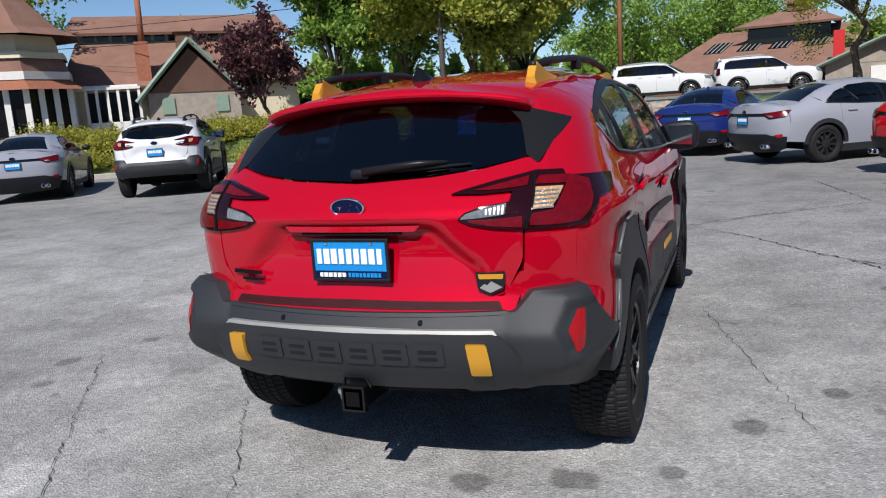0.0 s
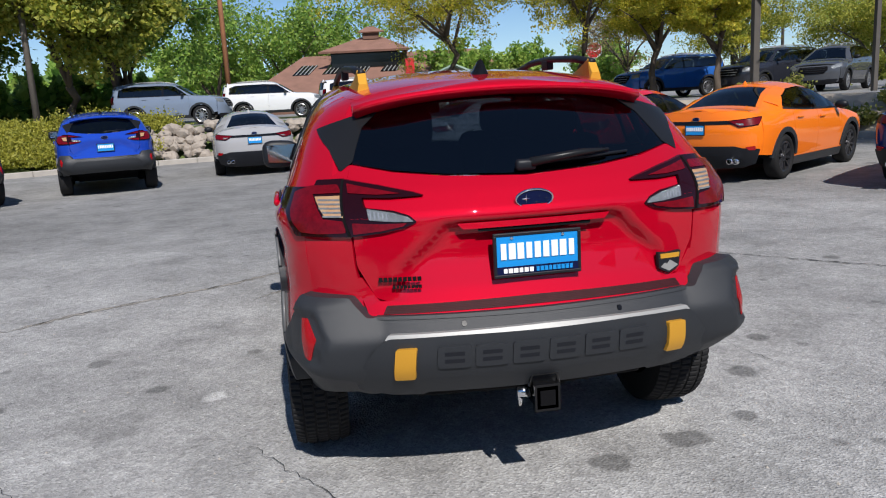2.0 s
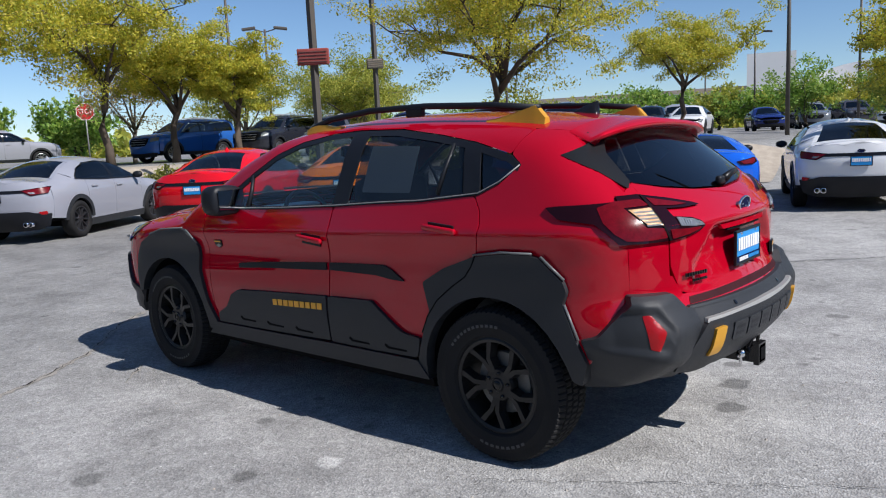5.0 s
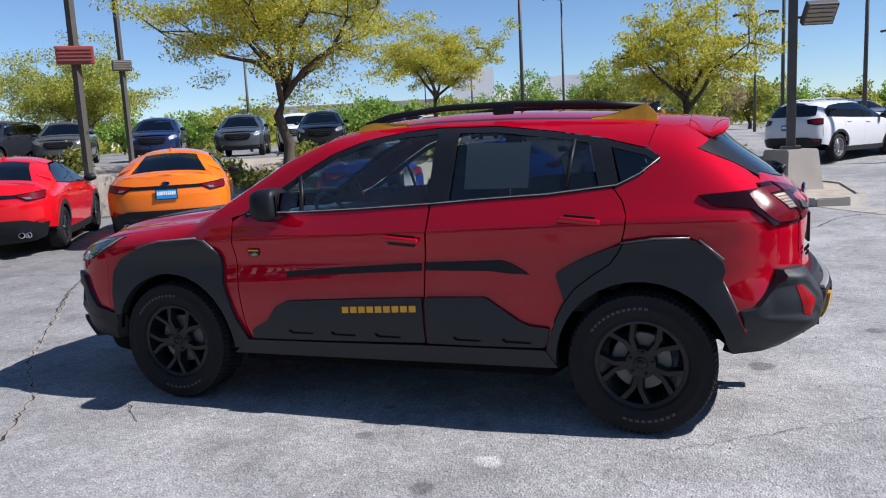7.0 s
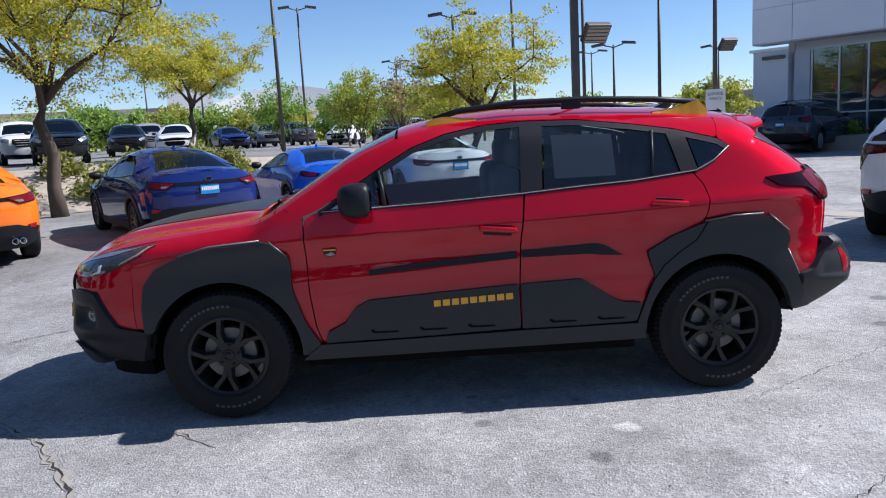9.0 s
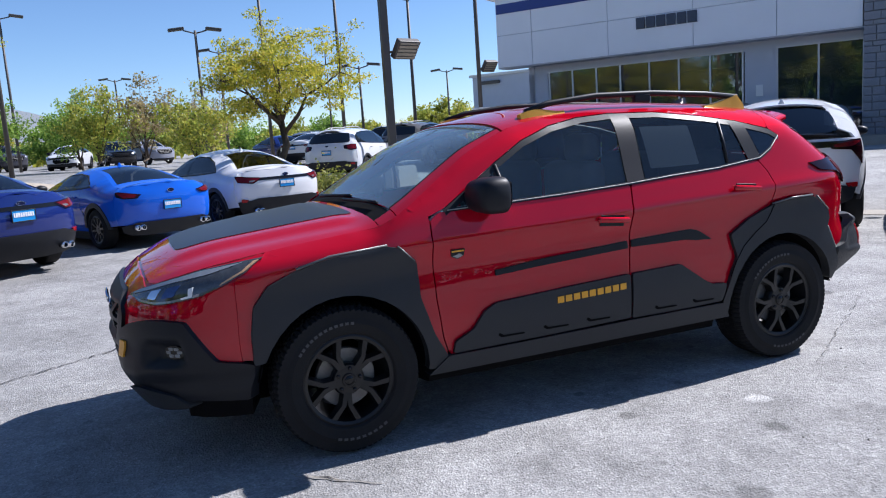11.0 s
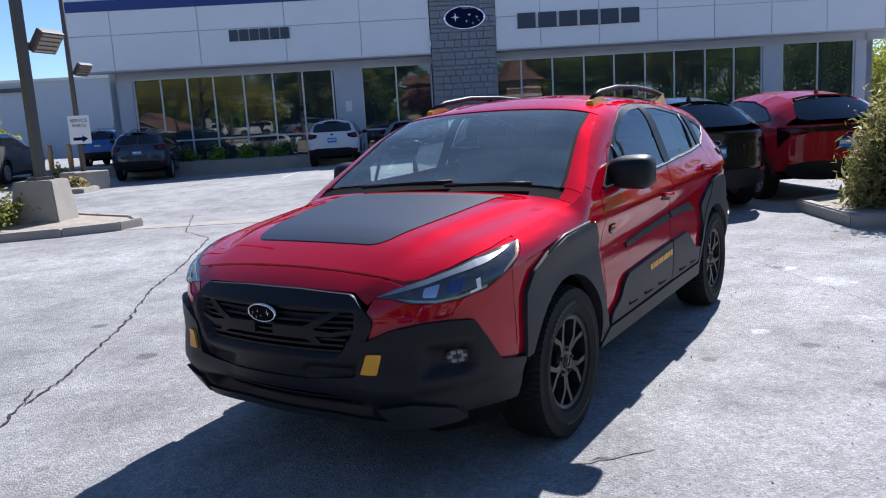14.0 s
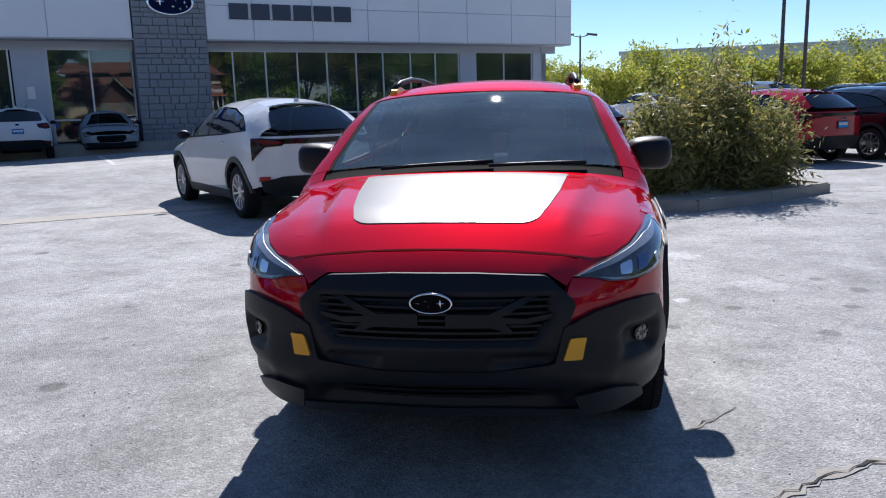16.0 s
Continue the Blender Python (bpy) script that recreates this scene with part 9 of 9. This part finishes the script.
for k, (a, c) in enumerate((((-40, 20, 6.2), (-4.6, 36.6, 8.0)), ((-4.6, 36.6, 8.0), (40, 52, 7.0)), ((-40, 20, 5.6), (-4.6, 36.6, 6.6)), ((-4.6, 36.6, 10.4), (40, 52, 9.5)))):
    pts = [Vector(a).lerp(Vector(c), i / 12) + Vector((0, 0, -0.6 * math.sin(math.pi * i / 12))) for i in range(13)]
    tagged(tube_ob("power_cable", pts, 0.018, M["wire"], None, "", 5), "thin black overhead power cable", "cable", "overhead cables")
# stop sign
st_p = thing("stop_sign", pose(15.0, 36.6, float(gz(15, 36.6)), 0, 0, -22), "red octagonal stop sign on a grey post", "sign")
v, f = tube([(0, 0.03, 0), (0, 0.03, 3.0)], 0.035, 8)
mesh_ob("post", v, f, M["galv"], st_p, "", True)
octo = [(0.46 * math.cos(radians(22.5 + 45 * i)), 0.46 * math.sin(radians(22.5 + 45 * i))) for i in range(8)]
for k, nm, mt, yy in ((1.0, "border", "sign_white", 0.0), (0.92, "face", "stop", -0.012)):
    vv = [(x * k, yy, 2.68 + z * k) for x, z in octo] + [(x * k, yy + 0.012, 2.68 + z * k) for x, z in octo]
    mesh_ob(nm, vv, [tuple(range(8)), tuple(range(15, 7, -1))] + [(i, 8 + i, 8 + (i + 1) % 8, (i + 1) % 8) for i in range(8)], M[mt], st_p)
l = lettering("sign_text", "STOP", 0.36, 0.004, (0, -0.018, 2.68), st_p, M["sign_white"], 0.70)
l.rotation_euler = (radians(90), 0, 0)

# ---------------------------------------------------------------- houses across the street
def shed_roof(name, parent, pts, thick, material):
    """A roof plane with thickness from its four corners."""
    a = [Vector(q) for q in pts]
    nrm = (a[1] - a[0]).cross(a[-1] - a[0]).normalized()
    if nrm.z < 0:
        nrm = -nrm
    v = a + [q - nrm * thick for q in a]
    n = len(a)
    return mesh_ob(name, v, [tuple(range(n)), tuple(range(2 * n - 1, n - 1, -1))] + [(i, n + i, n + (i + 1) % n, (i + 1) % n) for i in range(n)], material, parent)


rest = thing("restaurant", Matrix(((0.7246, -0.6891, 0, -27.64), (0.6891, 0.7246, 0, 25.94), (0, 0, 1, 0), (0, 0, 0, 1))), "old brown-shingled restaurant with a gable, a turret and a brick chimney", "building")
# local x along the front, y away, z up
part("wall", slab(-2.0, 9.0, 0.0, 8, 0.9, 3.5), M["cream"], rest)
shed_roof("roof", rest, [(-2.6, -0.6, 3.45), (9.4, -0.6, 3.35), (9.4, 4.5, 6.0), (-1.8, 4.5, 6.05)], 0.15, M["shingle"])
part("clerestory", slab(-1.7, 9.0, 4.4, 8.5, 5.8, 6.6), M["trim_green"], rest)
for i in range(14):
    part("clerestory_window", slab(-1.4 + i * 0.72, -0.85 + i * 0.72, 4.33, 4.40, 6.05, 6.45), M["gloss"], rest)
shed_roof("roof", rest, [(-2.3, 3.9, 6.50), (9.6, 3.9, 6.45), (9.6, 7.5, 7.75), (-1.9, 7.5, 7.8)], 0.15, M["shingle"])
part("gutter", slab(-2.6, 0.9, -0.75, -0.60, 3.30, 3.52), M["trim_white"], rest)
# gable
gy = -1.6
mesh_ob("gable_wall", [(1.4, gy + 0.25, 3.0), (5.7, gy + 0.25, 2.95), (3.45, gy + 0.25, 5.1)], [(0, 1, 2)], M["shingle2"], rest)
part("stone_wall", slab(1.3, 5.7, gy + 0.3, 0.2, 0.9, 3.05), M["rock"], rest)
for x0, x1 in ((1.9, 2.5), (4.5, 5.1)):
    part("window", slab(x0, x1, gy + 0.22, gy + 0.30, 1.95, 2.75), M["trim_green"], rest)
shed_roof("roof", rest, [(0.75, gy - 0.2, 2.65), (3.45, gy - 0.2, 5.55), (3.45, 3.0, 5.55), (0.75, 3.0, 2.65)], 0.12, M["shingle"])
shed_roof("roof", rest, [(3.45, gy - 0.2, 5.55), (6.15, gy - 0.2, 2.6), (6.15, 3.0, 2.6), (3.45, 3.0, 5.55)], 0.12, M["shingle"])
for a, c in (((0.75, 2.65), (3.45, 5.55)), ((3.45, 5.55), (6.15, 2.6))):
    v, f = tube([(a[0], gy - 0.26, a[1] - 0.05), (c[0], gy - 0.26, c[1] - 0.05)], 0.11, 4)
    mesh_ob("bargeboard", v, f, M["trim_green"], rest)
# cupola, chimney, vent pipe
part("cupola", slab(3.05, 3.85, 0.2, 1.0, 5.1, 6.1), M["shingle2"], rest)
v = [(2.9, 0.05, 6.05), (4.0, 0.05, 6.05), (4.0, 1.15, 6.05), (2.9, 1.15, 6.05), (3.45, 0.6, 7.0)]
mesh_ob("cupola_roof", v, [(0, 1, 4), (1, 2, 4), (2, 3, 4), (3, 0, 4), (0, 3, 2, 1)], M["shingle"], rest)
part("chimney", slab(1.0, 1.65, -0.1, 0.7, 3.4, 5.6), M["brick"], rest)
v, f = tube([(1.4, 0.3, 5.5), (1.45, 0.3, 8.6)], 0.14, 10)
mesh_ob("flue_pipe", v, f, M["brick"], rest, "", True)
# porch
part("porch_roof", slab(-2.2, 1.0, -0.9, 0.2, 3.30, 3.42), M["trim_white"], rest)
for i in range(6):
    part("porch_post", slab(-1.55 + i * 0.48, -1.42 + i * 0.48, -0.85, -0.70, 0.9, 3.3), M["trim_white"], rest)
for i in range(5):
    part("window", slab(-1.42 + i * 0.48, -1.07 + i * 0.48, -0.06, 0.02, 1.5, 3.2), M["gloss"], rest)
part("porch_wall", slab(-1.6, 1.0, -0.85, -0.72, 0.9, 1.75), M["trim_white"], rest)
# turret
def ring(n, r, z, c=(-4.9, -0.8)):
    return [(c[0] + r * math.cos(2 * math.pi * (i + 0.5) / n), c[1] + r * math.sin(2 * math.pi * (i + 0.5) / n), z) for i in range(n)]


def frustum(name, levels, material, n=8):
    v = [p for r, z in levels for p in ring(n, r, z)]
    f = [(k * n + i, k * n + (i + 1) % n, (k + 1) * n + (i + 1) % n, (k + 1) * n + i) for k in range(len(levels) - 1) for i in range(n)]
    f.append(tuple((len(levels) - 1) * n + i for i in range(n)))
    return mesh_ob(name, v, f, material, rest)


frustum("turret_wall", [(3.0, 0.9), (3.0, 3.5)], M["gloss"])
for i in range(8):
    for k in range(3):
        a, c = ring(8, 3.06, 0)[i], ring(8, 3.06, 0)[(i + 1) % 8]
        t = (k + 0.0) / 3
        x, y = a[0] + (c[0] - a[0]) * t, a[1] + (c[1] - a[1]) * t
        part("turret_post", slab(x - 0.12, x + 0.12, y - 0.12, y + 0.12, 0.9, 3.4), M["trim_white"], rest)
frustum("turret_awning", [(3.7, 3.35), (3.0, 3.85), (0.1, 3.86)], M["brick"])
frustum("turret_band", [(3.15, 3.8), (3.15, 4.15), (0.1, 4.16)], M["trim_white"])
frustum("turret_skirt", [(3.1, 4.1), (2.9, 4.75), (0.1, 4.76)], M["shingle"])
frustum("turret_cornice", [(3.05, 4.72), (3.0, 5.0), (2.7, 5.02), (2.6, 5.75), (0.1, 5.8)], M["cream"])
frustum("turret_roof", [(3.75, 5.70), (2.9, 6.1), (1.7, 7.3), (0.4, 9.2), (0.1, 9.5)], M["shingle"])

inn = thing("brown_roofed_house", Matrix(((0.9969, 0.0782, 0, 3.07), (-0.0782, 0.9969, 0, 57.45), (0, 0, 1, 0), (0, 0, 0, 1))), "long low house with a brown shingle roof and skylights", "building")
part("wall", slab(-8.2, 14.0, 1.0, 12, 0.8, 2.5), M["shingle2"], inn)
shed_roof("roof", inn, [(-9.0, 0, 2.35), (14.5, 0, 2.2), (11.0, 9.0, 5.9), (-4.5, 9.0, 5.9)], 0.2, M["shingle"])
for i in range(7):
    part("window", slab(-2.0 + i * 1.6, -0.8 + i * 1.6, 0.92, 1.02, 1.2, 2.2), M["gloss"], inn)
part("lantern_wall", slab(-1.9, 4.0, 5.5, 9.5, 4.6, 6.0), M["gloss"], inn)
shed_roof("lantern_roof", inn, [(-2.9, 4.6, 5.95), (4.8, 4.6, 5.95), (2.6, 7.5, 7.2), (0.7, 7.5, 7.2)], 0.18, M["shingle"])
shed_roof("lantern_roof", inn, [(2.6, 7.5, 7.2), (4.8, 4.6, 5.95), (4.8, 10.4, 5.95)], 0.18, M["shingle"])
part("cupola", slab(0.9, 2.3, 6.8, 8.2, 7.0, 7.6), M["shingle2"], inn)
shed_roof("cupola_roof", inn, [(0.5, 6.5, 7.6), (2.8, 6.5, 7.6), (1.9, 7.5, 8.1), (1.3, 7.5, 8.1)], 0.1, M["shingle"])
for x in (-2.5, -0.2, 2.4, -5.0):
    g = shed_roof("skylight", inn, [(x - 0.2, 4.4, 4.12), (x + 1.2, 4.4, 4.12), (x + 1.9, 6.5, 4.98), (x + 0.5, 6.5, 4.98)], 0.08, M["gloss"])
    for k in range(4):
        v, f = tube([(x + 0.1 + 0.35 * k, 4.4, 4.16), (x + 0.75 + 0.35 * k, 6.4, 4.98)], 0.05, 4)
        mesh_ob("skylight_bar", v, f, M["galv"], g)
part("red_pier", slab(4.1, 4.8, -0.6, 0.2, 0.8, 4.8), M["stop"], inn)
hut = thing("stone_gabled_house", Matrix(((0.9719, 0.2353, 0, 7.7), (-0.2353, 0.9719, 0, 39.93), (0, 0, 1, 0), (0, 0, 0, 1))), "small stone house with a green-edged brown gable", "building")
part("wall", slab(-2.6, 2.8, 0.5, 6, 0.8, 2.3), M["rock"], hut)
shed_roof("roof", hut, [(-3.4, 0, 2.0), (0.1, 0, 3.45), (0.1, 7, 3.45), (-3.4, 7, 2.0)], 0.12, M["shingle"])
shed_roof("roof", hut, [(0.1, 0, 3.45), (3.4, 0, 1.95), (3.4, 7, 1.95), (0.1, 7, 3.45)], 0.12, M["shingle"])
mesh_ob("gable_wall", [(-2.6, 0.48, 2.2), (2.8, 0.48, 2.2), (0.1, 0.48, 3.35)], [(0, 1, 2)], M["rock"], hut)
for a, c in (((-3.4, 2.0), (0.1, 3.45)), ((0.1, 3.45), (3.4, 1.95))):
    v, f = tube([(a[0], -0.05, a[1] - 0.05), (c[0], -0.05, c[1] - 0.05)], 0.09, 4)
    mesh_ob("bargeboard", v, f, M["trim_green"], hut)
part("window", slab(-0.5, 0.6, 0.40, 0.5, 1.1, 2.0), M["trim_white"], hut)

# ---------------------------------------------------------------- shops on the skyline
mall = thing("department_store", Matrix(((0.2836, 0.9589, 0, 139.12), (-0.9589, 0.2836, 0, 41.34), (0, 0, 1, 0), (0, 0, 0, 1))), "far white department store with a tall sign tower", "building")
part("tower", slab(-4.4, 3.6, 0, 14, 0, 13.6), M["mall"], mall)
part("wall", slab(-48, -4.4, 4, 30, 0, 8.2), M["mall"], mall)
part("wall", slab(3.6, 12, 6, 30, 0, 9.0), M["mall"], mall)
part("cornice", slab(-48, -4.4, 3.8, 4.1, 7.6, 8.3), M["mall2"], mall)
hall = thing("domed_hall", Matrix(((0.1712, 0.9852, 0, 162.65), (-0.9852, 0.1712, 0, 29.55), (0, 0, 1, 0), (0, 0, 0, 1))), "far pale hall with a low curved roof", "building")
n = 24
v = []
for y in (0, 40):
    for i in range(n + 1):
        t = i / n
        v.append((-17 + 37 * t, y, 6.5 + 6.0 * math.sin(math.pi * t) ** 0.6))
v += [(-17, 0, 0), (20, 0, 0)]
mesh_ob("roof", v[:2 * n + 2], [(i, i + 1, n + 2 + i, n + 1 + i) for i in range(n)], M["mall"], hall, "", True)
front = [v[2 * n + 2]] + v[:n + 1] + [v[2 * n + 3]]
mesh_ob("wall", front, [tuple(range(len(front)))], M["mall"], hall)
ware = thing("white_warehouse", Matrix(((-0.978, 0.2085, 0, -19.2), (0.2085, 0.978, 0, -83.12), (0, 0, 1, 0), (0, 0, 0, 1))), "long plain white warehouse far off", "building")
part("wall", slab(-12, 50, -30, 0, 0, 6.9), M["mall"], ware)
part("parapet", slab(-12.2, 50, -30.2, 0.25, 6.7, 7.05), M["trim_white"], ware)

# loose pale grit on the asphalt
rng = np.random.default_rng(77)
gv, gf = [], []
for _ in range(700):
    x, y = rng.normal(0, 4.0, 2)
    r = rng.uniform(0.004, 0.011)
    k = len(gv)
    a = rng.uniform(0, 6.28)
    gv += [(x + r * math.cos(a + q), y + r * math.sin(a + q), float(gz(x, y)) - 0.002) for q in (0, 1.7, 3.2, 4.8)] + [(x, y, float(gz(x, y)) + r * 0.9)]
    gf += [(k, k + 1, k + 4), (k + 1, k + 2, k + 4), (k + 2, k + 3, k + 4), (k + 3, k, k + 4)]
tagged(mesh_ob("grit", gv, gf, M["kerb"]), "loose pale grit scattered over the asphalt", "grit", kind="stuff")
